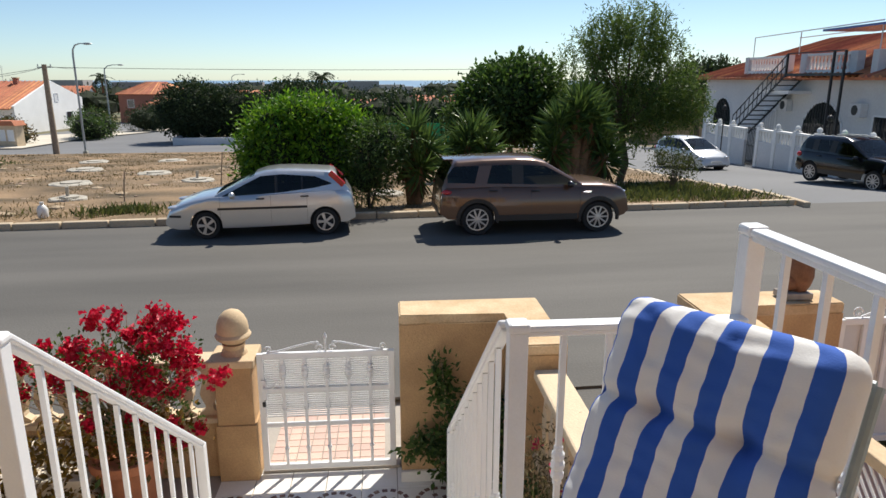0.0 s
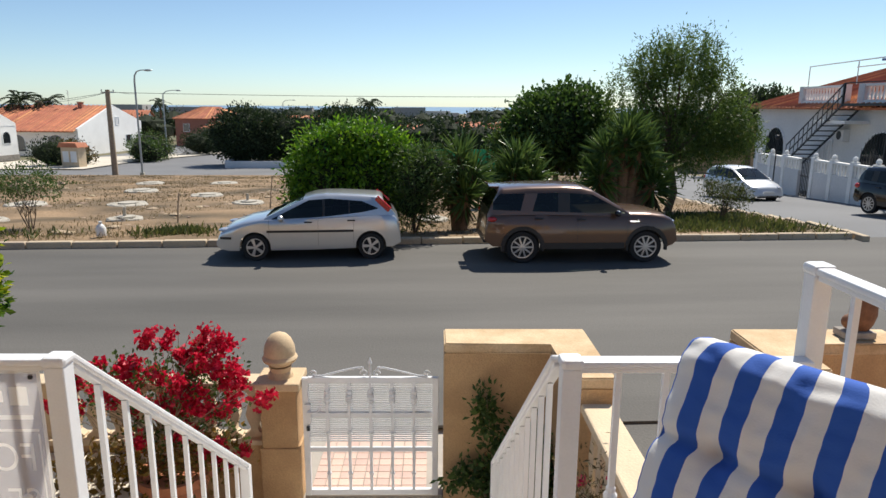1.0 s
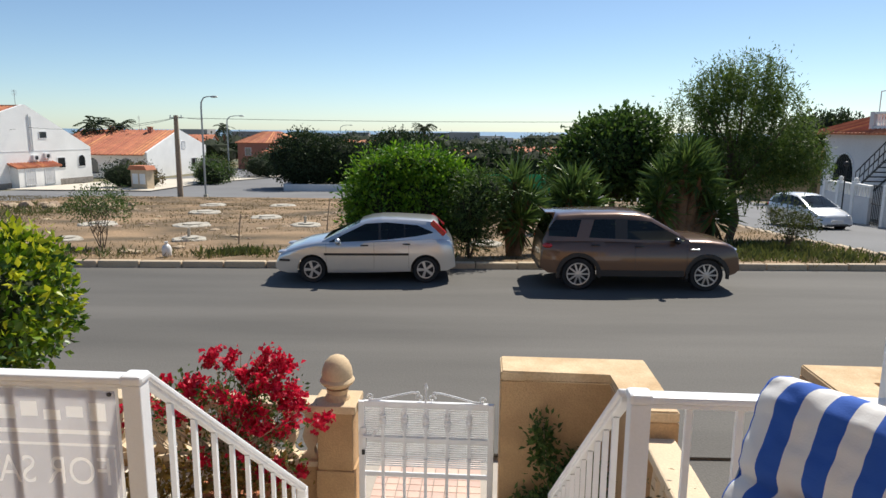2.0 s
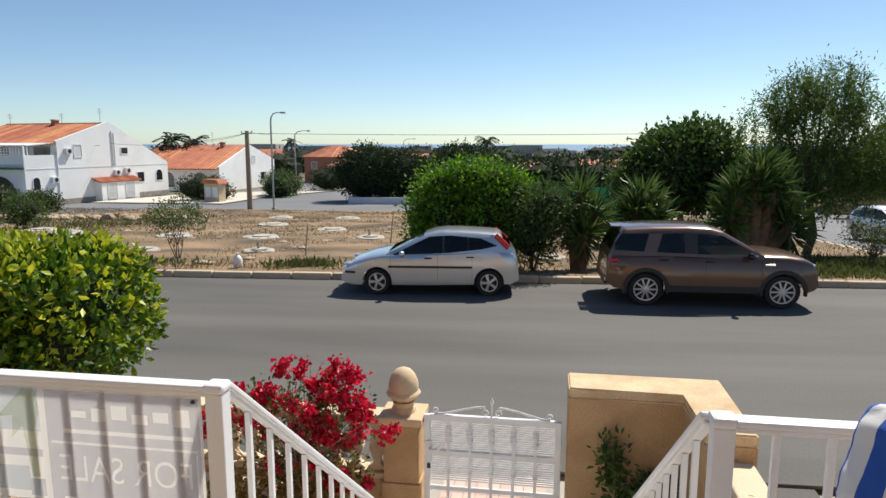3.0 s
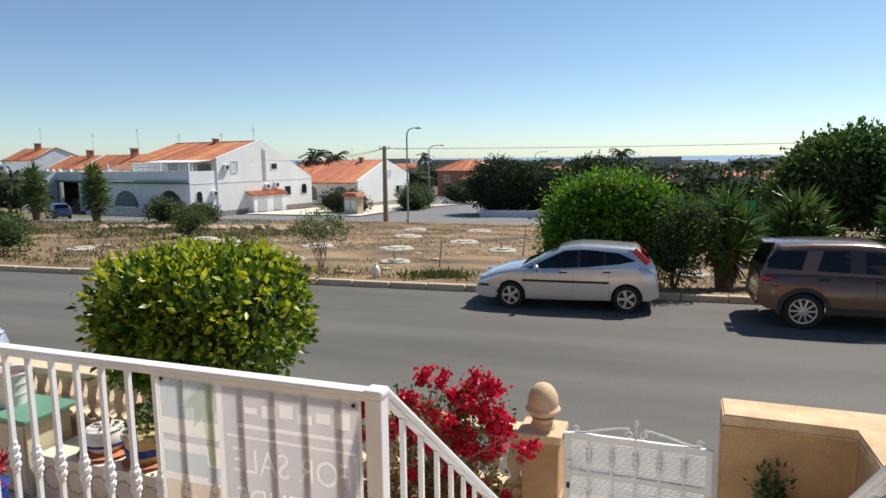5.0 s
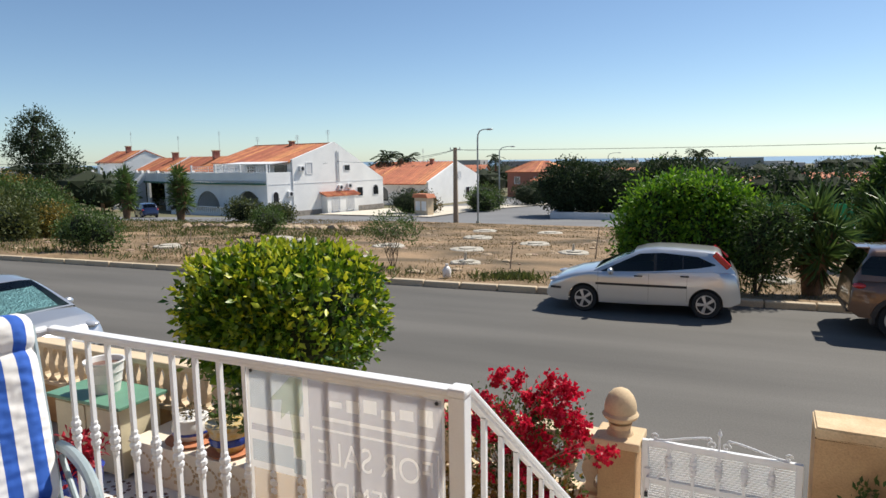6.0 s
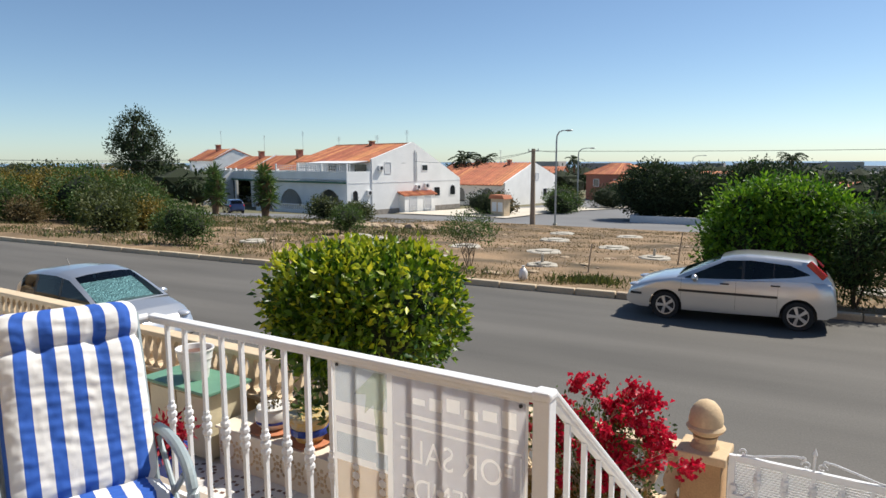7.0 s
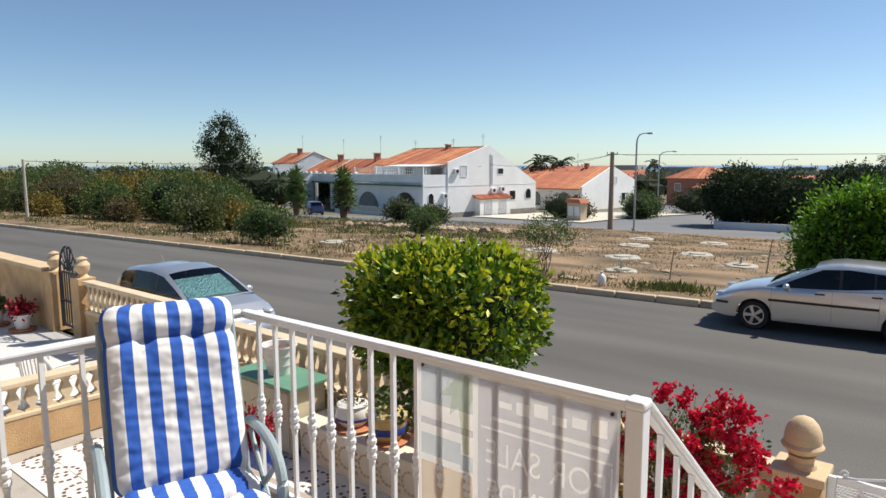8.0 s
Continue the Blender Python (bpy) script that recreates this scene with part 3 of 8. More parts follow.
def car(name, label, loc, rz, L, W, top, roof, belt, sill, wheels, wr, paint, windows, cowl, rear, extra=None, spokes=5, rim_r=0.68, steps=90, tumble=0.16, painted=(), lean=None, dlo=None):
    """A car with its nose towards +x of its own frame. top: outline of bonnet and tail; roof: roofline between cowl and rear;
    belt: shoulder height; windows: spans of side glass."""
    c = thing(name, label, "car", loc, rz, group="parked cars")
    xs = sorted(set([-L / 2 + L * k / steps for k in range(steps + 1)] + [x for s in windows for x in s]
                    + [w + d * wr * 1.17 for w in wheels for d in (-1, -0.97, -0.85, -0.6, -0.3, 0, 0.3, 0.6, 0.85, 0.97, 1)] + [cowl, rear]))
    hw = W / 2

    def halfw(x):
        t = abs(x) / (L / 2)
        return hw * (1 - 0.05 * t ** 2 - 0.26 * max(0, t - 0.80) ** 1.6 * 5)

    def low(x):
        z = lerp(sill, x)
        for w in wheels:
            d = abs(x - w)
            R = wr * 1.17
            if d < R:
                z = max(z, wr + math.sqrt(R * R - d * d))
        return z

    NB = 7
    body_v, body_f = [], []
    for x in xs:
        zb, zt = low(x), lerp(belt, x)
        zt = max(zt, zb + 0.03)
        h = halfw(x)
        row = []
        for k in range(NB):
            t = k / (NB - 1)
            z = zb + (zt - zb) * t
            bulge = 1 - 0.05 * ((z - 0.62) / 0.5) ** 2 if z < 0.62 else 1 - 0.07 * ((z - 0.62) / 0.4) ** 2
            row.append((h * bulge, z))
        ztop = lerp(top, x)
        hy = row[-1][0]
        row += [(hy * 0.97, zt + (ztop - zt) * 0.45), (hy * 0.86, zt + (ztop - zt) * 0.82), (hy * 0.5, ztop), (0, ztop + 0.012)]
        full = [(x, y, z) for y, z in row] + [(x, -y, z) for y, z in row[-2::-1]]
        body_v.append(full)
    n = len(body_v[0])
    v = [p for r in body_v for p in r]
    f = [(i * n + k, i * n + k + 1, (i + 1) * n + k + 1, (i + 1) * n + k) for i in range(len(xs) - 1) for k in range(n - 1)]
    f += [tuple(range(n))[::-1], tuple((len(xs) - 1) * n + k for k in range(n))]
    raw("body", v, f, paint, c, smooth=True)
    # cabin
    cx = [x for x in xs if rear <= x <= cowl]
    rows = []
    for x in cx:
        zb, zr = lerp(belt, x) - 0.005, lerp(roof, x)
        yb = halfw(x) * 0.925
        t = max(0.0, min(1.0, (zr - zb) / 0.5))
        yr = yb - tumble * t
        w0, w1 = zb + (zr - zb) * 0.04, zb + (zr - zb) * 0.88
        if dlo:
            w0 = min(max(w0, lerp([(a, b) for a, b, _ in dlo], x)), zr - 0.02)
            w1 = min(w1, max(w0 + 0.01, lerp([(a, b) for a, _, b in dlo], x)))
        f0, f1 = ((w - zb) / max(zr - zb, 0.01) for w in (w0, w1))
        half = [(yb, zb), (yb - (yb - yr) * f0 * 0.95, w0), (yb - (yb - yr) * f1 * 0.97, w1), (yr - 0.02, zb + (zr - zb) * 0.93), (yr - 0.07, zb + (zr - zb) * 0.98), (yr * 0.55, zr + 0.015 * t), (0, zr + 0.025 * t)]
        dx = lean[1] * math.exp(-((x - lean[0]) / 0.35) ** 2) if lean else 0.0
        xt = [x, x, x + dx, x + dx * 0.6, x + dx * 0.3, x, x]
        rows.append([(a, y, z) for a, (y, z) in zip(xt, half)] + [(a, -y, z) for a, (y, z) in zip(xt[-2::-1], half[-2::-1])])
    n = len(rows[0])
    flat = [p for r in rows for p in r]
    zmax = max(z for _, z in roof)
    fx = [x for x, z in roof if z > zmax - 0.12]
    front, back = max(fx), min(fx)
    groups = {"roof": []}
    for i in range(len(cx) - 1):
        xm = (cx[i] + cx[i + 1]) / 2
        for k in range(n - 1):
            face = (i * n + k, i * n + k + 1, (i + 1) * n + k + 1, (i + 1) * n + k)
            side = k in (1, n - 3)
            key = "roof"
            if side:
                if windows[0][0] + 0.02 <= xm <= windows[-1][1] + 0.02:
                    key = ("pillar", sum(xm > w[1] for w in windows), k)
                for s, span in enumerate(windows):
                    if span[0] <= xm <= span[1]:
                        key = ("window", s, k)
            elif 4 <= k <= n - 6 and xm > front + 0.02 and xm < cowl - 0.03:
                key = ("windscreen", 0, 0)
            elif 4 <= k <= n - 6 and xm < back - 0.03 and xm > rear + 0.06:
                key = ("rear_window", 0, 0)
            groups.setdefault(key, []).append(face)
    for key, faces in groups.items():
        used = sorted({i for fc in faces for i in fc})
        idx = {o: j for j, o in enumerate(used)}
        nm = key if key == "roof" else key[0]
        mt = paint if key == "roof" else {"windscreen": G_WIND, "pillar": paint if key[1] in painted else M_PLASTIC}.get(nm, G_CAR)
        ob = raw(nm, [flat[i] for i in used], [tuple(idx[i] for i in fc) for fc in faces], mt, c, "tinted glass" if mt in (G_WIND, G_CAR) else "", smooth=True)
    # dark interior floor and seats
    bm = B()
    zf = lerp(belt, 0) - 0.28
    box(bm, rear + 0.25, cowl - 0.35, -hw * 0.80, hw * 0.80, zf - 0.3, zf, 0.03)
    box(bm, cowl - 0.75, cowl - 0.32, -hw * 0.78, hw * 0.78, zf, zf + 0.28, 0.05)
    part("dashboard", bm, M_SEAT, c)
    for sx in (cowl - 1.55, cowl - 2.35):
        for sy in (-0.36, 0.36):
            bm = B()
            obox(bm, pose(sx, sy, zf + 0.28, 0, -14, 0), 0.16, 0.46, 0.62, 0.05)
            obox(bm, pose(sx - 0.10, sy, zf + 0.66, 0, -10, 0), 0.09, 0.24, 0.17, 0.035)
            part("car_seat", bm, M_SEAT, c)
    # wheels
    for wx in wheels:
        for s in (-1, 1):
            wy = s * (hw * 0.94 - 0.105)
            w = new("wheel")
            w.parent = c
            w.matrix_basis = pose(wx, wy, wr, 90 if s < 0 else -90, 0, 0)
            bm = B()
            prof = [(wr * 0.66, -0.09), (wr * 0.94, -0.105), (wr, -0.085), (wr, 0.085), (wr * 0.94, 0.105), (wr * 0.66, 0.09)]
            lathe(bm, prof, (0, 0, 0), 32)
            tyre = part("tyre", bm, M_TYRE, w, smooth=True)
            bm = B()
            rr = wr * rim_r
            lathe(bm, [(rr * 0.9, -0.05), (rr, 0.088), (rr * 0.99, 0.106), (rr * 0.91, 0.104), (rr * 0.87, 0.07), (rr * 0.85, 0.0)], (0, 0, 0), 32)
            part("rim", bm, M_RIM, w, smooth=True)
            bm = B()
            lathe(bm, [(rr * 0.83, 0.03), (rr * 0.80, 0.058), (rr * 0.05, 0.062)], (0, 0, 0), 24)
            part("brake_disc", bm, M_PLASTIC, w)
            for q in range(spokes):
                a = math.tau * q / spokes
                bm = B()
                for da in ((-0.09, 0.09) if spokes < 8 else (0.0,)):
                    d = Vector((math.cos(a + da), math.sin(a + da), 0))
                    beam(bm, d * rr * 0.12 + Vector((0, 0, 0.10)), d * rr * 0.93 + Vector((0, 0, 0.092)), rr * (0.2 if spokes < 8 else 0.15), 0.02, 0.004)
                part("spoke", bm, M_RIM, w)
            bm = B()
            lathe(bm, [(rr * 0.22, 0.085), (rr * 0.20, 0.115), (rr * 0.05, 0.118)], (0, 0, 0), 16)
            part("hub", bm, M_RIM, w)
            bm = B()
            R = wr * 1.15
            m = pose(wx, s * (hw * 0.5), 0)
            poly = [(wx + R * math.cos(t), wr + R * math.sin(t)) for t in [math.pi * q / 14 for q in range(15)]]
            poly = [(wx + R, 0.2)] + poly + [(wx - R, 0.2)]
            prism(bm, poly, s * hw * 0.45, s * hw * 0.72)
            part("arch_liner", bm, M_PLASTIC, c)
    if extra:
        extra(c, L, hw, halfw)
    return c


def side_strip(c, halfw, x0, x1, z, h, material, name, hw_add=0.004, both=True, label=""):
    for s in ((-1, 1) if both else (-1,)):
        bm = B()
        n = 8
        for k in range(n):
            a, b = x0 + (x1 - x0) * k / n, x0 + (x1 - x0) * (k + 1) / n
            beam(bm, (a, s * (halfw(a) + hw_add), z), (b, s * (halfw(b) + hw_add), z), 0.02, h)
        part(name, bm, material, c, label)


def blob(bm, c, r, seg=12):
    bmesh.ops.create_uvsphere(bm, u_segments=seg, v_segments=8, radius=1, matrix=Matrix.LocRotScale(c, None, r))
    return bm


def common(c, L, hw, halfw, zl, zm, xm, tail, bump_z=0.42, mirror_mat=None, handles=()):
    for s in (-1, 1):
        bm = B()
        blob(bm, (L / 2 - 0.24, s * hw * 0.72, zl), (0.20, 0.135, 0.055))
        part("headlight", bm, M_LAMP, c, "clear headlight lens", smooth=True)
        bm = B()
        blob(bm, (xm, s * (hw + 0.06), zm), (0.07, 0.11, 0.075))
        beam(bm, (xm, s * (hw - 0.12), zm - 0.05), (xm, s * (hw + 0.02), zm - 0.03), 0.05, 0.03)
        part("mirror", bm, mirror_mat or M_PLASTIC, c, smooth=True)
        for hx, hz in handles:
            bm = B()
            beam(bm, (hx - 0.09, s * (halfw(hx) * 0.985 + 0.005), hz), (hx + 0.09, s * (halfw(hx) * 0.985 + 0.005), hz), 0.03, 0.03, 0.008)
            part("door_handle", bm, M_PLASTIC, c)
        if tail:
            bm = B()
            blob(bm, (-L / 2 + tail[0], s * hw * tail[1], tail[2]), tail[3])
            part("tail_lamp", bm, M_REDL, c, "red tail lamp", smooth=True)
    for x, dz in ((L / 2 - 0.06, 0), (-L / 2 + 0.05, 0.02)):
        bm = B()
        beam(bm, (x, -hw * 0.62, bump_z - 0.12 + dz), (x, hw * 0.62, bump_z - 0.12 + dz), 0.12, 0.14, 0.03)
        part("bumper_grille", bm, M_PLASTIC, c)
    bm = B()
    box(bm, L / 2 - 0.012, L / 2 + 0.012, -0.26, 0.26, bump_z - 0.02, bump_z + 0.09, 0.004)
    part("number_plate", bm, M_CERW, c, "plain white number plate")


def seams(c, halfw, xs, z0, z1):
    """Thin dark door gaps."""
    for x in xs:
        for s in (-1, 1):
            bm = B()
            n = 4
            for k in range(n):
                za, zb = z0 + (z1 - z0) * k / n, z0 + (z1 - z0) * (k + 1) / n
                f = lambda z: halfw(x) * (1 - 0.05 * ((z - 0.62) / 0.5) ** 2 if z < 0.62 else 1 - 0.07 * ((z - 0.62) / 0.4) ** 2) + 0.001
                beam(bm, (x, s * f(za), za), (x, s * f(zb), zb), 0.004, 0.008)
            part("door_gap", bm, M_PLASTIC, c)


def focus_extra(c, L, hw, halfw):
    common(c, L, hw, halfw, 0.68, 0.96, 0.62, None, 0.46, M_SILVER, ((0.02, 0.86), (-0.95, 0.89)))
    for s in (-1, 1):
        bm = B()
        beam(bm, (-1.53, s * 0.625, 1.37), (-1.84, s * 0.725, 1.10), 0.07, 0.13, 0.02)
        part("tail_lamp", bm, M_REDL, c, "tall red tail lamp")
    side_strip(c, halfw, -1.35 + 0.35, 0.95, 0.66, 0.05, M_PLASTIC, "rub_strip", 0.002, label="black side rubbing strip")
    side_strip(c, halfw, L / 2 - 0.35, L / 2 - 0.10, 0.52, 0.05, M_PLASTIC, "bumper_strip")
    seams(c, halfw, (0.90, -0.20, -1.0), 0.34, 0.92)


FOCUS = dict(L=4.17, W=1.70,
             top=[(-2.09, 0.42), (-2.075, 0.70), (-2.03, 0.95), (-1.85, 1.03), (-1.5, 1.0), (0.6, 0.95), (1.05, 0.94), (1.45, 0.87), (1.80, 0.76), (1.98, 0.66), (2.06, 0.54), (2.09, 0.42)],
             roof=[(-1.98, 0.99), (-1.87, 1.12), (-1.66, 1.36), (-1.55, 1.40), (-1.2, 1.425), (-0.7, 1.45), (-0.35, 1.45), (-0.1, 1.42), (0.12, 1.355), (0.5, 1.18), (1.0, 0.95)],
             belt=[(-2.09, 0.40), (-2.05, 0.66), (-1.95, 0.94), (-1.5, 1.0), (-0.8, 0.96), (0, 0.92), (1.1, 0.88), (1.6, 0.76), (1.95, 0.60), (2.09, 0.40)],
             sill=[(-2.09, 0.36), (-1.9, 0.28), (0, 0.24), (1.8, 0.23), (2.0, 0.27), (2.09, 0.34)],
             wheels=(1.22, -1.395), wr=0.30, cowl=1.0, rear=-1.98, windows=((-1.56, -0.92), (-0.89, -0.36), (-0.30, 0.80)),
             dlo=[(-1.56, 1.13, 1.15), (-1.2, 1.06, 1.30), (-0.48, 0.98, 1.36), (0.0, 0.95, 1.33), (0.82, 0.92, 0.94)])
foc = car("hatchback", "silver five-door hatchback parked by the lot kerb", (-1.556, 14.82, 0.0), 183, paint=M_SILVER, extra=focus_extra, spokes=5, **FOCUS)
foc.scale = (0.93, 0.93, 0.955)


def suv_extra(c, L, hw, halfw):
    common(c, L, hw, halfw, 0.92, 1.14, 0.72, (0.16, 0.82, 0.98, (0.12, 0.11, 0.06)), 0.58, M_BLACKP, ((-0.05, 1.0), (-0.98, 1.02)))
    side_strip(c, halfw, -0.95, 0.92, 0.40, 0.13, M_PLASTIC, "sill_cladding", 0.0)
    seams(c, halfw, (0.98, -0.13, -1.05), 0.46, 1.05)
    for s in (-1, 1):
        bm = B()
        beam(bm, (-1.90, s * 0.38, 1.655), (-1.90, s * 0.02, 1.67), 0.22, 0.035, 0.012)
        part("rear_spoiler", bm, M_BROWN, c)
        for w in (1.4175, -1.3235):
            bm = B()
            R = 0.36 * 1.17
            for q in range(12):
                t0, t1 = math.pi * (q / 12) * 1.1 - 0.15, math.pi * ((q + 1) / 12) * 1.1 - 0.15
                beam(bm, (w + (R + 0.02) * math.cos(t0), s * halfw(w) * 0.985, 0.36 + (R + 0.02) * math.sin(t0)), (w + (R + 0.02) * math.cos(t1), s * halfw(w) * 0.985, 0.36 + (R + 0.02) * math.sin(t1)), 0.05, 0.085)
            part("arch_trim", bm, M_PLASTIC, c)
        bm = B()
        box(bm, 1.03, 1.22, s * halfw(1.1) - 0.01, s * halfw(1.1) + 0.006, 0.93, 0.96, 0.003)
        part("side_vent", bm, M_RIM, c, "bright side vent")


SUV = dict(L=4.29, W=1.89,
           top=[(-2.14, 0.55), (-2.12, 0.9), (-2.07, 1.12), (-1.79, 1.13), (0.65, 1.13), (1.05, 1.14), (1.5, 1.13), (1.85, 1.08), (2.02, 1.00), (2.11, 0.84), (2.14, 0.55)],
           roof=[(-2.09, 1.10), (-1.98, 1.36), (-1.84, 1.60), (-1.79, 1.65), (-1.25, 1.69), (-0.45, 1.71), (-0.05, 1.69), (0.23, 1.62), (0.60, 1.40), (1.03, 1.13)],
           belt=[(-2.14, 0.52), (-2.11, 0.85), (-2.03, 1.08), (-0.95, 1.10), (0.55, 1.07), (1.25, 1.05), (1.75, 1.00), (2.0, 0.93), (2.11, 0.76), (2.14, 0.52)],
           sill=[(-2.14, 0.50), (-1.97, 0.38), (0, 0.35), (1.85, 0.34), (2.06, 0.40), (2.14, 0.48)],
           wheels=(1.4175, -1.3235), wr=0.36, cowl=1.03, rear=-2.09, windows=((-1.97, -1.38), (-1.12, -0.56), (-0.30, 0.91)),
           dlo=[(-2.0, 1.19, 1.42), (-1.83, 1.19, 1.545), (-0.45, 1.15, 1.575), (0.20, 1.13, 1.53), (0.93, 1.12, 1.14)])
suv = car("suv", "bronze-brown estate off-roader with dark glass by the kerb", (4.25, 14.52, 0.0), 0.3, paint=M_BROWN, extra=suv_extra, spokes=10, rim_r=0.70, tumble=0.14, painted=(1,), lean=(-1.22, 0.13), **SUV)
suv.scale = (0.967, 0.967, 0.94)


def small_extra(c, L, hw, halfw):
    common(c, L, hw, halfw, 0.70, 0.97, 0.70, (0.17, 0.82, 0.86, (0.12, 0.11, 0.10)), 0.46, M_SILVER, ((0.0, 0.88), (-0.9, 0.90)))
    seams(c, halfw, (0.92, -0.18, -1.0), 0.34, 0.92)
    bm = B()
    tube(bm, [(-1.0, 0, 1.46), (-1.12, 0, 1.62)], 0.008, 6)
    part("aerial", bm, M_PLASTIC, c)


SMALL = dict(L=3.9, W=1.70,
             top=[(-1.95, 0.45), (-1.92, 0.75), (-1.85, 1.0), (-1.6, 1.03), (0.65, 1.02), (1.1, 0.97), (1.5, 0.86), (1.8, 0.70), (1.95, 0.42)],
             roof=[(-1.86, 1.0), (-1.72, 1.20), (-1.45, 1.42), (-0.9, 1.48), (-0.3, 1.49), (0.15, 1.43), (0.6, 1.23), (1.12, 0.97)],
             belt=[(-1.95, 0.42), (-1.9, 0.7), (-1.8, 0.92), (-1, 0.96), (0.5, 0.93), (1.1, 0.88), (1.5, 0.76), (1.8, 0.6), (1.95, 0.40)],
             sill=[(-1.95, 0.36), (-1.8, 0.26), (0, 0.22), (1.7, 0.22), (1.95, 0.34)],
             wheels=(1.22, -1.25), wr=0.30, cowl=1.12, rear=-1.86, windows=((-1.55, -1.0), (-0.93, -0.10), (-0.03, 0.90)))
tiny = car("hatchback", "small silver-grey hatchback parked beyond the garden wall", (-10.95, 7.0, 0.0), 0, paint=M_SILVER, extra=small_extra, spokes=5, **SMALL)
bm = B()
obox(bm, pose(0.60, 0, 1.125, 0, 25.4, 0), 0.80, 1.12, 0.012, 0.004)
part("sunshade", bm, M_FOIL, tiny, "crumpled silvery sunshade behind the windscreen")
tiny.scale = (0.85, 0.92, 0.93)
car("hatchback", "white-silver five-door hatchback parked on the side street", (16.3, 30.3, gz(30.3)), -81, paint=M_PEARL, extra=small_extra, spokes=5, **SMALL)


def kia_extra(c, L, hw, halfw):
    common(c, L, hw, halfw, 0.88, 1.08, 0.72, (0.17, 0.84, 0.96, (0.14, 0.12, 0.10)), 0.55, M_BLACKP, ((-0.05, 0.98), (-0.98, 1.0)))
    for s in (-1, 1):
        bm = B()
        tube(bm, [(-1.8, s * 0.66, 1.66), (-1.6, s * 0.665, 1.70), (-0.2, s * 0.665, 1.73), (0.05, s * 0.66, 1.68)], 0.014, 8)
        part("roof_rail", bm, M_STEEL, c)


car("hatchback", "dark blue car half hidden before the white house", at_lane(-55.0, 50.0), 150, paint=M_BLUEP, extra=small_extra, spokes=5, **SMALL)
kia = car("suv", "glossy black compact off-roader parked before the white wall", (17.5, 20.8, gz(20.8)), -82, paint=M_BLACKP, extra=kia_extra, spokes=10, rim_r=0.70, tumble=0.14, **SUV)
kia.scale = (0.95, 0.95, 0.95)


# ---- plants ----
RNG = np.random.default_rng(7)


def leaf_mesh(name, base, direc, size, width, material, parent=None, label="", fold=0.25):
    """Many leaves as one mesh: each a folded blade from its base along its direction."""
    n = len(base)
    direc = direc / np.linalg.norm(direc, axis=1, keepdims=True)
    rnd = RNG.normal(size=(n, 3))
    side = np.cross(direc, rnd)
    side /= np.linalg.norm(side, axis=1, keepdims=True) + 1e-9
    up = np.cross(side, direc)
    s = size[:, None] if np.ndim(size) else np.full((n, 1), size)
    mid = base + direc * s * 0.5
    w = s * width * 0.5
    v = np.empty((n, 4, 3))
    v[:, 0] = base
    v[:, 1] = mid + side * w + up * w * fold
    v[:, 2] = base + direc * s - up * s * 0.08
    v[:, 3] = mid - side * w + up * w * fold
    me = bpy.data.meshes.new(name)
    me.vertices.add(n * 4)
    me.vertices.foreach_set("co", v.reshape(-1))
    tri = np.array([[0, 1, 2], [0, 2, 3]])
    idx = (np.arange(n)[:, None, None] * 4 + tri[None]).reshape(-1)
    me.loops.add(len(idx))
    me.loops.foreach_set("vertex_index", idx.astype(np.int32))
    me.polygons.add(n * 2)
    me.polygons.foreach_set("loop_start", np.arange(0, n * 6, 3, dtype=np.int32))
    me.update(calc_edges=True)
    return mesh_part(name, me, material, parent, label)


def shell_points(ells, n, inner=0.55, squash=2.0):
    """Points in the outer part of a set of ellipsoids (centre, radii), off the ones that lie deep inside another."""
    out, nor = [], []
    vol = np.array([e[1][0] * e[1][1] + e[1][1] * e[1][2] for e in ells])
    cnt = (n * vol / vol.sum()).astype(int) + 1
    for (c, r), k in zip(ells, cnt):
        d = RNG.normal(size=(k, 3))
        d /= (np.abs(d) ** squash).sum(1, keepdims=True) ** (1 / squash)
        rad = inner + (1 - inner) * RNG.random((k, 1)) ** 0.5
        out.append(np.array(c) + d * rad * np.array(r))
        nor.append(d / np.array(r))
    p, q = np.concatenate(out), np.concatenate(nor)
    keep = np.ones(len(p), bool)
    for c, r in ells:
        keep &= (np.abs((p - np.array(c)) / np.array(r)) ** squash).sum(1) > (inner * 0.92) ** squash
    p, q = p[keep], q[keep]
    return p, q / np.linalg.norm(q, axis=1, keepdims=True)


def foliage(name, ells, clumps, per, size, width, material, parent, spread=0.18, inner=0.6, droop=0.0, squash=2.0, label=""):
    """A crown: clumps in the shell of the ellipsoids, each a handful of leaves."""
    p, q = shell_points(ells, clumps, inner, squash)
    base = np.repeat(p, per, 0) + RNG.normal(size=(len(p) * per, 3)) * spread
    d = np.repeat(q, per, 0) * 0.8 + RNG.normal(size=(len(p) * per, 3)) * 0.75 + np.array([0, 0, 0.25 - droop])
    return leaf_mesh(name, base, d, size * RNG.uniform(0.6, 1.25, len(base)), width, material, parent, label)


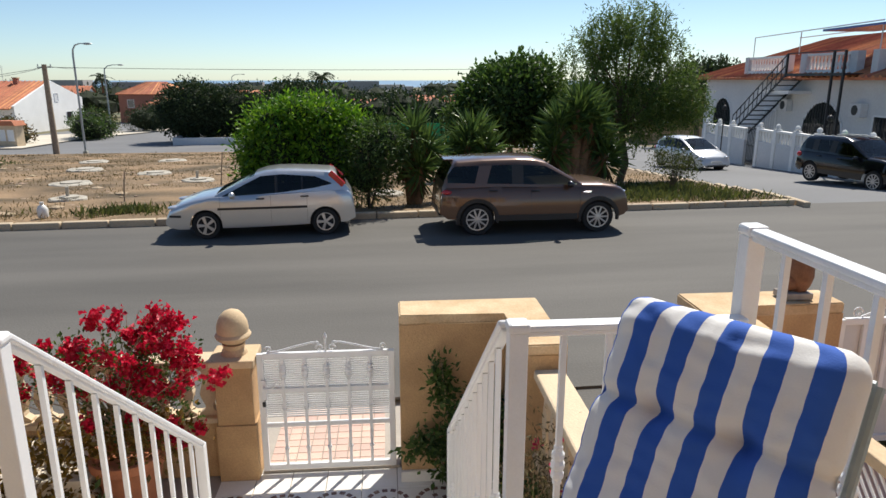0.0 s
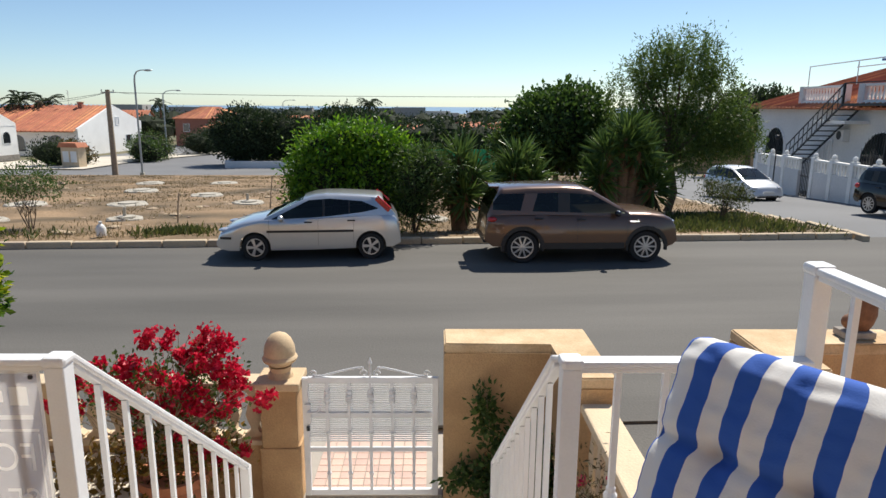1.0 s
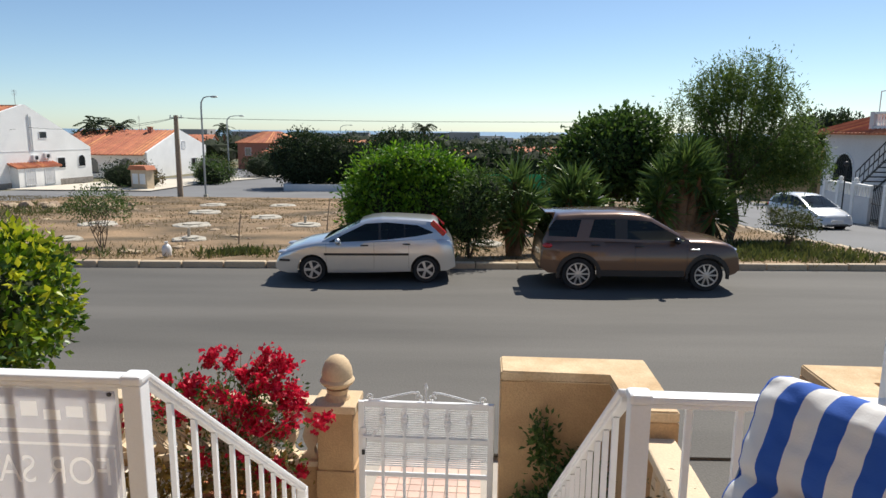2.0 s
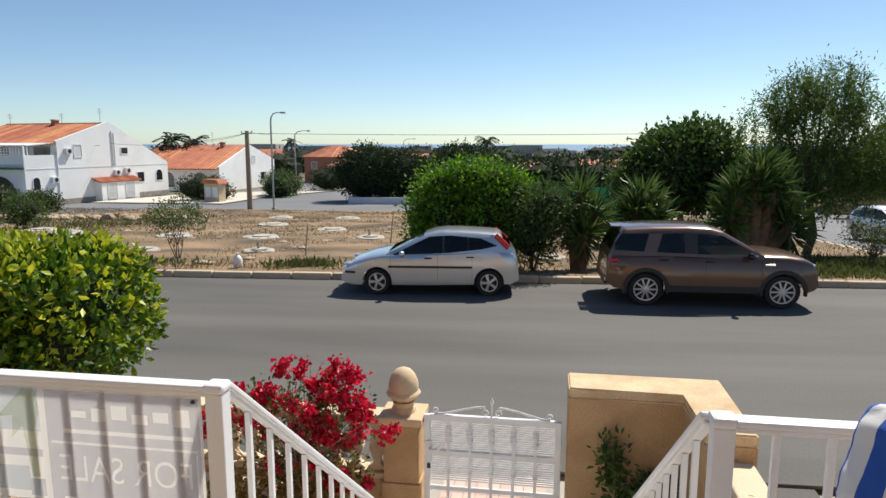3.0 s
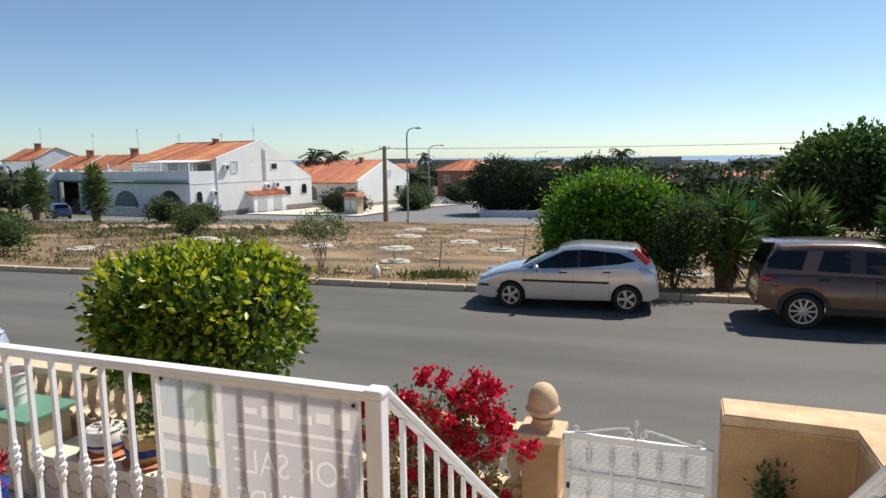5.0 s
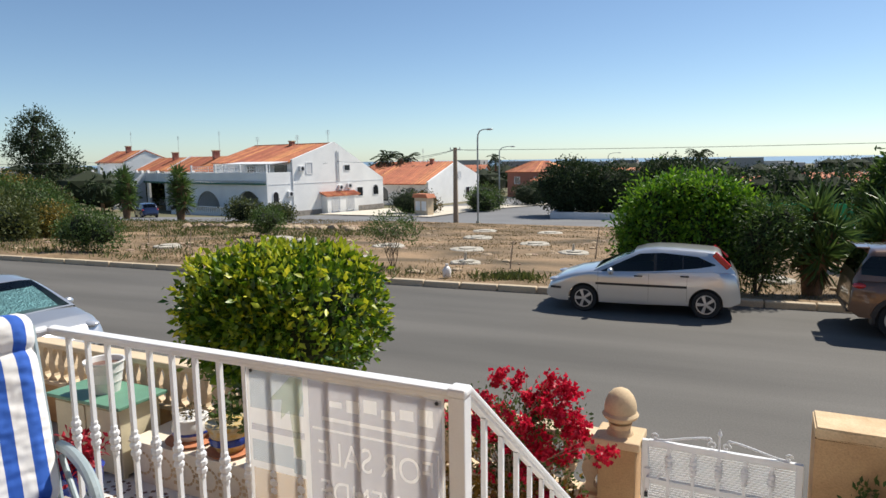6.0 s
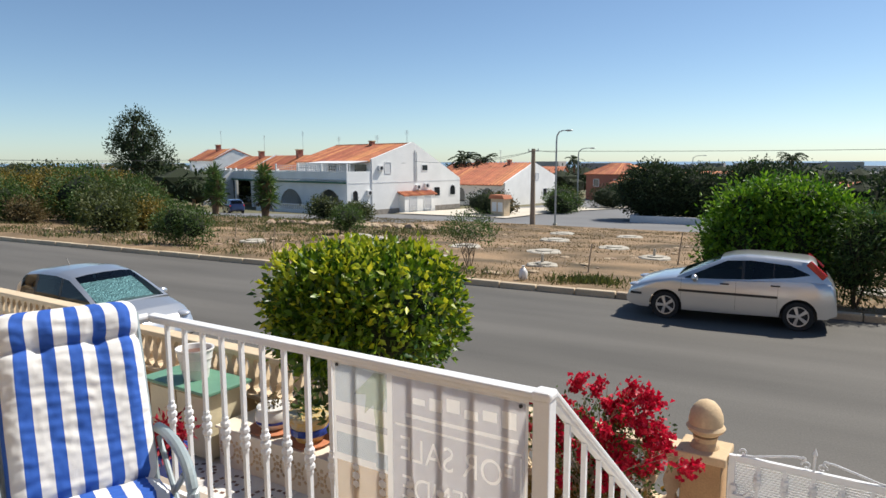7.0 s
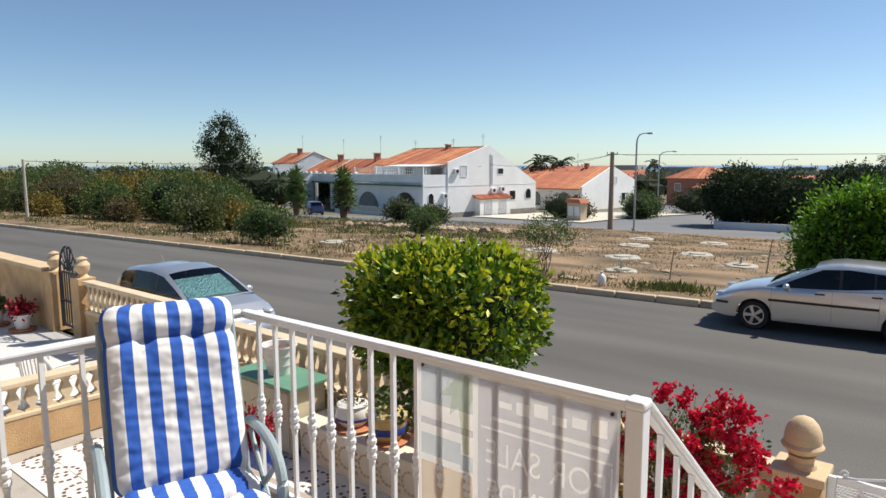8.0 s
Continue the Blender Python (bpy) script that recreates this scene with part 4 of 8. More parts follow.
def limbs(parent, base, ells, r, material=None, n=9, trunks=1, fork=0.45):
    """A tapered trunk with limbs that reach into the crown."""
    material = material or M_BARK
    base = Vector(base)
    for t in range(trunks):
        c0 = Vector(ells[t % len(ells)][0])
        top = base.lerp(c0, fork) + Vector(RNG.normal(size=3) * 0.06)
        b0 = base + Vector((RNG.normal() * r, RNG.normal() * r, 0)) * (1 if trunks > 1 else 0)
        bm = B()
        tube(bm, [b0, b0.lerp(top, 0.4) + Vector((RNG.normal() * r * 0.6, RNG.normal() * r * 0.6, 0)), top], r, 8, r * 0.65)
        part("trunk", bm, material, parent, smooth=True)
        for k in range(n):
            c, rad = ells[(k + t) % len(ells)]
            d = RNG.normal(size=3)
            d /= np.linalg.norm(d)
            d[2] = abs(d[2]) * 0.7
            end = Vector(np.array(c) + d * np.array(rad) * 0.72)
            midp = top.lerp(end, 0.5) + Vector(RNG.normal(size=3) * 0.08 * (end - top).length)
            bm = B()
            tube(bm, [top - (top - b0) * 0.05 * (k % 3), midp, end], r * 0.45, 6, r * 0.10)
            part("limb", bm, material, parent, smooth=True)


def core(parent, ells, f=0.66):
    """Near-black lumps inside a thick crown, coloured as the shade between its leaves."""
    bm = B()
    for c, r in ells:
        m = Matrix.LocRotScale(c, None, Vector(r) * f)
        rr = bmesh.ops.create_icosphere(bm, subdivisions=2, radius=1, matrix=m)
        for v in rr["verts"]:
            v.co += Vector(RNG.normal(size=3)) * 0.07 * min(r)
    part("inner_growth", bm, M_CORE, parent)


def tree(name, label, loc, ells, clumps, per, size, width, mat, trunk=0.12, cat="tree", spread=0.18, inner=0.6, droop=0.0, squash=2.0, n=8, trunks=1, f=0.62, fork=0.45, group="", leafname="crown"):
    t = thing(name, label, cat, loc, group=group)
    if trunk:
        limbs(t, (0, 0, -0.15), ells, trunk, n=n, trunks=trunks, fork=fork)
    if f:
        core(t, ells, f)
    foliage(leafname, ells, clumps, per, size, width, mat, t, spread, inner, droop, squash)
    return t


def yucca(name, label, loc, heads, blade=0.6, trunk=0.09, n=120, mat=None):
    t = thing(name, label, "yucca", loc)
    for hx, hy, hz in heads:
        bm = B()
        tube(bm, [(hx * 0.25, hy * 0.25, -0.1), (hx * 0.6, hy * 0.6, hz * 0.5), (hx, hy, hz)], trunk * 1.3, 9, trunk)
        part("trunk", bm, M_YBARK, t, smooth=True)
        a = RNG.uniform(0, math.tau, n)
        e = RNG.uniform(-0.75, 1.4, n)
        d = np.stack([np.cos(a) * np.cos(e), np.sin(a) * np.cos(e), np.sin(e)], 1)
        base = np.array([hx, hy, hz]) + d * 0.06 + np.stack([np.zeros(n), np.zeros(n), RNG.uniform(-0.35, 0.1, n)], 1)
        leaf_mesh("rosette", base, d, blade * RNG.uniform(0.7, 1.15, n), 0.10, mat or L_YUCCA, t)
        k = n // 3
        a = RNG.uniform(0, math.tau, k)
        d = np.stack([np.cos(a) * 0.45, np.sin(a) * 0.45, -np.ones(k)], 1)
        base = np.array([hx, hy, hz - 0.25]) + d * 0.08
        leaf_mesh("dead_skirt", base, d, blade * RNG.uniform(0.5, 0.9, k), 0.10, L_BROWN, t)
    return t


def lz(x, y):
    return gz(y) + 0.09


def at(x, y, z=None):
    return (x, y, lz(x, y) if z is None else z)


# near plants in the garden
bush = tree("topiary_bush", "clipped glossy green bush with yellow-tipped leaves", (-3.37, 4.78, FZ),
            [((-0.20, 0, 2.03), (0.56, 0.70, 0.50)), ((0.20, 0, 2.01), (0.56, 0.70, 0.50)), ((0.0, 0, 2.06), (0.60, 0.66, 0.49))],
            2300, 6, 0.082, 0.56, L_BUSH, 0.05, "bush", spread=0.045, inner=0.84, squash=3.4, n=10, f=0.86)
foliage("low_growth", [((-0.45, 0.15, 1.25), (0.28, 0.25, 0.35)), ((-0.1, 0.1, 1.3), (0.35, 0.3, 0.3))], 170, 5, 0.11, 0.5, L_OLEA, bush, 0.08, 0.2)
foliage("new_growth", [((-0.22, 0, 2.14), (0.56, 0.68, 0.46)), ((0.22, 0, 2.14), (0.56, 0.68, 0.46))], 800, 4, 0.08, 0.5, L_TIP, bush, 0.04, 0.93, squash=3.4, label="yellow-green young leaves")
bm = B()
lathe(bm, [(0.16, 0), (0.20, 0.3), (0.23, 0.34), (0.23, 0.40), (0.20, 0.40), (0.19, 0.36)], (0, 0, 0), 20)
part("planter", bm, M_TERRA, bush, "terracotta planter")

bg = thing("bougainvillea", "crimson bougainvillea in a terracotta pot", "potted plant", hpos(-1.52, 4.88, FZ + 0.02))
BE = [((0.0, 0, 1.28), (0.36, 0.30, 0.28)), ((-0.44, 0, 1.22), (0.34, 0.25, 0.22)), ((0.32, 0, 1.22), (0.30, 0.25, 0.28)), ((0.12, 0, 1.58), (0.40, 0.2, 0.15)),
      ((0.30, 0, 0.88), (0.22, 0.2, 0.26)), ((-0.05, 0, 0.92), (0.28, 0.25, 0.22)), ((0.62, -0.02, 1.16), (0.18, 0.12, 0.12)), ((-0.78, 0, 1.10), (0.16, 0.12, 0.08)), ((0.42, 0.0, 0.62), (0.16, 0.14, 0.10))]
limbs(bg, (0, 0, 0.45), BE, 0.016, M_WOOD, n=40, trunks=2, fork=0.3)
fp, fq = shell_points(BE, 100, 0.45)
fb = np.repeat(fp, 70, 0) + RNG.normal(size=(len(fp) * 70, 3)) * np.repeat(RNG.uniform(0.016, 0.032, (len(fp), 1)), 70, 0)
leaf_mesh("flower_crown", fb, RNG.normal(size=fb.shape) + np.array([0, -0.2, 0.3]), 0.036 * RNG.uniform(0.7, 1.4, len(fb)), 0.95, L_PETAL, bg, "bright crimson bracts", 0.5)
foliage("leafage", BE[:3] + BE[4:6], 420, 4, 0.042, 0.55, L_OLEA, bg, 0.05, 0.0)
foliage("low_leafage", [((0.2, 0, 0.62), (0.35, 0.3, 0.16)), ((-0.1, 0, 0.7), (0.4, 0.3, 0.2))], 240, 4, 0.06, 0.55, L_RUST, bg, 0.06, 0.2)
bm = B()
lathe(bm, [(0.17, 0), (0.24, 0.36), (0.27, 0.42), (0.285, 0.43), (0.285, 0.50), (0.25, 0.50), (0.24, 0.45)], (0, 0, 0.03), 24)
part("pot", bm, M_TERRA, bg, "large terracotta pot", smooth=True)

rb = thing("border_plant", "low rusty-green plant beside the front wall", "plant", hpos(-2.05, 4.75, FZ))
foliage("leafage", [((0, 0, 0.42), (0.34, 0.28, 0.36)), ((-0.3, -0.1, 0.3), (0.2, 0.2, 0.25))], 260, 5, 0.075, 0.5, L_RUST, rb, 0.06, 0.3)
limbs(rb, (0, 0, 0), [((0, 0, 0.42), (0.34, 0.28, 0.36))], 0.012, M_WOOD, n=8)
cr = thing("climbing_plant", "sparse green creeper against the tan wall", "plant", hpos(1.02, 5.02, FZ))
CE = [((0.12, -0.02, 0.55), (0.30, 0.06, 0.22)), ((0.02, 0, 0.30), (0.18, 0.08, 0.25)), ((-0.10, 0.0, 0.95), (0.07, 0.04, 0.22)), ((-0.28, -0.03, 0.42), (0.12, 0.05, 0.06)), ((0.26, 0, 0.70), (0.14, 0.06, 0.20)), ((0.22, -0.12, 0.42), (0.24, 0.12, 0.36))]
foliage("leafage", CE, 1150, 4, 0.066, 0.5, L_OLEA, cr, 0.045, 0.0)
for e in CE:
    bm = B()
    tube(bm, [(0.05, 0, 0), (e[0][0] * 0.4, 0, e[0][2] * 0.6), (e[0][0], 0, e[0][2] + e[1][2] * 0.8)], 0.007, 5, 0.003)
    part("stem", bm, M_WOOD, cr)
dp = thing("dry_flowers", "dry twiggy plant with a few pink flowers", "plant", hpos(1.42, 3.55, FZ))
DE = [((0.0, 0, 0.75), (0.28, 0.5, 0.45)), ((0.1, 0.3, 0.9), (0.22, 0.3, 0.4))]
limbs(dp, (0, 0, 0), DE, 0.010, M_STRAW, n=22, trunks=2, fork=0.2)
foliage("dry_leafage", DE, 420, 3, 0.045, 0.3, L_BROWN, dp, 0.08, 0.0)
foliage("green_leafage", [((-0.05, 0.1, 0.4), (0.24, 0.55, 0.42))], 520, 4, 0.07, 0.45, L_OLEA, dp, 0.06, 0.0)
foliage("blossom", DE, 9, 14, 0.04, 0.9, L_PINKF, dp, 0.02, 0.4, label="small pink flowers")

# the lot edge by the kerb
HE = [((-0.75, 0, 1.40), (0.90, 0.85, 1.02)), ((0.35, 0, 1.45), (0.95, 0.85, 1.02)), ((1.0, 0.1, 1.35), (0.62, 0.75, 0.92)),
      ((-1.35, -0.1, 1.55), (0.42, 0.5, 0.5)), ((-0.95, -0.2, 2.15), (0.45, 0.5, 0.42)), ((-0.25, -0.1, 2.42), (0.42, 0.5, 0.40)), ((0.4, -0.1, 2.30), (0.48, 0.5, 0.42)), ((0.95, 0, 2.05), (0.45, 0.5, 0.42)), ((-1.45, 0, 0.85), (0.40, 0.5, 0.6))]
hb = tree("hedge_bush", "big bright green bush behind the parked hatchback", at(-0.72, 17.6), HE, 2500, 6, 0.13, 0.45, L_HEDGE, 0.06, "bush", spread=0.11, inner=0.72, trunks=3, f=0.70)
foliage("new_growth", HE[3:8], 420, 6, 0.15, 0.32, L_HEDGE, hb, 0.20, 0.85)
tree("oleander", "dark leggy oleander shrub", at(0.75, 16.9),
     [((0.1, 0, 1.35), (0.75, 0.6, 0.95)), ((0.5, 0, 1.7), (0.5, 0.5, 0.6)), ((-0.1, 0, 0.7), (0.6, 0.5, 0.6))],
     900, 6, 0.15, 0.22, L_OLEA, 0.035, "bush", spread=0.12, inner=0.4, trunks=4, f=0.5, droop=0.2)
yucca("yucca", "tall many-headed yucca with shaggy trunks", at(1.95, 17.45), [(0, 0, 1.95), (0.35, 0.1, 1.5), (-0.25, 0.1, 1.35), (0.15, -0.1, 1.0)], 0.7, 0.10, 150)
yucca("yucca", "broad dark yucca clump beside the kerb", at(3.5, 18.2), [(0, 0, 1.6), (0.5, 0, 1.45), (-0.4, 0.2, 1.1), (0.2, 0.3, 1.9), (0.7, 0.1, 0.9)], 0.75, 0.10, 150)
yucca("yucca", "thick-trunked tall yucca with many heads", at(7.25, 20.3), [(0, 0, 2.5), (0.5, 0, 2.2), (-0.5, 0.1, 2.1), (0.8, 0.2, 1.7), (-0.7, 0, 1.4), (0.25, 0.3, 2.75), (1.0, 0, 1.1)], 0.85, 0.16, 170)
yucca("yucca", "low spiky yucca under the trees", at(5.6, 20.5), [(0, 0, 0.4), (0.4, 0.3, 0.6)], 0.8, 0.08, 120)
tree("carob_tree", "dense dark round-headed tree", at(6.2, 25.0),
     [((0, 0, 2.9), (1.8, 1.7, 1.4)), ((-1.3, 0, 2.2), (1.2, 1.2, 0.9)), ((1.0, 0, 2.5), (1.4, 1.3, 1.3)), ((0.5, 0, 3.6), (1.2, 1.2, 0.9)), ((-0.5, 0.2, 3.1), (1.2, 1.2, 0.95))],
     3000, 6, 0.20, 0.5, L_ROUND, 0.16, spread=0.17, inner=0.72, f=0.78)
PE = [((0.0, 0, 4.6), (1.5, 1.4, 1.6)), ((-1.5, 0, 3.9), (1.1, 1.0, 1.5)), ((1.3, 0, 3.9), (1.2, 1.1, 1.6)), ((0.5, 0, 5.4), (1.2, 1.0, 1.0)), ((-0.8, 0, 5.2), (0.8, 0.8, 0.9)), ((2.3, 0, 3.2), (0.8, 0.8, 1.0)), ((0.1, 0, 2.6), (1.7, 1.3, 1.4)), ((1.5, 0, 2.7), (1.1, 0.9, 0.8))]
pt = thing("pepper_tree", "tall feathery drooping pepper tree", "tree", at(9.9, 23.2))
limbs(pt, (0, 0, -0.2), PE, 0.16, n=16)
PE += [((2.5, -0.2, 2.9), (0.8, 0.8, 0.7)), ((-1.4, 0, 2.5), (1.0, 0.9, 1.0))]
pp, pq = shell_points(PE, 1900, 0.3)
strand = []
for p in pp:
    ln_ = RNG.uniform(0.25, 0.75)
    drift = RNG.normal(size=2) * 0.12
    k = int(ln_ / 0.07) + 2
    s = np.linspace(0, 1, k)
    strand.append(np.stack([p[0] + drift[0] * s + RNG.normal(size=k) * 0.04, p[1] + drift[1] * s + RNG.normal(size=k) * 0.04, p[2] - ln_ * s], 1))
sp = np.repeat(np.concatenate(strand), 2, 0)
leaf_mesh("crown", sp, RNG.normal(size=sp.shape) * 0.8 + np.array([0, 0, -0.7]), 0.15 * RNG.uniform(0.6, 1.3, len(sp)), 0.25, L_PEPPER, pt)
foliage("top_growth", PE[:6], 900, 5, 0.14, 0.3, L_PEPPER, pt, 0.15, 0.5)
tree("shrub", "pale thin-leaved shrub near the kerb", at(9.9, 19.2), [((0, 0, 0.95), (0.75, 0.6, 0.5)), ((0.4, 0, 0.7), (0.5, 0.4, 0.4))], 320, 5, 0.10, 0.35, L_WILD, 0.02, "bush", spread=0.1, inner=0.2, trunks=4, f=0)
tree("shrub", "thin sapling with an open crown on the lot", at(-9.2, 17.7), [((0, 0, 1.35), (0.75, 0.6, 0.42)), ((-0.4, 0, 1.15), (0.5, 0.5, 0.35)), ((0.45, 0, 1.2), (0.45, 0.5, 0.35))], 430, 5, 0.085, 0.4, L_OLEA, 0.018, "bush", spread=0.09, inner=0.35, trunks=5, f=0, n=5)
tree("shrub", "round dark green shrub on the lot", at(-22.3, 28.3), [((0, 0, 0.9), (0.95, 0.9, 0.75))], 420, 5, 0.13, 0.45, L_OLEA, 0.03, "bush", spread=0.1, inner=0.5, f=0.6)
tree("shrub", "twin dark green shrub at the street edge", at(-21.6, 16.9), [((0, 0, 0.95), (0.75, 0.6, 0.85)), ((1.0, 0, 0.8), (0.8, 0.6, 0.75)), ((-1.1, 0.3, 0.7), (0.6, 0.5, 0.5))], 900, 5, 0.12, 0.4, L_OLEA, 0.03, "bush", spread=0.1, inner=0.5, f=0.6)
for x, y, h in ((-44.3, 44.0, 4.0), (-52.6, 45.5, 4.1)):
    yucca("yucca", "tall dark yucca by the lane", at(x, y), [(0, 0, h), (0.5, 0, h * 0.8), (-0.5, 0.2, h * 0.75), (0.3, 0.3, h * 0.6), (-0.4, 0, h * 0.5), (0.6, 0, h * 0.4)], 1.1, 0.16, 110)
for x, y, r in ((-38.5, 45.5, 1.5), (-36.0, 47.0, 1.2)):
    tree("shrub", "rounded green shrub before the white house", at(x, y), [((0, 0, r * 0.6), (r * 1.3, r, r * 0.75))], 420, 5, 0.2, 0.5, L_WILD, 0.05, "bush", spread=0.15, inner=0.5, f=0.7)

# scrub on the far left
for x, y, r, m, nm in ((-47, 27, 2.3, L_GOLD, "yellow flowering wild shrub"), (-43.5, 28.5, 2.2, L_GOLD, "yellow flowering wild shrub"), (-45.5, 32, 1.9, L_BROWN, "dry brown wild shrub"),
                       (-52, 23, 2.0, L_BROWN, "dry brown wild shrub"), (-34, 24.5, 1.3, L_OLEA, "dark green wild shrub on rough ground"), (-58, 25, 2.5, L_OLEA, "dark green wild shrub on rough ground"), (-31, 22.5, 1.0, L_GOLD, "yellow flowering wild shrub")):
    tree("wild_shrub", nm, at(x, y), [((0, 0, r * 0.75), (r * 1.2, r, r * 0.85)), ((r * 0.7, 0, r * 0.5), (r * 0.7, r * 0.7, r * 0.6))], int(560 * r), 5, 0.17, 0.42, m, 0.05, "bush", spread=0.16, inner=0.5, f=0.55, n=5, group="scrub")
for k in range(80):
    x = RNG.uniform(-74, -27)
    y = RNG.uniform(18.5, 44) - (x + 27) * 0.05
    if y > 22 + (-27 - x) * 0.9 + 4 or (x > -33 and y > 24) or x > -1.36 * y:
        continue
    r = RNG.uniform(0.8, 1.8) * (1.0 if y < 24 else 1.3)
    m = (L_WILD, L_OLEA, L_GOLD, L_BROWN, L_WILD, L_ROUND)[k % 6]
    nm = {"yellow_scrub_leaf": "yellow flowering wild shrub", "dry_scrub_leaf": "dry brown wild shrub"}.get(m.name, "green wild shrub on rough ground")
    tree("wild_shrub", nm, at(x, y), [((0, 0, r * 0.75), (r * 1.15, r, r * 0.85)), ((r * 0.6, 0, r * 0.5), (r * 0.7, r * 0.7, r * 0.6))], int(460 * r), 5, 0.19, 0.42, m, 0.05, "bush", spread=0.18, inner=0.5, f=0.55, n=5, group="scrub")


def belt(name, label, spots, per, mat, size):
    """A far belt of trees: many crowns in one mesh."""
    ells = []
    for x, y, z, r, h in spots:
        ells += [((x, y, z + h * 0.55), (r, r, h * 0.5)), ((x + r * 0.5, y, z + h * 0.4), (r * 0.7, r * 0.7, h * 0.4))]
    ob = foliage(name, ells, per, 5, size, 0.5, mat, None, size * 0.55, 0.7)
    tagged(ob, label, "trees", kind="stuff")
    # near-black filler lumps paint the shade inside the belt
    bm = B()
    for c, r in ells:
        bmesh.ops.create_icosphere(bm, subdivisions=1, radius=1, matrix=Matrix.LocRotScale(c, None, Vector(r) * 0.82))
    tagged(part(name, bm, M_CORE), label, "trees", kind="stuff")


sp = []
for k in range(330):
    a = radians(RNG.uniform(-68, 42))
    d = RNG.uniform(100, 420)
    x, y = d * math.sin(a), d * math.cos(a)
    if (-60 < x < -20 and y < 115) or y < 60 or (x > -22 and x < -8 and y < 130):
        continue
    h = min(8.5, (4.4 + d * 0.009) * RNG.uniform(0.55, 1.15))
    sp.append((x, y, gz(y), h * RNG.uniform(0.5, 1.0), h))
belt("far_trees", "dark belt of distant trees along the skyline", sp, 14000, L_DARK, 0.7)
sp = [(x, RNG.uniform(75, 105), gz(90), RNG.uniform(2, 4), RNG.uniform(4.0, 6.0)) for x in np.linspace(-4, 48, 16)]
belt("mid_trees", "dark trees beyond the back street", sp, 4200, L_DARK, 0.55)
sp = [(x, y, gz(y), 4.5, RNG.uniform(2.6, 6.2)) for x, y in zip(np.linspace(-150, -62, 16), np.linspace(40, 96, 16))]
belt("scrub_trees", "olive-green scrub woodland beyond the rough ground", sp, 4200, L_WILD, 0.6)
for x, y, w, h in ((-16.8, 74.5, 3.2, 6.6), (-12.5, 75.5, 3.2, 5.9)):
    tree("dense_tree", "dense dark low tree behind a white wall", at(x, y, gz(y)), [((0, 0, h * 0.50), (w, w, h * 0.46)), ((w * 0.5, 0, h * 0.42), (w * 0.8, w * 0.8, h * 0.4)), ((-w * 0.4, 0, h * 0.45), (w * 0.8, w * 0.8, h * 0.4))],
         1700, 6, 0.34, 0.5, L_DARK, 0.25, spread=0.3, inner=0.7, f=0.75)
tree("dense_tree", "dark tree behind the bright bush", at(-7.0, 84, gz(84)), [((0, 0, 3.8), (4, 4, 2.6))], 1500, 6, 0.36, 0.5, L_DARK, 0.25, spread=0.3, inner=0.7, f=0.75)
TE = [((0, 0, 10.5), (2.6, 2.4, 2.6)), ((-2.2, 0, 8.5), (2.6, 2.4, 2.2)), ((2.4, 0, 8.0), (2.8, 2.4, 2.2)), ((0.5, 0, 12.4), (1.5, 1.5, 1.3)), ((-3.6, 0, 9.6), (1.2, 1.2, 0.9)), ((3.8, 0, 10.2), (1.2, 1.2, 0.9)), ((4.6, 0, 6.0), (2.8, 2.6, 2.6)), ((0, 0, 5.5), (2.5, 2.5, 2.2))]
tree("pine", "tall ragged dark pine standing over the scrub", at(-88, 62, gz(62)), TE, 1250, 6, 0.5, 0.32, L_DARK, 0.3, spread=0.45, inner=0.5, f=0.35, n=14)


def palm(loc, h, label="distant palm with a ragged crown", s=1.0):
    t = thing("palm", label, "palm", loc, group="distant palms")
    bm = B()
    tube(bm, [(0, 0, -0.2), (0.1, 0, h * 0.5), (0, 0, h)], 0.22 * s, 8, 0.16 * s)
    part("trunk", bm, M_YBARK, t, smooth=True)
    base, dd, sz = [], [], []
    for k in range(26):
        a, e = k * 2.4, RNG.uniform(-0.5, 1.0)
        p, d = np.array([0, 0, h]), np.array([math.cos(a) * math.cos(e), math.sin(a) * math.cos(e), math.sin(e)])
        for j in range(9):
            p = p + d * 0.2 * s
            d = d + np.array([0, 0, -0.13])
            d /= np.linalg.norm(d)
            for q in (-1, 1):
                base.append(p)
                dd.append(d * 0.6 + q * np.cross(d, [0, 0, 1]) * 0.8 + np.array([0, 0, -0.2]))
                sz.append(0.5 * s)
    leaf_mesh("frond_crown", np.array(base), np.array(dd), np.array(sz), 0.30, L_DARK, t)


palm((-54, 100, gz(100)), 7.2, s=1.5)
palm((-51, 101, gz(101)), 7.0, s=1.4)
palm((-48.5, 140, gz(140)), 7.4, s=1.2)
palm((-7, 150, gz(150)), 8.0, s=1.5)
palm((-76, 62, gz(62)), 3.6, s=1.2)

# ---- weeds and stones on the lot ----
n = 9000
gx, gy = RNG.uniform(-45, 12, n), 16.1 + 39 * RNG.random(n) ** 1.5
tuft = np.stack([gx, gy, np.array([gz(y) for y in gy]) + 0.07], 1)
keep = np.array([noise.noise((x * 0.22, y * 0.22, 5)) > (-0.02 if y > 19 else -0.25) for x, y in zip(gx, gy)])
tuft = np.repeat(tuft[keep], 7, 0) + RNG.normal(size=(keep.sum() * 7, 3)) * np.array([0.16, 0.16, 0.01])
tagged(leaf_mesh("dry_grass", tuft, RNG.normal(size=tuft.shape) * 0.55 + np.array([0, 0, 1]), 0.12 * RNG.uniform(0.5, 1.5, len(tuft)), 0.14, L_STRAW), "dry brown grass and weeds over the lot", "grass", kind="stuff")
n = 2700
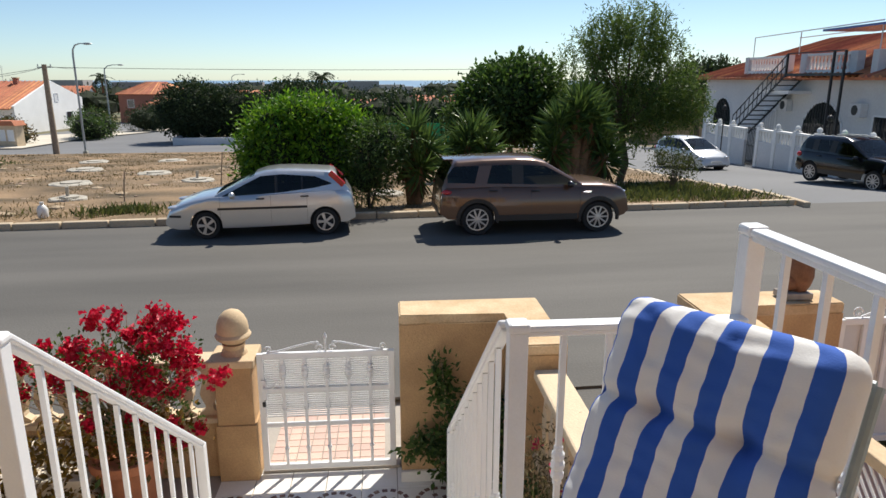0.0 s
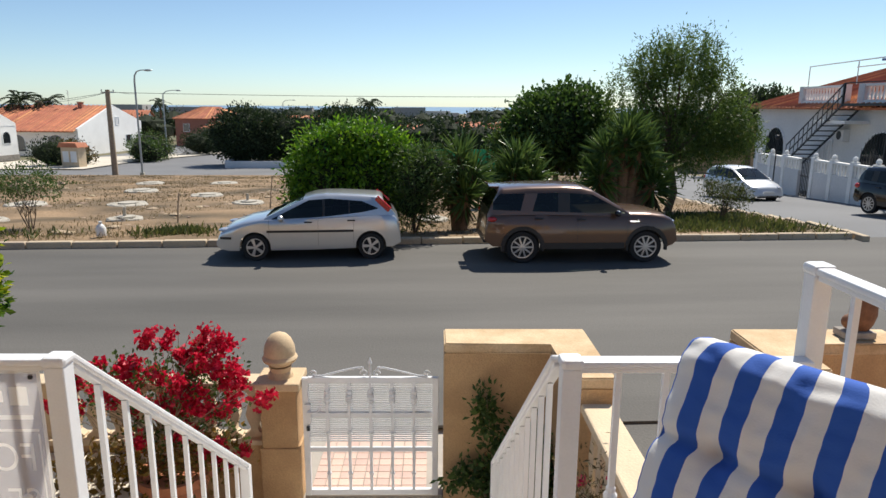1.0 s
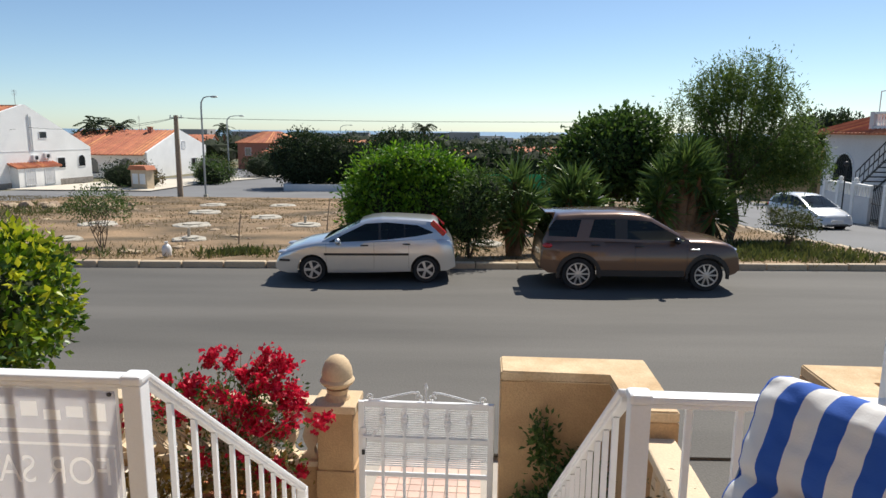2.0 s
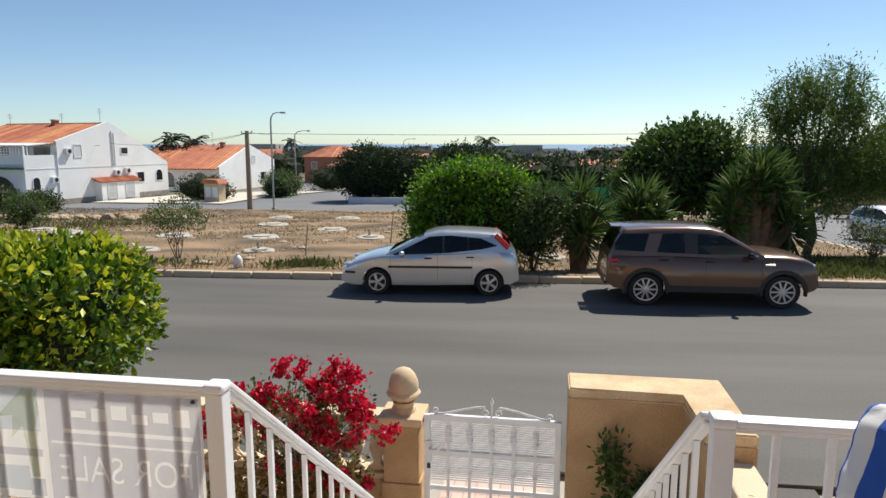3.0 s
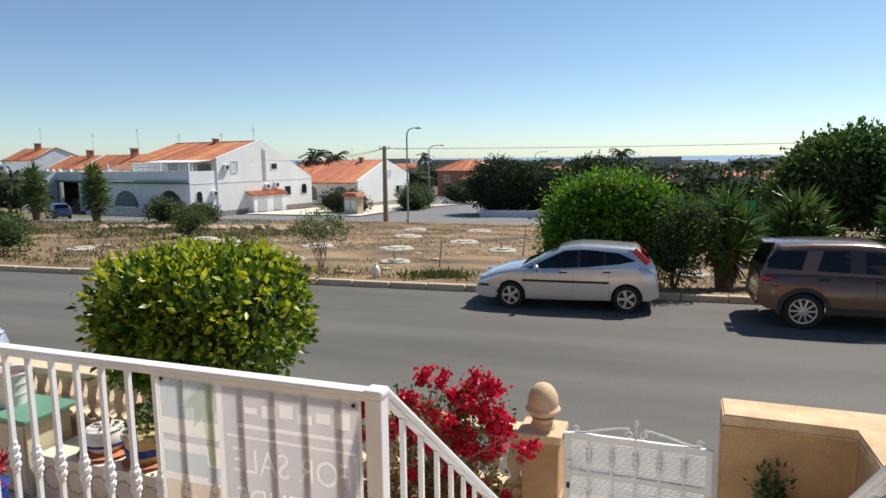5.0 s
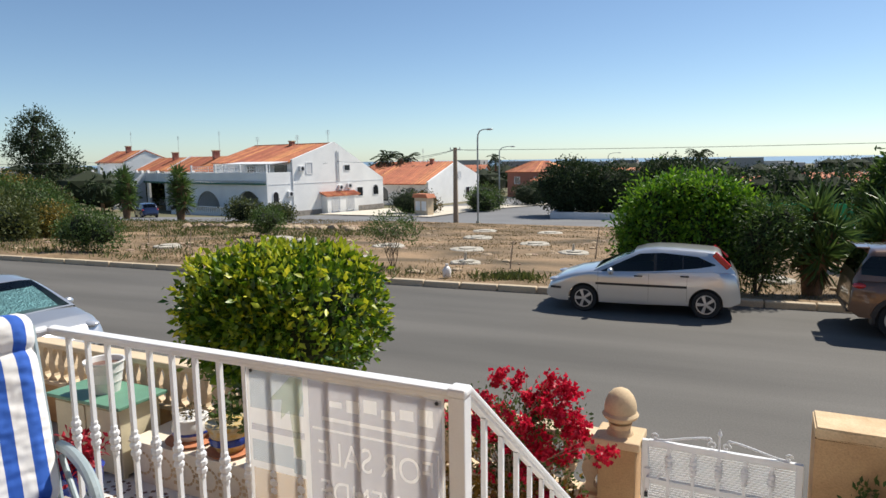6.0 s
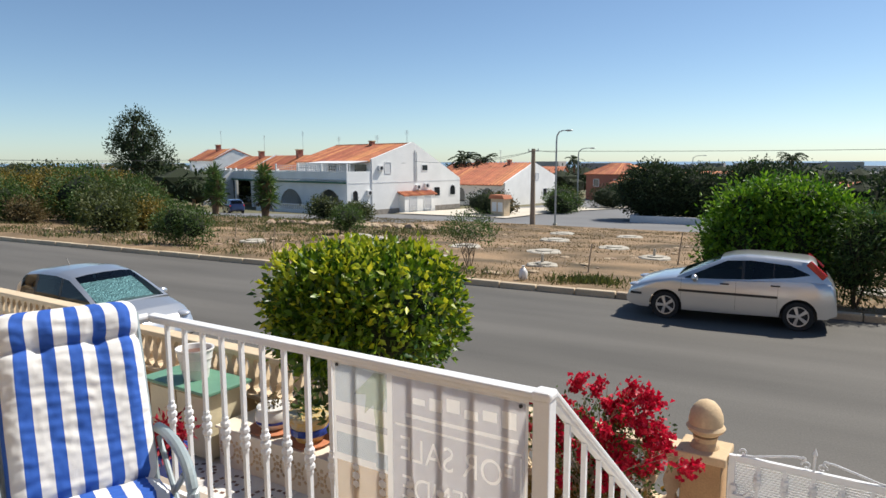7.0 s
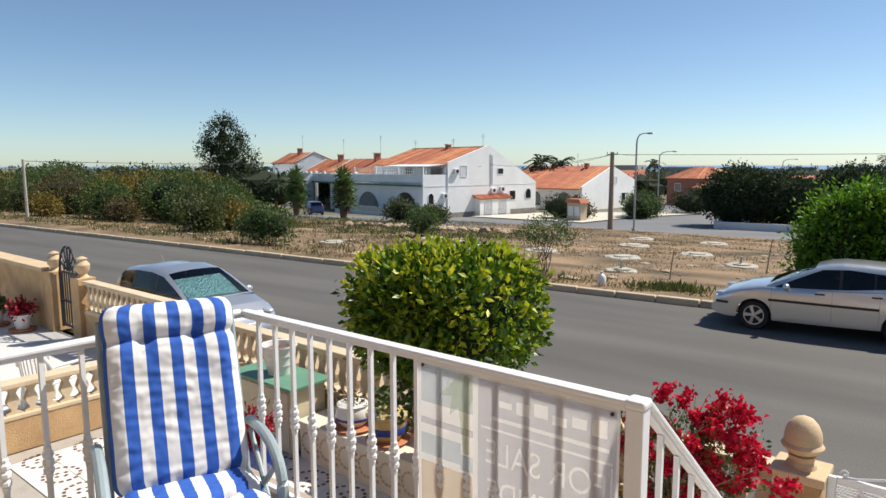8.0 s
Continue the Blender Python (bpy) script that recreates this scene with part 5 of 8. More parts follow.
gx = np.concatenate([RNG.uniform(-60, -19, 1200), RNG.uniform(-80, -17, 1100), RNG.uniform(7.5, 11.5, 300), RNG.normal(-5.2, 0.35, 60), RNG.normal(-10.8, 2.5, 40)])
gy = np.concatenate([RNG.uniform(27, 42, 1200), 15.8 + 20 * RNG.random(1100) ** 1.6, RNG.uniform(16.5, 21, 300), RNG.normal(16.9, 0.2, 60), RNG.uniform(16.2, 17.2, 40)])
tuft = np.stack([gx, gy, np.array([gz(y) for y in gy]) + 0.07], 1)
tuft = np.repeat(tuft, 14, 0) + RNG.normal(size=(n * 14, 3)) * np.array([0.3, 0.2, 0.01])
tagged(leaf_mesh("green_weeds", tuft, RNG.normal(size=tuft.shape) * 0.5 + np.array([0, 0, 1]), 0.20 * RNG.uniform(0.4, 1.6, len(tuft)), 0.16, L_GRASS), "green weeds and grass along the lot edge", "grass", kind="stuff")
n = 7000
gx, gy = RNG.uniform(-40, 12, n), RNG.uniform(27, 54, n)
tuft = np.stack([gx, gy, np.array([gz(y) for y in gy]) + 0.06], 1)
tuft = np.repeat(tuft, 6, 0) + RNG.normal(size=(n * 6, 3)) * np.array([0.4, 0.3, 0.01])
tagged(leaf_mesh("low_weeds", tuft, RNG.normal(size=tuft.shape) * 0.7 + np.array([0, 0, 0.8]), 0.11 * RNG.uniform(0.4, 1.4, len(tuft)), 0.35, L_STRAW), "low brown weeds covering the back of the lot", "grass", kind="stuff")
bm = B()
for k in range(900):
    x, y = RNG.uniform(-34, 3), 16.6 + 22 * RNG.random() ** 1.4
    if noise.noise((x * 0.3, y * 0.3, 9)) < -0.05:
        continue
    s = 0.05 + 0.16 * RNG.random() ** 3
    r = bmesh.ops.create_icosphere(bm, subdivisions=1, radius=s, matrix=pose(x, y, gz(y) + 0.10) @ Matrix.Diagonal((1.3, 1, 0.5, 1)))
for k in range(90):
    x = RNG.uniform(-34, -19)
    y = 37.5 + (x + 26) * 0.25 + RNG.normal() * 0.8
    bmesh.ops.create_icosphere(bm, subdivisions=1, radius=RNG.uniform(0.12, 0.34), matrix=pose(x, y, gz(y) + 0.16, RNG.uniform(0, 90), 0, RNG.uniform(0, 90)) @ Matrix.Diagonal((1.4, 1, 0.7, 1)))
tagged(part("rubble", bm, M_STONE), "scattered pale rubble on the lot", "stones", kind="stuff")


def manhole(x, y, r, stand=False):
    m = thing("manhole_collar", "round pale concrete manhole collar", "manhole", at(x, y), group="concrete manholes on the lot")
    bm = B()
    lathe(bm, [(r * 1.05, -0.05), (r, 0.08), (r * 0.92, 0.11), (r * 0.6, 0.11), (r * 0.55, 0.06)], (0, 0, 0), 20)
    for v in bm.verts:
        v.co += Vector(RNG.normal(size=3)) * 0.012
    part("collar", bm, M_CONC, m)
    bm = B()
    lathe(bm, [(r * 0.54, 0.06), (r * 0.52, 0.15), (r * 0.1, 0.16)], (0.04, 0.02, 0), 16)
    part("lid", bm, M_CONC, m)
    if stand:
        bm = B()
        tube(bm, [(0, 0, 0.14), (0.01, 0, 0.42)], 0.05, 8)
        part("pipe_stub", bm, M_CONC, m)


for x, y, r, s in ((-7.8, 20.1, 0.5, True), (-9.9, 25.5, 0.7, False), (-5.6, 26.2, 0.6, True), (-10.5, 41.4, 0.8, False), (-14.9, 41.3, 0.8, False), (-18.8, 26.2, 0.7, False),
                   (-21.1, 20.3, 0.55, False), (-11.4, 19.7, 0.45, False), (-13.6, 25.5, 0.7, False), (-12.6, 33.9, 0.8, False), (-20.9, 27.4, 0.7, False), (1.3, 19.8, 0.5, False), (-8.4, 30.5, 0.7, False)):
    manhole(x, y, r, s)


def stake(x, y, h, label="thin weathered wooden stake"):
    bm = B()
    tube(bm, [(0, 0, -0.05), (0.04 * h, 0, h * 0.5), (0.1 * h, 0.02, h)], 0.025, 6, 0.018)
    ob = part("stake", bm, M_WOOD)
    ob.matrix_basis = pose(*at(x, y))
    tagged(ob, label, "stake", group="stakes on the lot")


for x, y, h in ((-6.0, 19.3, 0.9), (-4.3, 24.0, 1.2), (-17.6, 18.0, 0.9), (-14.6, 19.0, 0.7), (0.55, 17.2, 1.1), (-24, 22, 1.0)):
    stake(x, y, h)
jug = thing("plastic_jug", "white plastic jug standing on the soil", "jug", at(-6.95, 16.6))
bm = B()
lathe(bm, [(0.11, 0), (0.12, 0.03), (0.12, 0.2), (0.08, 0.27), (0.04, 0.30), (0.04, 0.33)], (0, 0, 0), 16)
part("jug_body", bm, M_CERW, jug, smooth=True)
bm = B()
lathe(bm, [(0.045, 0), (0.045, 0.035)], (0, 0, 0.33), 12)
part("cap", bm, M_CERW, jug)


# ---- garden things, sign, chairs ----
# patterned floor tiles: white squares with small brown mosaic pieces laid in curls
def tiles(name, label, u0, u1, v0, v1, size, mat, z, parent=None, gap=0.004):
    t = hset(thing(name, label, "floor", kind="structure"))
    me = None
    for i in range(int((u1 - u0) / size)):
        for j in range(int((v1 - v0) / size)):
            if me is None:
                bm = B()
                box(bm, -size / 2 + gap, size / 2 - gap, -size / 2 + gap, size / 2 - gap, -0.012, 0, 0.002)
                ob = part("tile", bm, mat, t)
                me = ob.data
            else:
                ob = new("tile", me)
                ob.parent = t
            ob.matrix_basis = pose(u0 + (i + 0.5) * size, v0 + (j + 0.5) * size, z)
    return t


tiles("floor_tiles", "glossy white garden floor tiles", -0.95, 1.46, 4.14, 5.35, 0.30, M_TILEW, FZ)
tiles("floor_tiles", "glossy white garden floor tiles", -8.15, -3.3, 2.45, 5.25, 0.40, M_TILEW, FZ)
tiles("paving", "pink paving outside the gate", -0.57, 0.56, 5.36, 6.52, 0.113, M_PINK, -0.062)
bm = B()
for cu, cv in [(-0.8 + 0.42 * i, 4.45 + 0.40 * j) for i in range(6) for j in range(2)] + [(-8.0 + 0.55 * i, 2.75 + 0.55 * j) for i in range(9) for j in range(5)]:
    big = cu < -2
    R = 0.17 if not big else 0.2
    n = 15
    for k in range(n):
        a = math.tau * k / n
        rr = R * (1 if k % 2 else 0.97)
        obox(bm, pose(cu + rr * math.cos(a), cv + rr * math.sin(a) * 0.9, FZ + 0.002, 0, 0, math.degrees(a)), 0.034, 0.044, 0.005)
    for k in range(4):
        a = math.tau * k / 4 + 0.4
        obox(bm, pose(cu + 0.06 * math.cos(a), cv + 0.06 * math.sin(a), FZ + 0.002, 0, 0, math.degrees(a)), 0.034, 0.04, 0.005)
hset(tagged(part("floor_mosaic", bm, M_MOSAIC), "curling brown mosaic inlay on the garden floor", "mosaic", kind="stuff"))


def boundary(u, v0, v1, ztop, label):
    """A dwarf wall with pierced top that runs away from the street."""
    w = front_wall(0, v1 - v0, 0, FZ, ztop, label)
    w.matrix_basis = HM @ pose(u, v0, 0, 0, 0, 90)
    return w


boundary(-8.55, 2.0, 5.30, 0.74, "cream pierced wall between the two gardens")
boundary(1.64, 2.5, 4.42, 1.22, "pale pierced wall towards the neighbouring garden")
# left neighbour's garden
front_wall(-12.95, -8.75, 5.42, FZ, 1.08, "neighbour's front wall with a pierced cream balustrade")
bm = B()
box(bm, -20, -8.7, 0.0, 5.35, FZ - 0.1, FZ - 0.004)
hset(tagged(part("floor_neighbour", bm, M_TILEW), "pale tiled floor of the neighbouring garden", "floor", kind="structure"))
for u in (-13.15, -14.45):
    p = hset(thing("gate_post", "tan gate post with a small urn finial", "gate post", group="neighbour's gate posts"))
    bm = B()
    box(bm, u - 0.17, u + 0.17, 5.25, 5.59, FZ, 1.12, 0.01)
    part("shaft", bm, M_STUCCO, p)
    bm = B()
    lathe(bm, [(0.12, 0), (0.07, 0.06), (0.13, 0.14), (0.14, 0.24), (0.08, 0.32), (0.10, 0.36), (0.03, 0.40)], (u, 5.42, 1.12), 14)
    part("finial", bm, M_CREAM, p, smooth=True)
ng = hset(thing("iron_gate", "black wrought-iron gate with a fan top", "gate"))
bm = B()
for u in (-14.22, -13.38):
    beam(bm, (u, 5.42, 0.0), (u, 5.42, 1.16), 0.04, 0.04)
for z in (0.05, 0.55, 1.14):
    beam(bm, (-14.22, 5.42, z), (-13.38, 5.42, z), 0.035, 0.035)
part("gate_frame", bm, M_DARKM, ng)
for k in range(1, 8):
    bm = B()
    beam(bm, (-14.22 + 0.105 * k, 5.42, 0.05), (-14.22 + 0.105 * k, 5.42, 1.14), 0.022, 0.022)
    part("gate_bar", bm, M_DARKM, ng)
bm = B()
pts = [(-13.8 + 0.40 * math.cos(math.pi * k / 16), 5.42, 1.16 + 0.50 * math.sin(math.pi * k / 16)) for k in range(17)]
tube(bm, pts, 0.024, 6)
part("fan_hoop", bm, M_DARKM, ng)
for k in range(1, 8):
    a = math.pi * k / 8
    bm = B()
    tube(bm, [(-13.8 + 0.06 * math.cos(a), 5.42, 1.18), (-13.8 + 0.39 * math.cos(a), 5.42, 1.16 + 0.48 * math.sin(a))], 0.016, 6)
    part("fan_rib", bm, M_DARKM, ng)
bm = B()
tube(bm, [(-13.8 + 0.2 * math.cos(math.pi * k / 10), 5.42, 1.16 + 0.24 * math.sin(math.pi * k / 10)) for k in range(11)], 0.014, 6)
part("fan_inner_hoop", bm, M_DARKM, ng)
nw = hset(tagged(new("wall_neighbour"), "tan rendered L-shaped wall of the neighbouring gate", "wall", kind="structure"))
bm = B()
slab(bm, [(-14.63, 5.25), (-14.63, 5.6), (-19.5, 5.6), (-19.5, 3.4), (-19.1, 3.4), (-19.1, 5.25)], FZ, 1.10)
part("wall_body", bm, M_STUCCO, nw)
bm = B()
slab(bm, [(-14.63, 5.22), (-14.63, 5.63), (-19.55, 5.63), (-19.55, 3.35), (-19.05, 3.35), (-19.05, 5.22)], 1.10, 1.18)
part("wall_cap", bm, M_CREAM, nw)
nw2 = hset(tagged(new("wall_neighbour"), "lower tan wall with a white coping", "wall", kind="structure"))
bm = B()
box(bm, -22, -19.6, 5.3, 5.7, FZ, 1.3)
part("wall_body", bm, M_STUCCO, nw2)
for u, v, m, lab in ((-14.9, 4.9, L_PETALD, "white pot of dark red flowers"), (-15.8, 4.7, L_GRASS, "white pot with a green plant")):
    p = hset(thing("flower_pot", lab, "potted plant", (u, v, FZ)))
    bm = B()
    lathe(bm, [(0.24, 0), (0.26, 0.03), (0.26, 0.05)], (0, 0, 0), 16)
    part("saucer", bm, M_TERRA, p)
    bm = B()
    lathe(bm, [(0.12, 0.05), (0.16, 0.25), (0.19, 0.34), (0.17, 0.35)], (0, 0, 0), 16)
    part("pot", bm, M_CERW, p, smooth=True)
    foliage("blossom", [((0, 0, 0.44), (0.22, 0.2, 0.13))], 110, 5, 0.09, 0.6, m, p, 0.06, 0.2)
pc = hset(thing("plastic_chair", "white moulded plastic garden chair", "chair", (-9.75, 3.55, FZ), 200))
bm = B()
for k in range(13):
    a = math.pi * k / 12
    tube(bm, [(0.28 * math.cos(a), 0.22 + 0.05 * math.sin(a), 0.45 + 0.0), (0.30 * math.cos(a), 0.24 + 0.08 * math.sin(a), 0.62 + 0.26 * math.sin(a))], 0.016, 6)
tube(bm, [(0.31 * math.cos(math.pi * k / 14), 0.25 + 0.08 * math.sin(math.pi * k / 14), 0.62 + 0.27 * math.sin(math.pi * k / 14)) for k in range(15)], 0.028, 8)
part("backrest", bm, M_CERW, pc)
bm = B()
box(bm, -0.27, 0.27, -0.25, 0.26, 0.40, 0.44, 0.02)
part("seat", bm, M_CERW, pc)
for x in (-0.24, 0.24):
    for y in (-0.22, 0.24):
        bm = B()
        tube(bm, [(x * 1.15, y * 1.15, 0), (x, y, 0.41)], 0.028, 8)
        part("leg", bm, M_CERW, pc)
    bm = B()
    tube(bm, [(x * 1.2, -0.22, 0.42), (x * 1.25, -0.2, 0.64), (x * 1.25, 0.25, 0.66)], 0.025, 8)
    part("armrest", bm, M_CERW, pc)

# planter bench along the front wall
pb = hset(thing("planter_bench", "low tiled bench with patterned cream tiles", "bench"))
bm = B()
box(bm, -5.75, -1.75, 4.66, 5.30, FZ, 0.335, 0.008)
part("bench_body", bm, M_TILEC, pb)
bm = B()
box(bm, -5.77, -1.73, 4.63, 5.30, 0.335, 0.36, 0.006)
part("bench_top", bm, M_TILEC, pb)
for i in range(13):
    cu = -5.6 + i * 0.31
    bm = B()
    for k in range(14):
        a = math.tau * k / 14
        obox(bm, pose(cu + 0.115 * math.cos(a), 4.657, 0.12 + 0.115 * math.sin(a), 0, -math.degrees(a), 0), 0.024, 0.006, 0.036)
    for k in range(4):
        obox(bm, pose(cu + 0.155, 4.657, 0.0 + 0.07 * k, 0, 0, 0), 0.035, 0.006, 0.035)
    part("pattern_tile", bm, M_CREAM, pb, "raised ring of tan tile pieces")


def potted(u, v, z, prof, mat, label, band=None, plant=None, saucer=0.0):
    p = hset(thing("flower_pot", label, "flower pot", (u, v, z), group="pots on the bench"))
    z0 = 0.0
    if saucer:
        bm = B()
        lathe(bm, [(saucer * 0.8, 0), (saucer, 0.035), (saucer * 0.96, 0.04)], (0, 0, 0), 20)
        part("saucer", bm, M_TERRA, p, "terracotta saucer")
        z0 = 0.022
    bm = B()
    lathe(bm, prof, (0, 0, z0), 22)
    part("pot", bm, mat, p, smooth=True)
    if band:
        bm = B()
        r, a, b = band
        lathe(bm, [(r, a), (r * 1.02, (a + b) / 2), (r, b)], (0, 0, z0), 22)
        part("glaze_band", bm, M_BLUEGL, p, "blue painted band")
    if plant:
        foliage("plant", plant[0], plant[1], 4, plant[2], 0.4, plant[3], p, 0.05, 0.1)
    return p


potted(-4.55, 4.86, 0.36, [(0.13, 0), (0.17, 0.08), (0.20, 0.20), (0.215, 0.26), (0.23, 0.27), (0.23, 0.30), (0.20, 0.30)], M_YELGL, "round painted pot in blue and yellow", (0.20, 0.10, 0.17), ([((0, 0, 0.4), (0.1, 0.1, 0.12))], 30, 0.09, L_OLEA), 0.24)
potted(-5.12, 4.90, 0.36, [(0.12, 0), (0.19, 0.08), (0.20, 0.16), (0.17, 0.22), (0.18, 0.25), (0.15, 0.25)], M_CERW, "white ceramic bowl with a dark pattern", (0.196, 0.09, 0.12), ([((0, 0, 0.28), (0.12, 0.12, 0.05))], 30, 0.06, L_BROWN), 0.27)
potted(-3.98, 4.82, 0.36, [(0.10, 0), (0.14, 0.22), (0.165, 0.23), (0.165, 0.29), (0.14, 0.29)], M_TERRA, "plain terracotta pot on the bench", None, ([((0, 0, 0.36), (0.1, 0.1, 0.1))], 30, 0.08, L_OLEA))
potted(-1.55, 4.35, FZ, [(0.10, 0), (0.13, 0.16), (0.15, 0.17), (0.15, 0.21), (0.13, 0.21)], M_CERW, "small white pot on the ground", None, ([((0, 0, 0.3), (0.14, 0.14, 0.12))], 50, 0.08, L_OLEA))
potted(-5.85, 4.1, FZ, [(0.15, 0), (0.22, 0.15), (0.23, 0.34), (0.25, 0.36), (0.22, 0.38)], M_BLUEGL, "dark blue glazed pot with purple leaves", None, ([((0, 0, 0.52), (0.25, 0.22, 0.2))], 110, 0.10, L_PETALD))
bm = B()
for k in range(60):
    bmesh.ops.create_icosphere(bm, subdivisions=1, radius=0.035 + 0.03 * RNG.random(), matrix=pose(-1.25 + RNG.normal() * 0.22, 4.52 + RNG.normal() * 0.12, FZ + 0.02) @ Matrix.Diagonal((1.2, 1, 0.6, 1)))
hset(tagged(part("pebbles", bm, M_PEBBLE), "white pebbles at the foot of the pot", "pebbles", kind="stuff"))
# small cupboard with green top, cup
cb = hset(thing("cupboard", "cream garden cupboard with a green top", "cupboard", (-6.35, 4.85, FZ)))
bm = B()
box(bm, -0.52, 0.52, -0.26, 0.26, 0.04, 0.80, 0.01)
part("body", bm, M_BEIGE, cb)
bm = B()
box(bm, -0.60, 0.60, -0.32, 0.32, 0.80, 0.84, 0.008)
part("top", bm, M_GREENTOP, cb, "green painted top")
for x in (-0.26, 0.26):
    bm = B()
    box(bm, x - 0.24, x + 0.24, -0.275, -0.262, 0.10, 0.76, 0.004)
    d = part("door", bm, M_BEIGE, cb)
    bm = B()
    bmesh.ops.create_uvsphere(bm, u_segments=8, v_segments=6, radius=0.018, matrix=Matrix.Translation((x * 0.25, -0.285, 0.45)))
    part("knob", bm, M_DARKM, d)
for x in (-0.48, 0.48):
    for y in (-0.22, 0.22):
        bm = B()
        box(bm, x - 0.025, x + 0.025, y - 0.025, y + 0.025, 0.0, 0.04)
        part("foot", bm, M_BEIGE, cb)
cp = hset(thing("bucket", "white bucket with horizontal ribs", "bucket", (-6.36, 4.86, FZ + 0.84)))
cp.scale = (1.3, 1.3, 1.15)
bm = B()
lathe(bm, [(0.11, 0), (0.125, 0.10), (0.132, 0.105), (0.13, 0.12), (0.142, 0.2), (0.15, 0.205), (0.148, 0.22), (0.158, 0.29), (0.17, 0.30), (0.168, 0.315), (0.15, 0.31), (0.14, 0.25)], (0, 0, 0), 24)
part("bucket_body", bm, M_CERW, cp, smooth=True)
bm = B()
lathe(bm, [(0.14, 0.255), (0.138, 0.262), (0.02, 0.265)], (0, 0, 0), 18)
part("contents", bm, M_MOSAIC, cp, "dark red contents")

# right neighbour: mirrored pillar wall, gate, terrace edge
pr = hset(tagged(new("pillar_wall"), "tan rendered L-shaped wall of the next garden", "wall", kind="structure"))
bm = B()
slab(bm, [(3.05, 4.6), (3.40, 4.6), (3.40, 5.14), (4.36, 5.14), (4.36, 5.50), (3.05, 5.50)], FZ, 1.30)
part("wall_body", bm, M_STUCCO, pr)
bm = B()
slab(bm, [(3.048, 4.598), (3.402, 4.598), (3.402, 5.138), (4.362, 5.138), (4.362, 5.502), (3.048, 5.502)], 1.30, 1.395)
bmesh.ops.bevel(bm, geom=list(bm.edges), offset=0.012, segments=2, affect="EDGES")
part("wall_cap", bm, M_CAP, pr)
pg = hset(thing("bird_ornament", "brown carved bird ornament on a small base", "ornament", (4.02, 5.30, 1.40)))
bm = B()
lathe(bm, [(0.055, 0), (0.085, 0.06), (0.105, 0.14), (0.10, 0.23), (0.075, 0.31), (0.05, 0.36), (0.02, 0.39)], (0.02, 0, 0.06), 16)
blob(bm, (-0.07, 0, 0.13), (0.08, 0.06, 0.07))
part("bird", bm, material("brown_carving", (0.22, 0.10, 0.05), 0.7, var=0.25, scale=14, fine=60, bump=0.3), pg, smooth=True)
bm = B()
box(bm, -0.16, 0.10, -0.09, 0.09, 0, 0.06, 0.01)
part("ornament_base", bm, M_STONEW, pg)
g2 = hset(thing("garden_gate", "white metal gate of the next garden with frosted panels", "gate"))
bm = B()
for u in (4.48, 5.62):
    box(bm, u - 0.03, u + 0.03, 5.28, 5.33, -0.03, 1.18, 0.004)
for z in (0.0, 0.42, 1.16):
    box(bm, 4.51, 5.59, 5.285, 5.325, z - 0.03, z + 0.03, 0.004)
part("gate_frame", bm, M_WHITE, g2)
for k in range(1, 5):
    bm = B()
    box(bm, 4.48 + 0.228 * k - 0.02, 4.48 + 0.228 * k + 0.02, 5.29, 5.32, 0.45, 1.13)
    part("upright_bar", bm, M_WHITE, g2)
bm = B()
box(bm, 4.51, 5.59, 5.325, 5.335, 0.0, 1.14)
part("back_panel", bm, M_WALLG, g2)
bm = B()
for s, c0 in ((1, 4.62), (-1, 5.05)):
    tube(bm, [(c0 + s * 0.05 * math.cos(q * 0.5) * (1 - q * 0.05), 5.305, 1.24 + 0.05 * math.sin(q * 0.5) * (1 - q * 0.05)) for q in range(13)], 0.009, 6)
tube(bm, [(4.66, 5.305, 1.20), (4.85, 5.305, 1.27), (4.98, 5.305, 1.29), (5.06, 5.305, 1.27)], 0.009, 6)
part("scrollwork", bm, M_WHITE, g2)
bm = B()
box(bm, 3.05, 7.0, 0.0, 5.12, FZ - 0.1, FZ - 0.004)
hset(tagged(part("floor_neighbour", bm, M_PINK), "paved floor of the next garden", "floor", kind="structure"))
bm = B()
box(bm, 1.95, 3.0, 2.3, 6.6, FZ - 0.1, -0.03)
hset(tagged(part("driveway", bm, M_ASPH), "asphalt strip between the two garden walls", "road", kind="structure"))
front_wall(5.7, 9.0, 5.42, FZ, 1.0, "next garden's front wall with a pierced balustrade")
bm = B()
box(bm, 2.10, 4.2, -2.6, 2.25, FZ, TZ - 0.02)
hset(tagged(part("terrace_neighbour", bm, M_STUCCO), "tan base of the neighbouring terrace", "wall", kind="structure"))
la = hset(thing("trellis", "white diagonal lattice trellis panel", "trellis", (2.30, 0.9, TZ - 0.02)))
for s in (-1, 1):
    bm = B()
    for k in range(-14, 30):
        y0, y1 = k * 0.055, k * 0.055 + s * 0.56
        za, zb = 0.0, 0.56
        if s > 0:
            a, b = max(0.0, -y0), min(0.56, 1.35 - y0)
        else:
            a, b = max(0.0, y0 - 1.35), min(0.56, y0)
        if b - a > 0.03:
            beam(bm, (s * 0.006, y0 + s * a, a), (s * 0.006, y0 + s * b, b), 0.006, 0.012)
    part("lattice_slats", bm, M_WHITE, la)
bm = B()
beam(bm, (0, 0, 0.58), (0, 1.38, 0.58), 0.09, 0.05, 0.008)
part("lattice_rail", bm, M_CREAM, la, "tan capping rail")


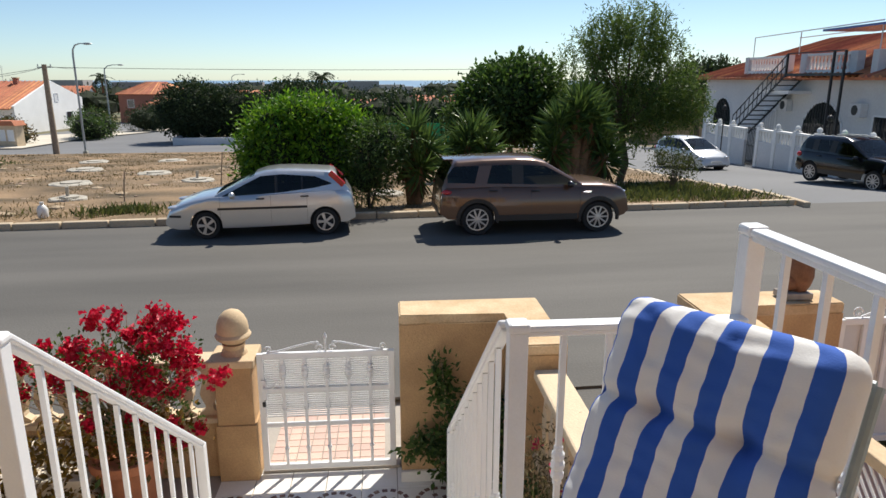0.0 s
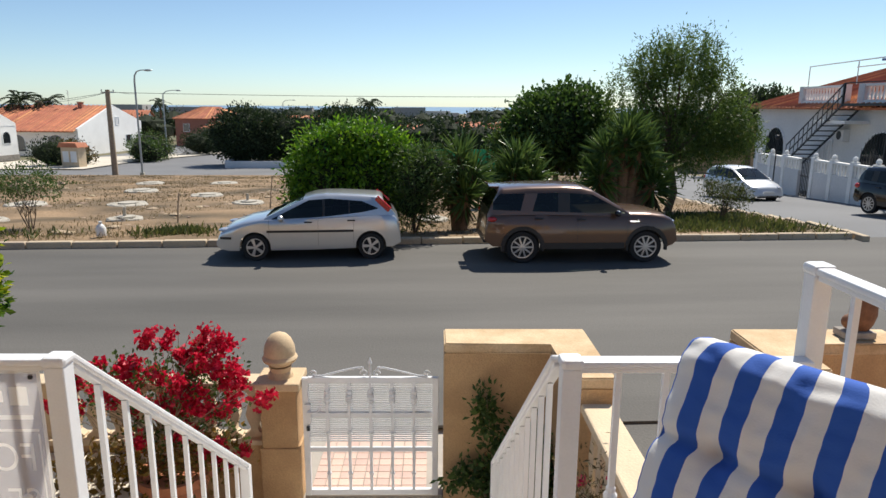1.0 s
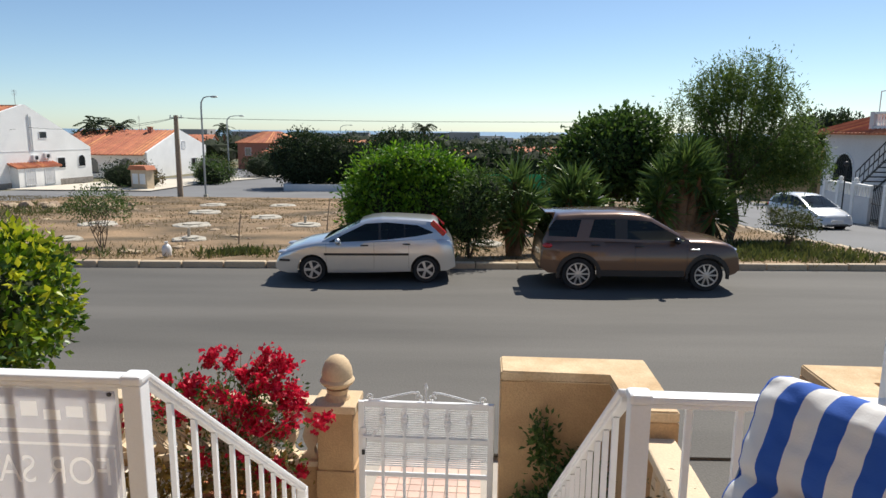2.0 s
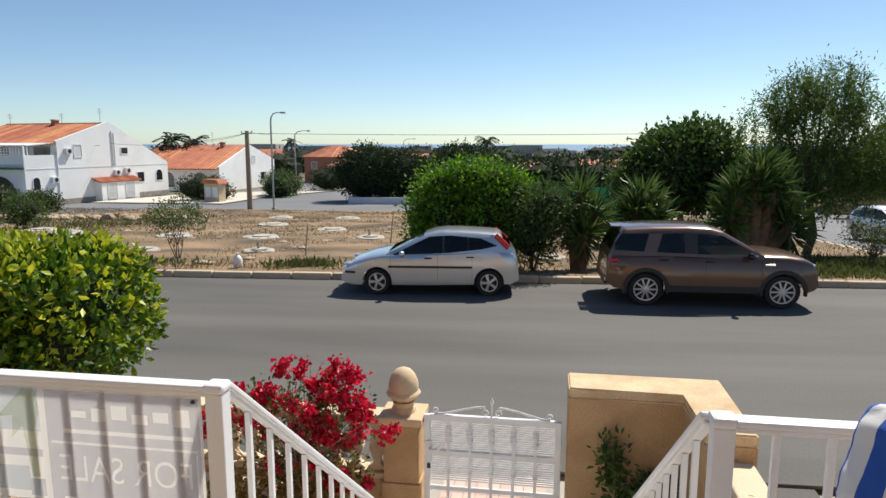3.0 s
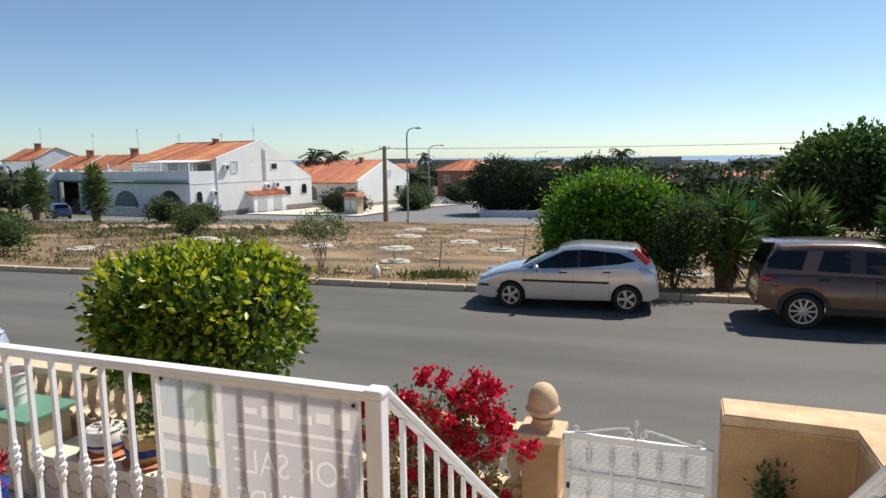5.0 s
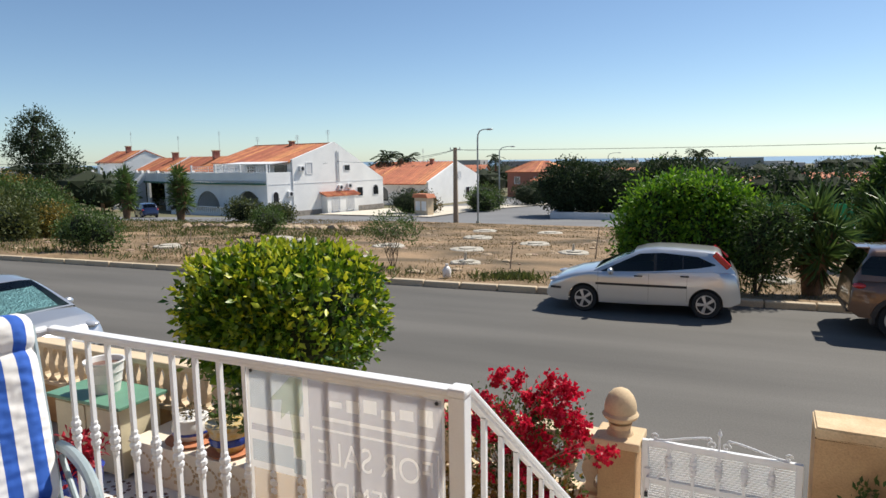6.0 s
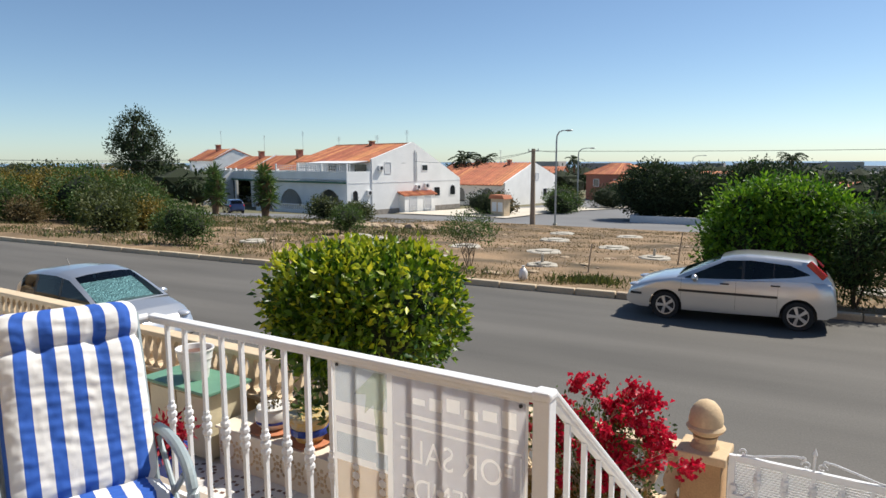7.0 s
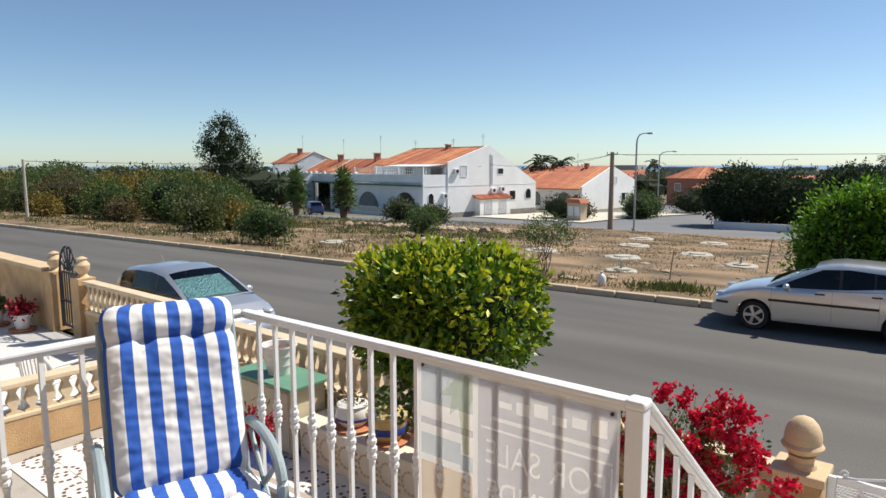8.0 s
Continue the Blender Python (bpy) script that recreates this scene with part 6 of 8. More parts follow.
# ---- sign on the railing ----
def translucent(name, col, t=0.5, clear=0.12):
    m = material(name, col, 0.4, var=0.05, scale=3, fine=40, bump=0.03)
    nd, ln = m.node_tree.nodes, m.node_tree.links
    p = nd["Principled BSDF"]
    tr, ms = nd.new("ShaderNodeBsdfTranslucent"), nd.new("ShaderNodeMixShader")
    tr.inputs[0].default_value = (*col, 1)
    ms.inputs[0].default_value = t
    ln.new(p.outputs[0], ms.inputs[1])
    ln.new(tr.outputs[0], ms.inputs[2])
    cl, mc = nd.new("ShaderNodeBsdfTransparent"), nd.new("ShaderNodeMixShader")
    mc.inputs[0].default_value = clear
    ln.new(ms.outputs[0], mc.inputs[1])
    ln.new(cl.outputs[0], mc.inputs[2])
    ln.new(mc.outputs[0], nd["Material Output"].inputs[0])
    return m


M_SHEET = translucent("banner_sheet", (0.94, 0.92, 0.89), 0.60, 0.05)
M_PRINT = translucent("banner_blue_print", (0.62, 0.62, 0.72), 0.6, 0.72)
M_PRINTG = translucent("banner_green_print", (0.76, 0.84, 0.55), 0.6, 0.72)
M_PRINTY = translucent("banner_sand_print", (0.93, 0.74, 0.50), 0.6, 0.68)
M_PRINTB = translucent("banner_sky_print", (0.60, 0.73, 0.84), 0.6, 0.72)
sg = hset(thing("sale_banner", "white vinyl for-sale banner seen from behind", "banner"))
SV, SU0, SU1, SZ0, SZ1 = 2.2845, -1.85, -0.86, 1.50, 2.36
bm = B()
box(bm, SU0, SU1, SV, SV + 0.004, SZ0, SZ1)
part("sheet", bm, M_SHEET, sg)
y = SV - 0.002


def banner_print(name, mat, u0, u1, z0, z1, d=0.0012):
    b = B()
    box(b, u0, u1, y - 0.001, y + d, z0, z1)
    return part(name, b, mat, sg)


banner_print("print_sky", M_PRINTB, -1.83, -1.535, 2.17, 2.345)
banner_print("print_horizon", M_PRINT, -1.83, -1.535, 2.065, 2.095)
banner_print("print_pool", M_PRINTB, -1.83, -1.60, 1.92, 2.02)
banner_print("print_pool", M_PRINTB, -1.60, -1.535, 1.90, 1.97)
banner_print("print_sand", M_PRINTY, -1.83, -1.535, 1.53, 1.885)
bm = B()
poly = [(-1.585, 1.98), (-1.555, 1.98), (-1.56, 2.18), (-1.535, 2.24), (-1.54, 2.335), (-1.60, 2.34), (-1.66, 2.28), (-1.72, 2.22), (-1.65, 2.23), (-1.66, 2.14), (-1.61, 2.19)]
prism(bm, poly, y - 0.0016, y + 0.0006)
part("print_palm", bm, M_PRINTG, sg)
from mathutils.geometry import interpolate_bezier


def word_loops(text, x0, x1, y0, y1):
    """Outlines of a word, fitted to a box."""
    cu = bpy.data.curves.new("lettering", "FONT")
    cu.body = text
    tmp = bpy.data.objects.new("lettering", cu)
    scene.collection.objects.link(tmp)
    bpy.context.view_layer.update()
    dg = bpy.context.evaluated_depsgraph_get()
    out = []
    for s_ in tmp.evaluated_get(dg).to_curve(dg).splines:
        pts, ring = list(s_.bezier_points), []
        for p_, q_ in zip(pts, pts[1:] + pts[:1]):
            ring += interpolate_bezier(p_.co, p_.handle_right, q_.handle_left, q_.co, 5)[:-1]
        out.append([(c_.x, c_.y) for c_ in ring])
    bpy.data.objects.remove(tmp)
    ax, bx = min(p[0] for r in out for p in r), max(p[0] for r in out for p in r)
    ay, by = min(p[1] for r in out for p in r), max(p[1] for r in out for p in r)
    return [[(x0 + (x1 - x0) * (p[0] - ax) / (bx - ax), y0 + (y1 - y0) * (p[1] - ay) / (by - ay)) for p in r] for r in out]


# the printed field leaves the words and rules bare
loops = word_loops("FOR SALE", -0.277, 0.278, 0.025, 0.135) + word_loops("SE VENDE", -0.277, 0.270, -0.150, -0.040)
outline = bpy.data.curves.new("lettering", "CURVE")
rects = [(-0.317, 0.318, -0.43, 0.392), (-0.305, 0.305, 0.176, 0.188), (-0.305, -0.297, -0.18, 0.170), (-0.29, 0.25, 0.222, 0.240)]
rects += [(-0.28 + 0.085 * k, -0.215 + 0.085 * k, 0.275 + 0.012 * (k % 2), 0.345 - 0.015 * (k % 3)) for k in range(6)]
rects += [(-0.22 + 0.11 * k, -0.14 + 0.11 * k, -0.32, -0.22) for k in range(4)]
loops += [[(x0, y0), (x1, y0), (x1, y1), (x0, y1)] for x0, x1, y0, y1 in rects]
for ring in loops:
    sp_ = outline.splines.new("POLY")
    sp_.points.add(len(ring) - 1)
    sp_.use_cyclic_u = True
    for q, (x_, y_) in zip(sp_.points, ring):
        q.co = (x_, y_, 0, 1)
outline.dimensions, outline.fill_mode, outline.extrude = "2D", "BOTH", 0.001
tmp = bpy.data.objects.new("lettering", outline)
scene.collection.objects.link(tmp)
bpy.context.view_layer.update()
me = bpy.data.meshes.new_from_object(tmp.evaluated_get(bpy.context.evaluated_depsgraph_get()))
bpy.data.objects.remove(tmp)
tx = mesh_part("lettering", me, M_PRINT, sg, "pale printed field with mirrored words FOR SALE and SE VENDE")
tx.matrix_basis = pose(-1.187, y, 1.95, 90, 0, 180)
for u, z in ((SU0 + 0.03, SZ1 - 0.02), (SU1 - 0.03, SZ1 - 0.03)):
    bm = B()
    tube(bm, [(u, SV - 0.006, z), (u, SV + 0.006, z)], 0.008, 8)
    part("eyelet", bm, M_DARKM, sg)


# ---- reclining chairs with striped cushions ----
def stripe_material():
    m = material("striped_canvas", (0.8, 0.8, 0.8), 0.85, var=0.05, scale=6, fine=180, bump=0.25, bdist=0.003)
    nd, ln = m.node_tree.nodes, m.node_tree.links
    p = nd["Principled BSDF"]
    uv = nd.new("ShaderNodeUVMap")
    uv.uv_map = "uv"
    sep, frac, cmp_, mix = nd.new("ShaderNodeSeparateXYZ"), nd.new("ShaderNodeMath"), nd.new("ShaderNodeMath"), nd.new("ShaderNodeMix")
    mix.data_type = "RGBA"
    frac.operation, cmp_.operation = "FRACT", "LESS_THAN"
    cmp_.inputs[1].default_value = 0.5
    mul = nd.new("ShaderNodeMath")
    mul.operation = "MULTIPLY_ADD"
    mul.inputs[1].default_value, mul.inputs[2].default_value = 5.5, 0.86
    ln.new(uv.outputs[0], sep.inputs[0])
    ln.new(sep.outputs[0], mul.inputs[0])
    ln.new(mul.outputs[0], frac.inputs[0])
    ln.new(frac.outputs[0], cmp_.inputs[0])
    ln.new(cmp_.outputs[0], mix.inputs["Factor"])
    mix.inputs["A"].default_value, mix.inputs["B"].default_value = (0.025, 0.11, 0.48, 1), (0.80, 0.79, 0.77, 1)
    old = p.inputs["Base Color"].links[0].from_socket
    mm = nd.new("ShaderNodeMix")
    mm.data_type, mm.blend_type = "RGBA", "MULTIPLY"
    mm.inputs["Factor"].default_value = 0.5
    ln.new(mix.outputs["Result"], mm.inputs["A"])
    ln.new(old, mm.inputs["B"])
    ln.new(mm.outputs["Result"], p.inputs["Base Color"])
    return m


M_STRIPE = stripe_material()


def cushion(name, parent, length, width, folds, thick, swell=0.018):
    """A padded mat: x across, y along, puffed between stitched seams, with tufts drawn in on them."""
    nx, ny = 60, 90
    me = bpy.data.meshes.new(name)
    v, uvs, f = [], [], []
    rnd = [RNG.uniform(-1, 1) for _ in range(40)]

    def top(s, t):
        e = min(1.0, min(s, 1 - s) * 9) ** 0.5 * min(1.0, min(t, 1 - t) * length / width * 9) ** 0.5
        z = thick * (0.35 + 0.65 * e)
        for fo in folds:
            d = abs(t - fo) * length
            dip = math.exp(-(d / 0.02) ** 2)
            z -= dip * thick * 0.34
            z += thick * 0.05 * math.exp(-((d - 0.09) / 0.06) ** 2)
            for tu in (0.3, 0.68):
                z -= math.exp(-((s - tu) * width / 0.035) ** 2 - (d / 0.04) ** 2) * thick * 0.42
                z += math.exp(-((s - tu) * width / 0.05) ** 2) * math.sin(min(math.pi, d / 0.09 * math.pi)) * -0.006
        z += swell * 0.35 * noise.noise((s * 3.5, t * 7, length)) + 0.008 * noise.noise((s * 7, t * 26, 2.0 + length)) + 0.004 * noise.noise((s * 22, t * 30, 5.0 + length))
        return z
    for j in range(ny + 1):
        for i in range(nx + 1):
            s, t = i / nx, j / ny
            wob = 1 + 0.012 * noise.noise((t * 6, 3.1, length)) - 0.025 * sum(math.exp(-((t - fo) * length / 0.03) ** 2) for fo in folds)
            cd = max(0.0, 0.07 - min(t, 1 - t) * length)
            wob -= 2 * (0.07 - math.sqrt(max(0.0, 0.07 ** 2 - cd ** 2))) / width * 0.8
            v.append(((s - 0.5) * width * wob, t * length, top(s, t)))
            uvs.append((s, t))
    n0 = len(v)
    for j in range(ny + 1):
        for i in range(nx + 1):
            s, t = i / nx, j / ny
            x, y_, z = v[j * (nx + 1) + i]
            e = min(1.0, min(s, 1 - s) * 9) ** 0.5 * min(1.0, min(t, 1 - t) * 14) ** 0.5
            v.append((x, y_, -thick * 0.55 * e + thick * 0.2))
            uvs.append((s, t))
    w = nx + 1
    for j in range(ny):
        for i in range(nx):
            a = j * w + i
            f.append((a, a + 1, a + w + 1, a + w))
            f.append((n0 + a + w, n0 + a + w + 1, n0 + a + 1, n0 + a))
    edge = [i for i in range(w)] + [j * w + nx for j in range(1, ny + 1)] + [ny * w + i for i in range(nx - 1, -1, -1)] + [j * w for j in range(ny - 1, 0, -1)]
    for a, b in zip(edge, edge[1:] + edge[:1]):
        f.append((b, a, n0 + a, n0 + b))
    me.from_pydata(v, [], f)
    lay = me.uv_layers.new(name="uv")
    for lp in me.loops:
        lay.data[lp.index].uv = uvs[lp.vertex_index]
    me.update()
    me.materials.append(M_STRIPE)
    me.shade_smooth()
    ob = new(name, me)
    ob.parent = parent
    return ob


def recliner(loc, rz, label, back_deg=72, back_len=0.83, seam=0.755, W=0.62):
    """A folding recliner: y of its frame points the way that a sitter faces."""
    c = thing("recliner_chair", label, "chair", loc, rz, group="reclining chairs")
    hinge = Vector((0, 0, 0.365))
    a = radians(back_deg)
    up = Vector((0, -math.cos(a), math.sin(a)))
    b = cushion("back_cushion", c, back_len, W, (seam,), 0.085)
    X = Vector((-1, 0, 0))
    n = X.cross(up)
    m = Matrix((X, up, n)).transposed().to_4x4()
    m.translation = hinge + Vector((0, 0.0, 0.02))
    b.matrix_basis = m
    s = cushion("seat_cushion", c, 0.62, W, (0.5,), 0.075)
    d = Vector((0, 1, 0.06)).normalized()
    X2 = Vector((1, 0, 0))
    m2 = Matrix((X2, d, X2.cross(d))).transposed().to_4x4()
    m2.translation = hinge + Vector((0, 0.02, 0.0))
    s.matrix_basis = m2
    for sx in (-1, 1):
        x = sx * (W / 2 + 0.02)
        bm = B()
        tube(bm, [hinge + Vector((x * 0.96, -0.02, -0.06)), hinge + Vector((x * 0.96, -0.02, 0)) + up * (back_len - 0.05)], 0.014, 8)
        part("back_tube", bm, M_CHAIR, c)
        bm = B()
        tube(bm, [(x, 0.58, 0.375), (x, 0.0, 0.33)], 0.014, 8)
        part("seat_tube", bm, M_CHAIR, c)
        bm = B()
        tube(bm, [(x * 1.04, -0.42, 0.015), (x * 1.04, 0.20, 0.40), (x * 1.06, 0.34, 0.53)], 0.014, 8)
        part("rear_leg", bm, M_CHAIR, c)
        bm = B()
        tube(bm, [(x * 1.08, 0.52, 0.015), (x * 1.08, 0.10, 0.38), (x * 1.06, -0.10, 0.56)], 0.014, 8)
        part("front_leg", bm, M_CHAIR, c)
        bm = B()
        pts = [(x * 1.10, -0.16, 0.585), (x * 1.10, 0.0, 0.615), (x * 1.10, 0.22, 0.615), (x * 1.10, 0.36, 0.575), (x * 1.10, 0.42, 0.49), (x * 1.10, 0.42, 0.40)]
        rings = [Vector(p).lerp(Vector(q), k / 4) for p, q in zip(pts, pts[1:]) for k in range(4)] + [Vector(pts[-1])]
        for _ in range(4):
            rings = [rings[0]] + [(p + q * 2 + r) / 4 for p, q, r in zip(rings, rings[1:], rings[2:])] + [rings[-1]]
        tube(bm, rings, 0.027, 10)
        part("armrest", bm, M_CHAIR, c, "grey plastic armrest")
    for y0, z0 in ((-0.42, 0.02), (0.52, 0.02)):
        bm = B()
        tube(bm, [(-W / 2 - 0.02, y0, z0), (W / 2 + 0.02, y0, z0)], 0.013, 8)
        part("cross_tube", bm, M_CHAIR, c)
    bm = B()
    tube(bm, [hinge + Vector((-W / 2, -0.02, 0)) + up * (back_len - 0.05), hinge + Vector((W / 2, -0.02, 0)) + up * (back_len - 0.05)], 0.013, 8)
    part("cross_tube", bm, M_CHAIR, c)
    return c


recliner((-2.73, 1.75, TZ), -112.9, "folding recliner with blue and white striped cushion in sun", 71, 0.90, 0.80)
recliner((1.155, 1.395, TZ), 124.6, "folding recliner with blue and white striped cushion in shade", 63, 1.0, 0.70, 0.65)


# ---- buildings ----
def frame_of(p0, p1):
    """A frame with x from p0 to p1 along a facade and y into the house."""
    d = Vector((p1[0] - p0[0], p1[1] - p0[1], 0))
    return d.length, Matrix.Translation((p0[0], p0[1], 0)) @ Matrix.Rotation(math.atan2(d.y, d.x), 4, "Z")


def house_empty(name, label, m):
    h = new(name)
    h.matrix_basis = m
    return tagged(h, label, "house")


def arch_poly(w, h, n=8):
    r = w / 2
    return [(-r, 0), (r, 0)] + [(r * math.cos(math.pi * k / n), h - r + r * math.sin(math.pi * k / n)) for k in range(n + 1)]


def opening(house, x, z, w, h, y, arched=False, bars=False, mat=None, sign=1, label=""):
    """A window set into a facade lying in the plane y: reveal frame, dark pane, sill."""
    win = new("window")
    win.parent = house
    win.matrix_basis = pose(x, y, z)
    poly = arch_poly(w, h) if arched else [(-w / 2, 0), (w / 2, 0), (w / 2, h), (-w / 2, h)]
    bm = B()
    prism(bm, poly, -0.012 * sign, 0.03 * sign)
    part("pane", bm, mat or M_WINDOW, win)
    bm = B()
    pts = poly + [poly[0]]
    for a, b in zip(pts, pts[1:]):
        beam(bm, (a[0], -0.02 * sign, a[1]), (b[0], -0.02 * sign, b[1]), 0.07, 0.07)
    part("window_frame", bm, M_WHITE, win)
    if bars:
        k = max(2, int(w / 0.22))
        for i in range(1, k):
            xx = -w / 2 + w * i / k
            bm = B()
            beam(bm, (xx, -0.05 * sign, 0), (xx, -0.05 * sign, h * 0.95 if not arched else h - w / 2 + math.sqrt(max(0, w * w / 4 - xx * xx))), 0.025, 0.025)
            part("window_bar", bm, M_DARKM if mat is None else M_WHITE, win)
        bm = B()
        beam(bm, (-w / 2, -0.05 * sign, h * 0.4), (w / 2, -0.05 * sign, h * 0.4), 0.025, 0.025)
        part("cross_bar", bm, M_DARKM if mat is None else M_WHITE, win)
    return win


def tiled_roof(house, quad, name="roof", rows=0.42, thick=0.12):
    """A pitched roof over four corners (eave left, eave right, ridge right, ridge left) with rounded tile ribs running up it."""
    a, b, c, d = (Vector(p) for p in quad)
    bm = B()
    nrm = (b - a).cross(d - a).normalized()
    lo = [bm.verts.new(p - nrm * thick) for p in (a, b, c, d)]
    hi = [bm.verts.new(p) for p in (a, b, c, d)]
    for k in range(4):
        bm.faces.new((lo[k], lo[(k + 1) % 4], hi[(k + 1) % 4], hi[k]))
    bm.faces.new(lo[::-1])
    bm.faces.new(hi)
    r = part(name, bm, M_ROOF, house, "terracotta tiled roof")
    n = int((b - a).length / rows)
    bm = B()
    for k in range(n + 1):
        t = k / n
        p, q = a.lerp(b, t), d.lerp(c, t)
        if (p - q).length < 0.4:
            continue
        tube(bm, [p + nrm * 0.0, q + nrm * 0.0], 0.10, 6)
    part("tile_ribs", bm, M_ROOF, r)
    return r


def ac_unit(house, x, y, z, sign=1):
    bm = B()
    box(bm, x - 0.42, x + 0.42, min(y, y - 0.32 * sign), max(y, y - 0.32 * sign), z, z + 0.6, 0.02)
    a = part("air_conditioner", bm, M_WALLG, house, "grey air-conditioning unit")
    bm = B()
    tube(bm, [(x, y - 0.321 * sign, z + 0.3), (x, y - 0.335 * sign, z + 0.3)], 0.22, 16)
    part("fan_grille", bm, M_DARKM, a)


def antenna(house, x, y, z, h):
    bm = B()
    tube(bm, [(x, y, z), (x, y, z + h)], 0.025, 6)
    for k in range(5):
        beam(bm, (x - 0.35, y + 0.02, z + h - 0.1 - 0.12 * k), (x + 0.35, y + 0.02, z + h - 0.1 - 0.12 * k), 0.02, 0.02)
    part("aerial", bm, M_STEEL, house)


def chimney(house, x, y, z, h, w=0.7):
    bm = B()
    box(bm, x - w / 2, x + w / 2, y - w / 2, y + w / 2, z, z + h, 0.02)
    c = part("chimney", bm, M_REDWALL, house)
    bm = B()
    box(bm, x - w * 0.62, x + w * 0.62, y - w * 0.62, y + w * 0.62, z + h, z + h + 0.14, 0.02)
    part("chimney_cap", bm, M_CREAM, c)


def house_a():
    """Big white gabled house: x runs along the gable wall, which faces the lane, y into the house."""
    LEN, m = frame_of((-48.87, 61.73), (-44.5, 81.2))
    h = house_empty("house", "white two-storey house with tiled gable roof and arched porch", m)
    G0, D, U, PK = -3.3, 15.6, 3.9, 10.9
    bm = B()
    prism(bm, [(U, G0), (LEN, G0), (LEN, 0.68), (PK, 5.25), (U, 3.20)], 0.3, D)
    prism(bm, [(U, G0), (LEN, G0), (LEN, 0.92), (PK + 0.1, 5.62), (PK - 0.2, 5.62), (U, 3.50)], 0.0, 0.3)
    part("gable_wall", bm, M_WALLW, h)
    bm = B()
    box(bm, 0.0, U, 0.0, 0.3, G0, 2.03)
    box(bm, 0.0, 0.3, 0.3, D, 1.12, 2.0)
    box(bm, 0.3, U, 0.3, D, 0.75, 1.05)
    part("terrace_parapet", bm, M_WALLW, h)
    # porch front with two arches
    bm = B()
    for y0, y1 in ((0.3, 1.3), (5.8, 9.0), (14.0, D)):
        box(bm, 0.0, 0.3, y0, y1, G0, 0.75)
    for yc, w, zs in ((3.55, 4.5, -2.35), (11.5, 5.0, -2.75)):
        pts = [(w / 2 * math.cos(math.pi * k / 14), w / 2 * math.sin(math.pi * k / 14)) for k in range(15)]
        for (xa, za), (xb, zb) in zip(pts, pts[1:]):
            prism(bm, [(xa, za + zs), (xa, 0.75), (xb, 0.75), (xb, zb + zs)], 0.0, 0.3, Matrix.Translation((0.3, yc, 0)) @ Matrix.Rotation(math.pi / 2, 4, "Z"))
    part("arched_porch_front", bm, M_WALLW, h)
    bm = B()
    box(bm, -0.35, 0.0, 0.1, D, 0.62, 0.80, 0.02)
    part("awning_box", bm, M_AWN, h, "dark green rolled awning under the terrace edge")
    bm = B()
    box(bm, -0.08, 0.0, 0.0, D, 1.0, 1.12)
    part("terrace_band", bm, M_WALLG, h)
    bm = B()
    box(bm, U - 0.06, U, 0.3, D, G0, 0.75)
    part("porch_back_wall", bm, M_SHADEWALL, h)
    for y in (3.4, 11.4):
        win = opening(h, U - 0.07, G0 + 0.2, 1.6, 2.1, y)
        win.matrix_basis = pose(U - 0.07, y, G0 + 0.3, 0, 0, -90)
    # upper terrace: rails, posts, canopy and dark opening
    for y0, y1 in ((0.3, 3.6), (3.75, 7.4), (7.55, 11.2), (11.35, 14.8)):
        bm = B()
        for z in (2.08, 2.42, 2.76):
            beam(bm, (0.15, y0, z), (0.15, y1, z), 0.05, 0.05)
        for k in range(9):
            yy = y0 + (y1 - y0) * k / 8
            beam(bm, (0.15, yy, 2.0), (0.15, yy, 2.76), 0.03, 0.03)
        part("terrace_rail", bm, M_WHITE, h)
    for y in (0.15, 5.0, 9.9, 14.9):
        bm = B()
        box(bm, 0.06, 0.24, y - 0.09, y + 0.09, 2.0, 2.95)
        part("terrace_post", bm, M_WALLW, h)
    bm = B()
    prism(bm, [(0.9, 2.96), (U, 3.22), (U, 3.30), (0.9, 3.04)], 0.4, 9.5)
    part("terrace_canopy", bm, M_WALLG, h, "pale terrace canopy")
    for y in (0.6, 5.0, 9.3):
        bm = B()
        beam(bm, (0.95, y, 1.05), (0.95, y, 2.98), 0.08, 0.08)
        part("canopy_post", bm, M_WALLW, h)
    bm = B()
    box(bm, U - 0.08, U, 1.0, 3.2, 1.06, 2.85)
    part("terrace_door", bm, M_WINDOW, h)
    bm = B()
    box(bm, U - 0.08, U, 7.0, 8.6, 1.6, 2.8)
    part("terrace_window", bm, M_WINDOW, h)
    tiled_roof(h, [(LEN - 0.1, 0.3, 0.74), (LEN - 0.1, D, 0.74), (PK, D, 5.42), (PK, 0.3, 5.42)], rows=0.5)
    tiled_roof(h, [(U - 0.35, D, 3.20), (U - 0.35, 0.3, 3.20), (PK, 0.3, 5.48), (PK, D, 5.48)], rows=0.5)
    bm = B()
    beam(bm, (PK, 0.3, 5.52), (PK, D, 5.52), 0.32, 0.14, 0.04)
    part("ridge_tiles", bm, M_ROOF, h)
    # gable wall: plinth, windows, bands, pipes
    bm = B()
    box(bm, U, LEN, -0.08, 0.0, G0, G0 + 0.65)
    part("plinth", bm, M_STONEW, h, "grey rubble stone plinth")
    bm = B()
    box(bm, 0.2, LEN, -0.03, 0.0, 0.60, 0.66)
    part("cable_band", bm, M_WALLG, h)
    for x, z0, z1 in ((3.8, G0, 3.3), (11.2, 0.66, 4.6), (11.5, 0.66, 4.4)):
        bm = B()
        tube(bm, [(x, -0.06, z0), (x, -0.06, z1)], 0.05, 8)
        part("drain_pipe", bm, M_WALLG, h)
    opening(h, 1.2, -1.55, 0.85, 1.35, -0.002, True, True)
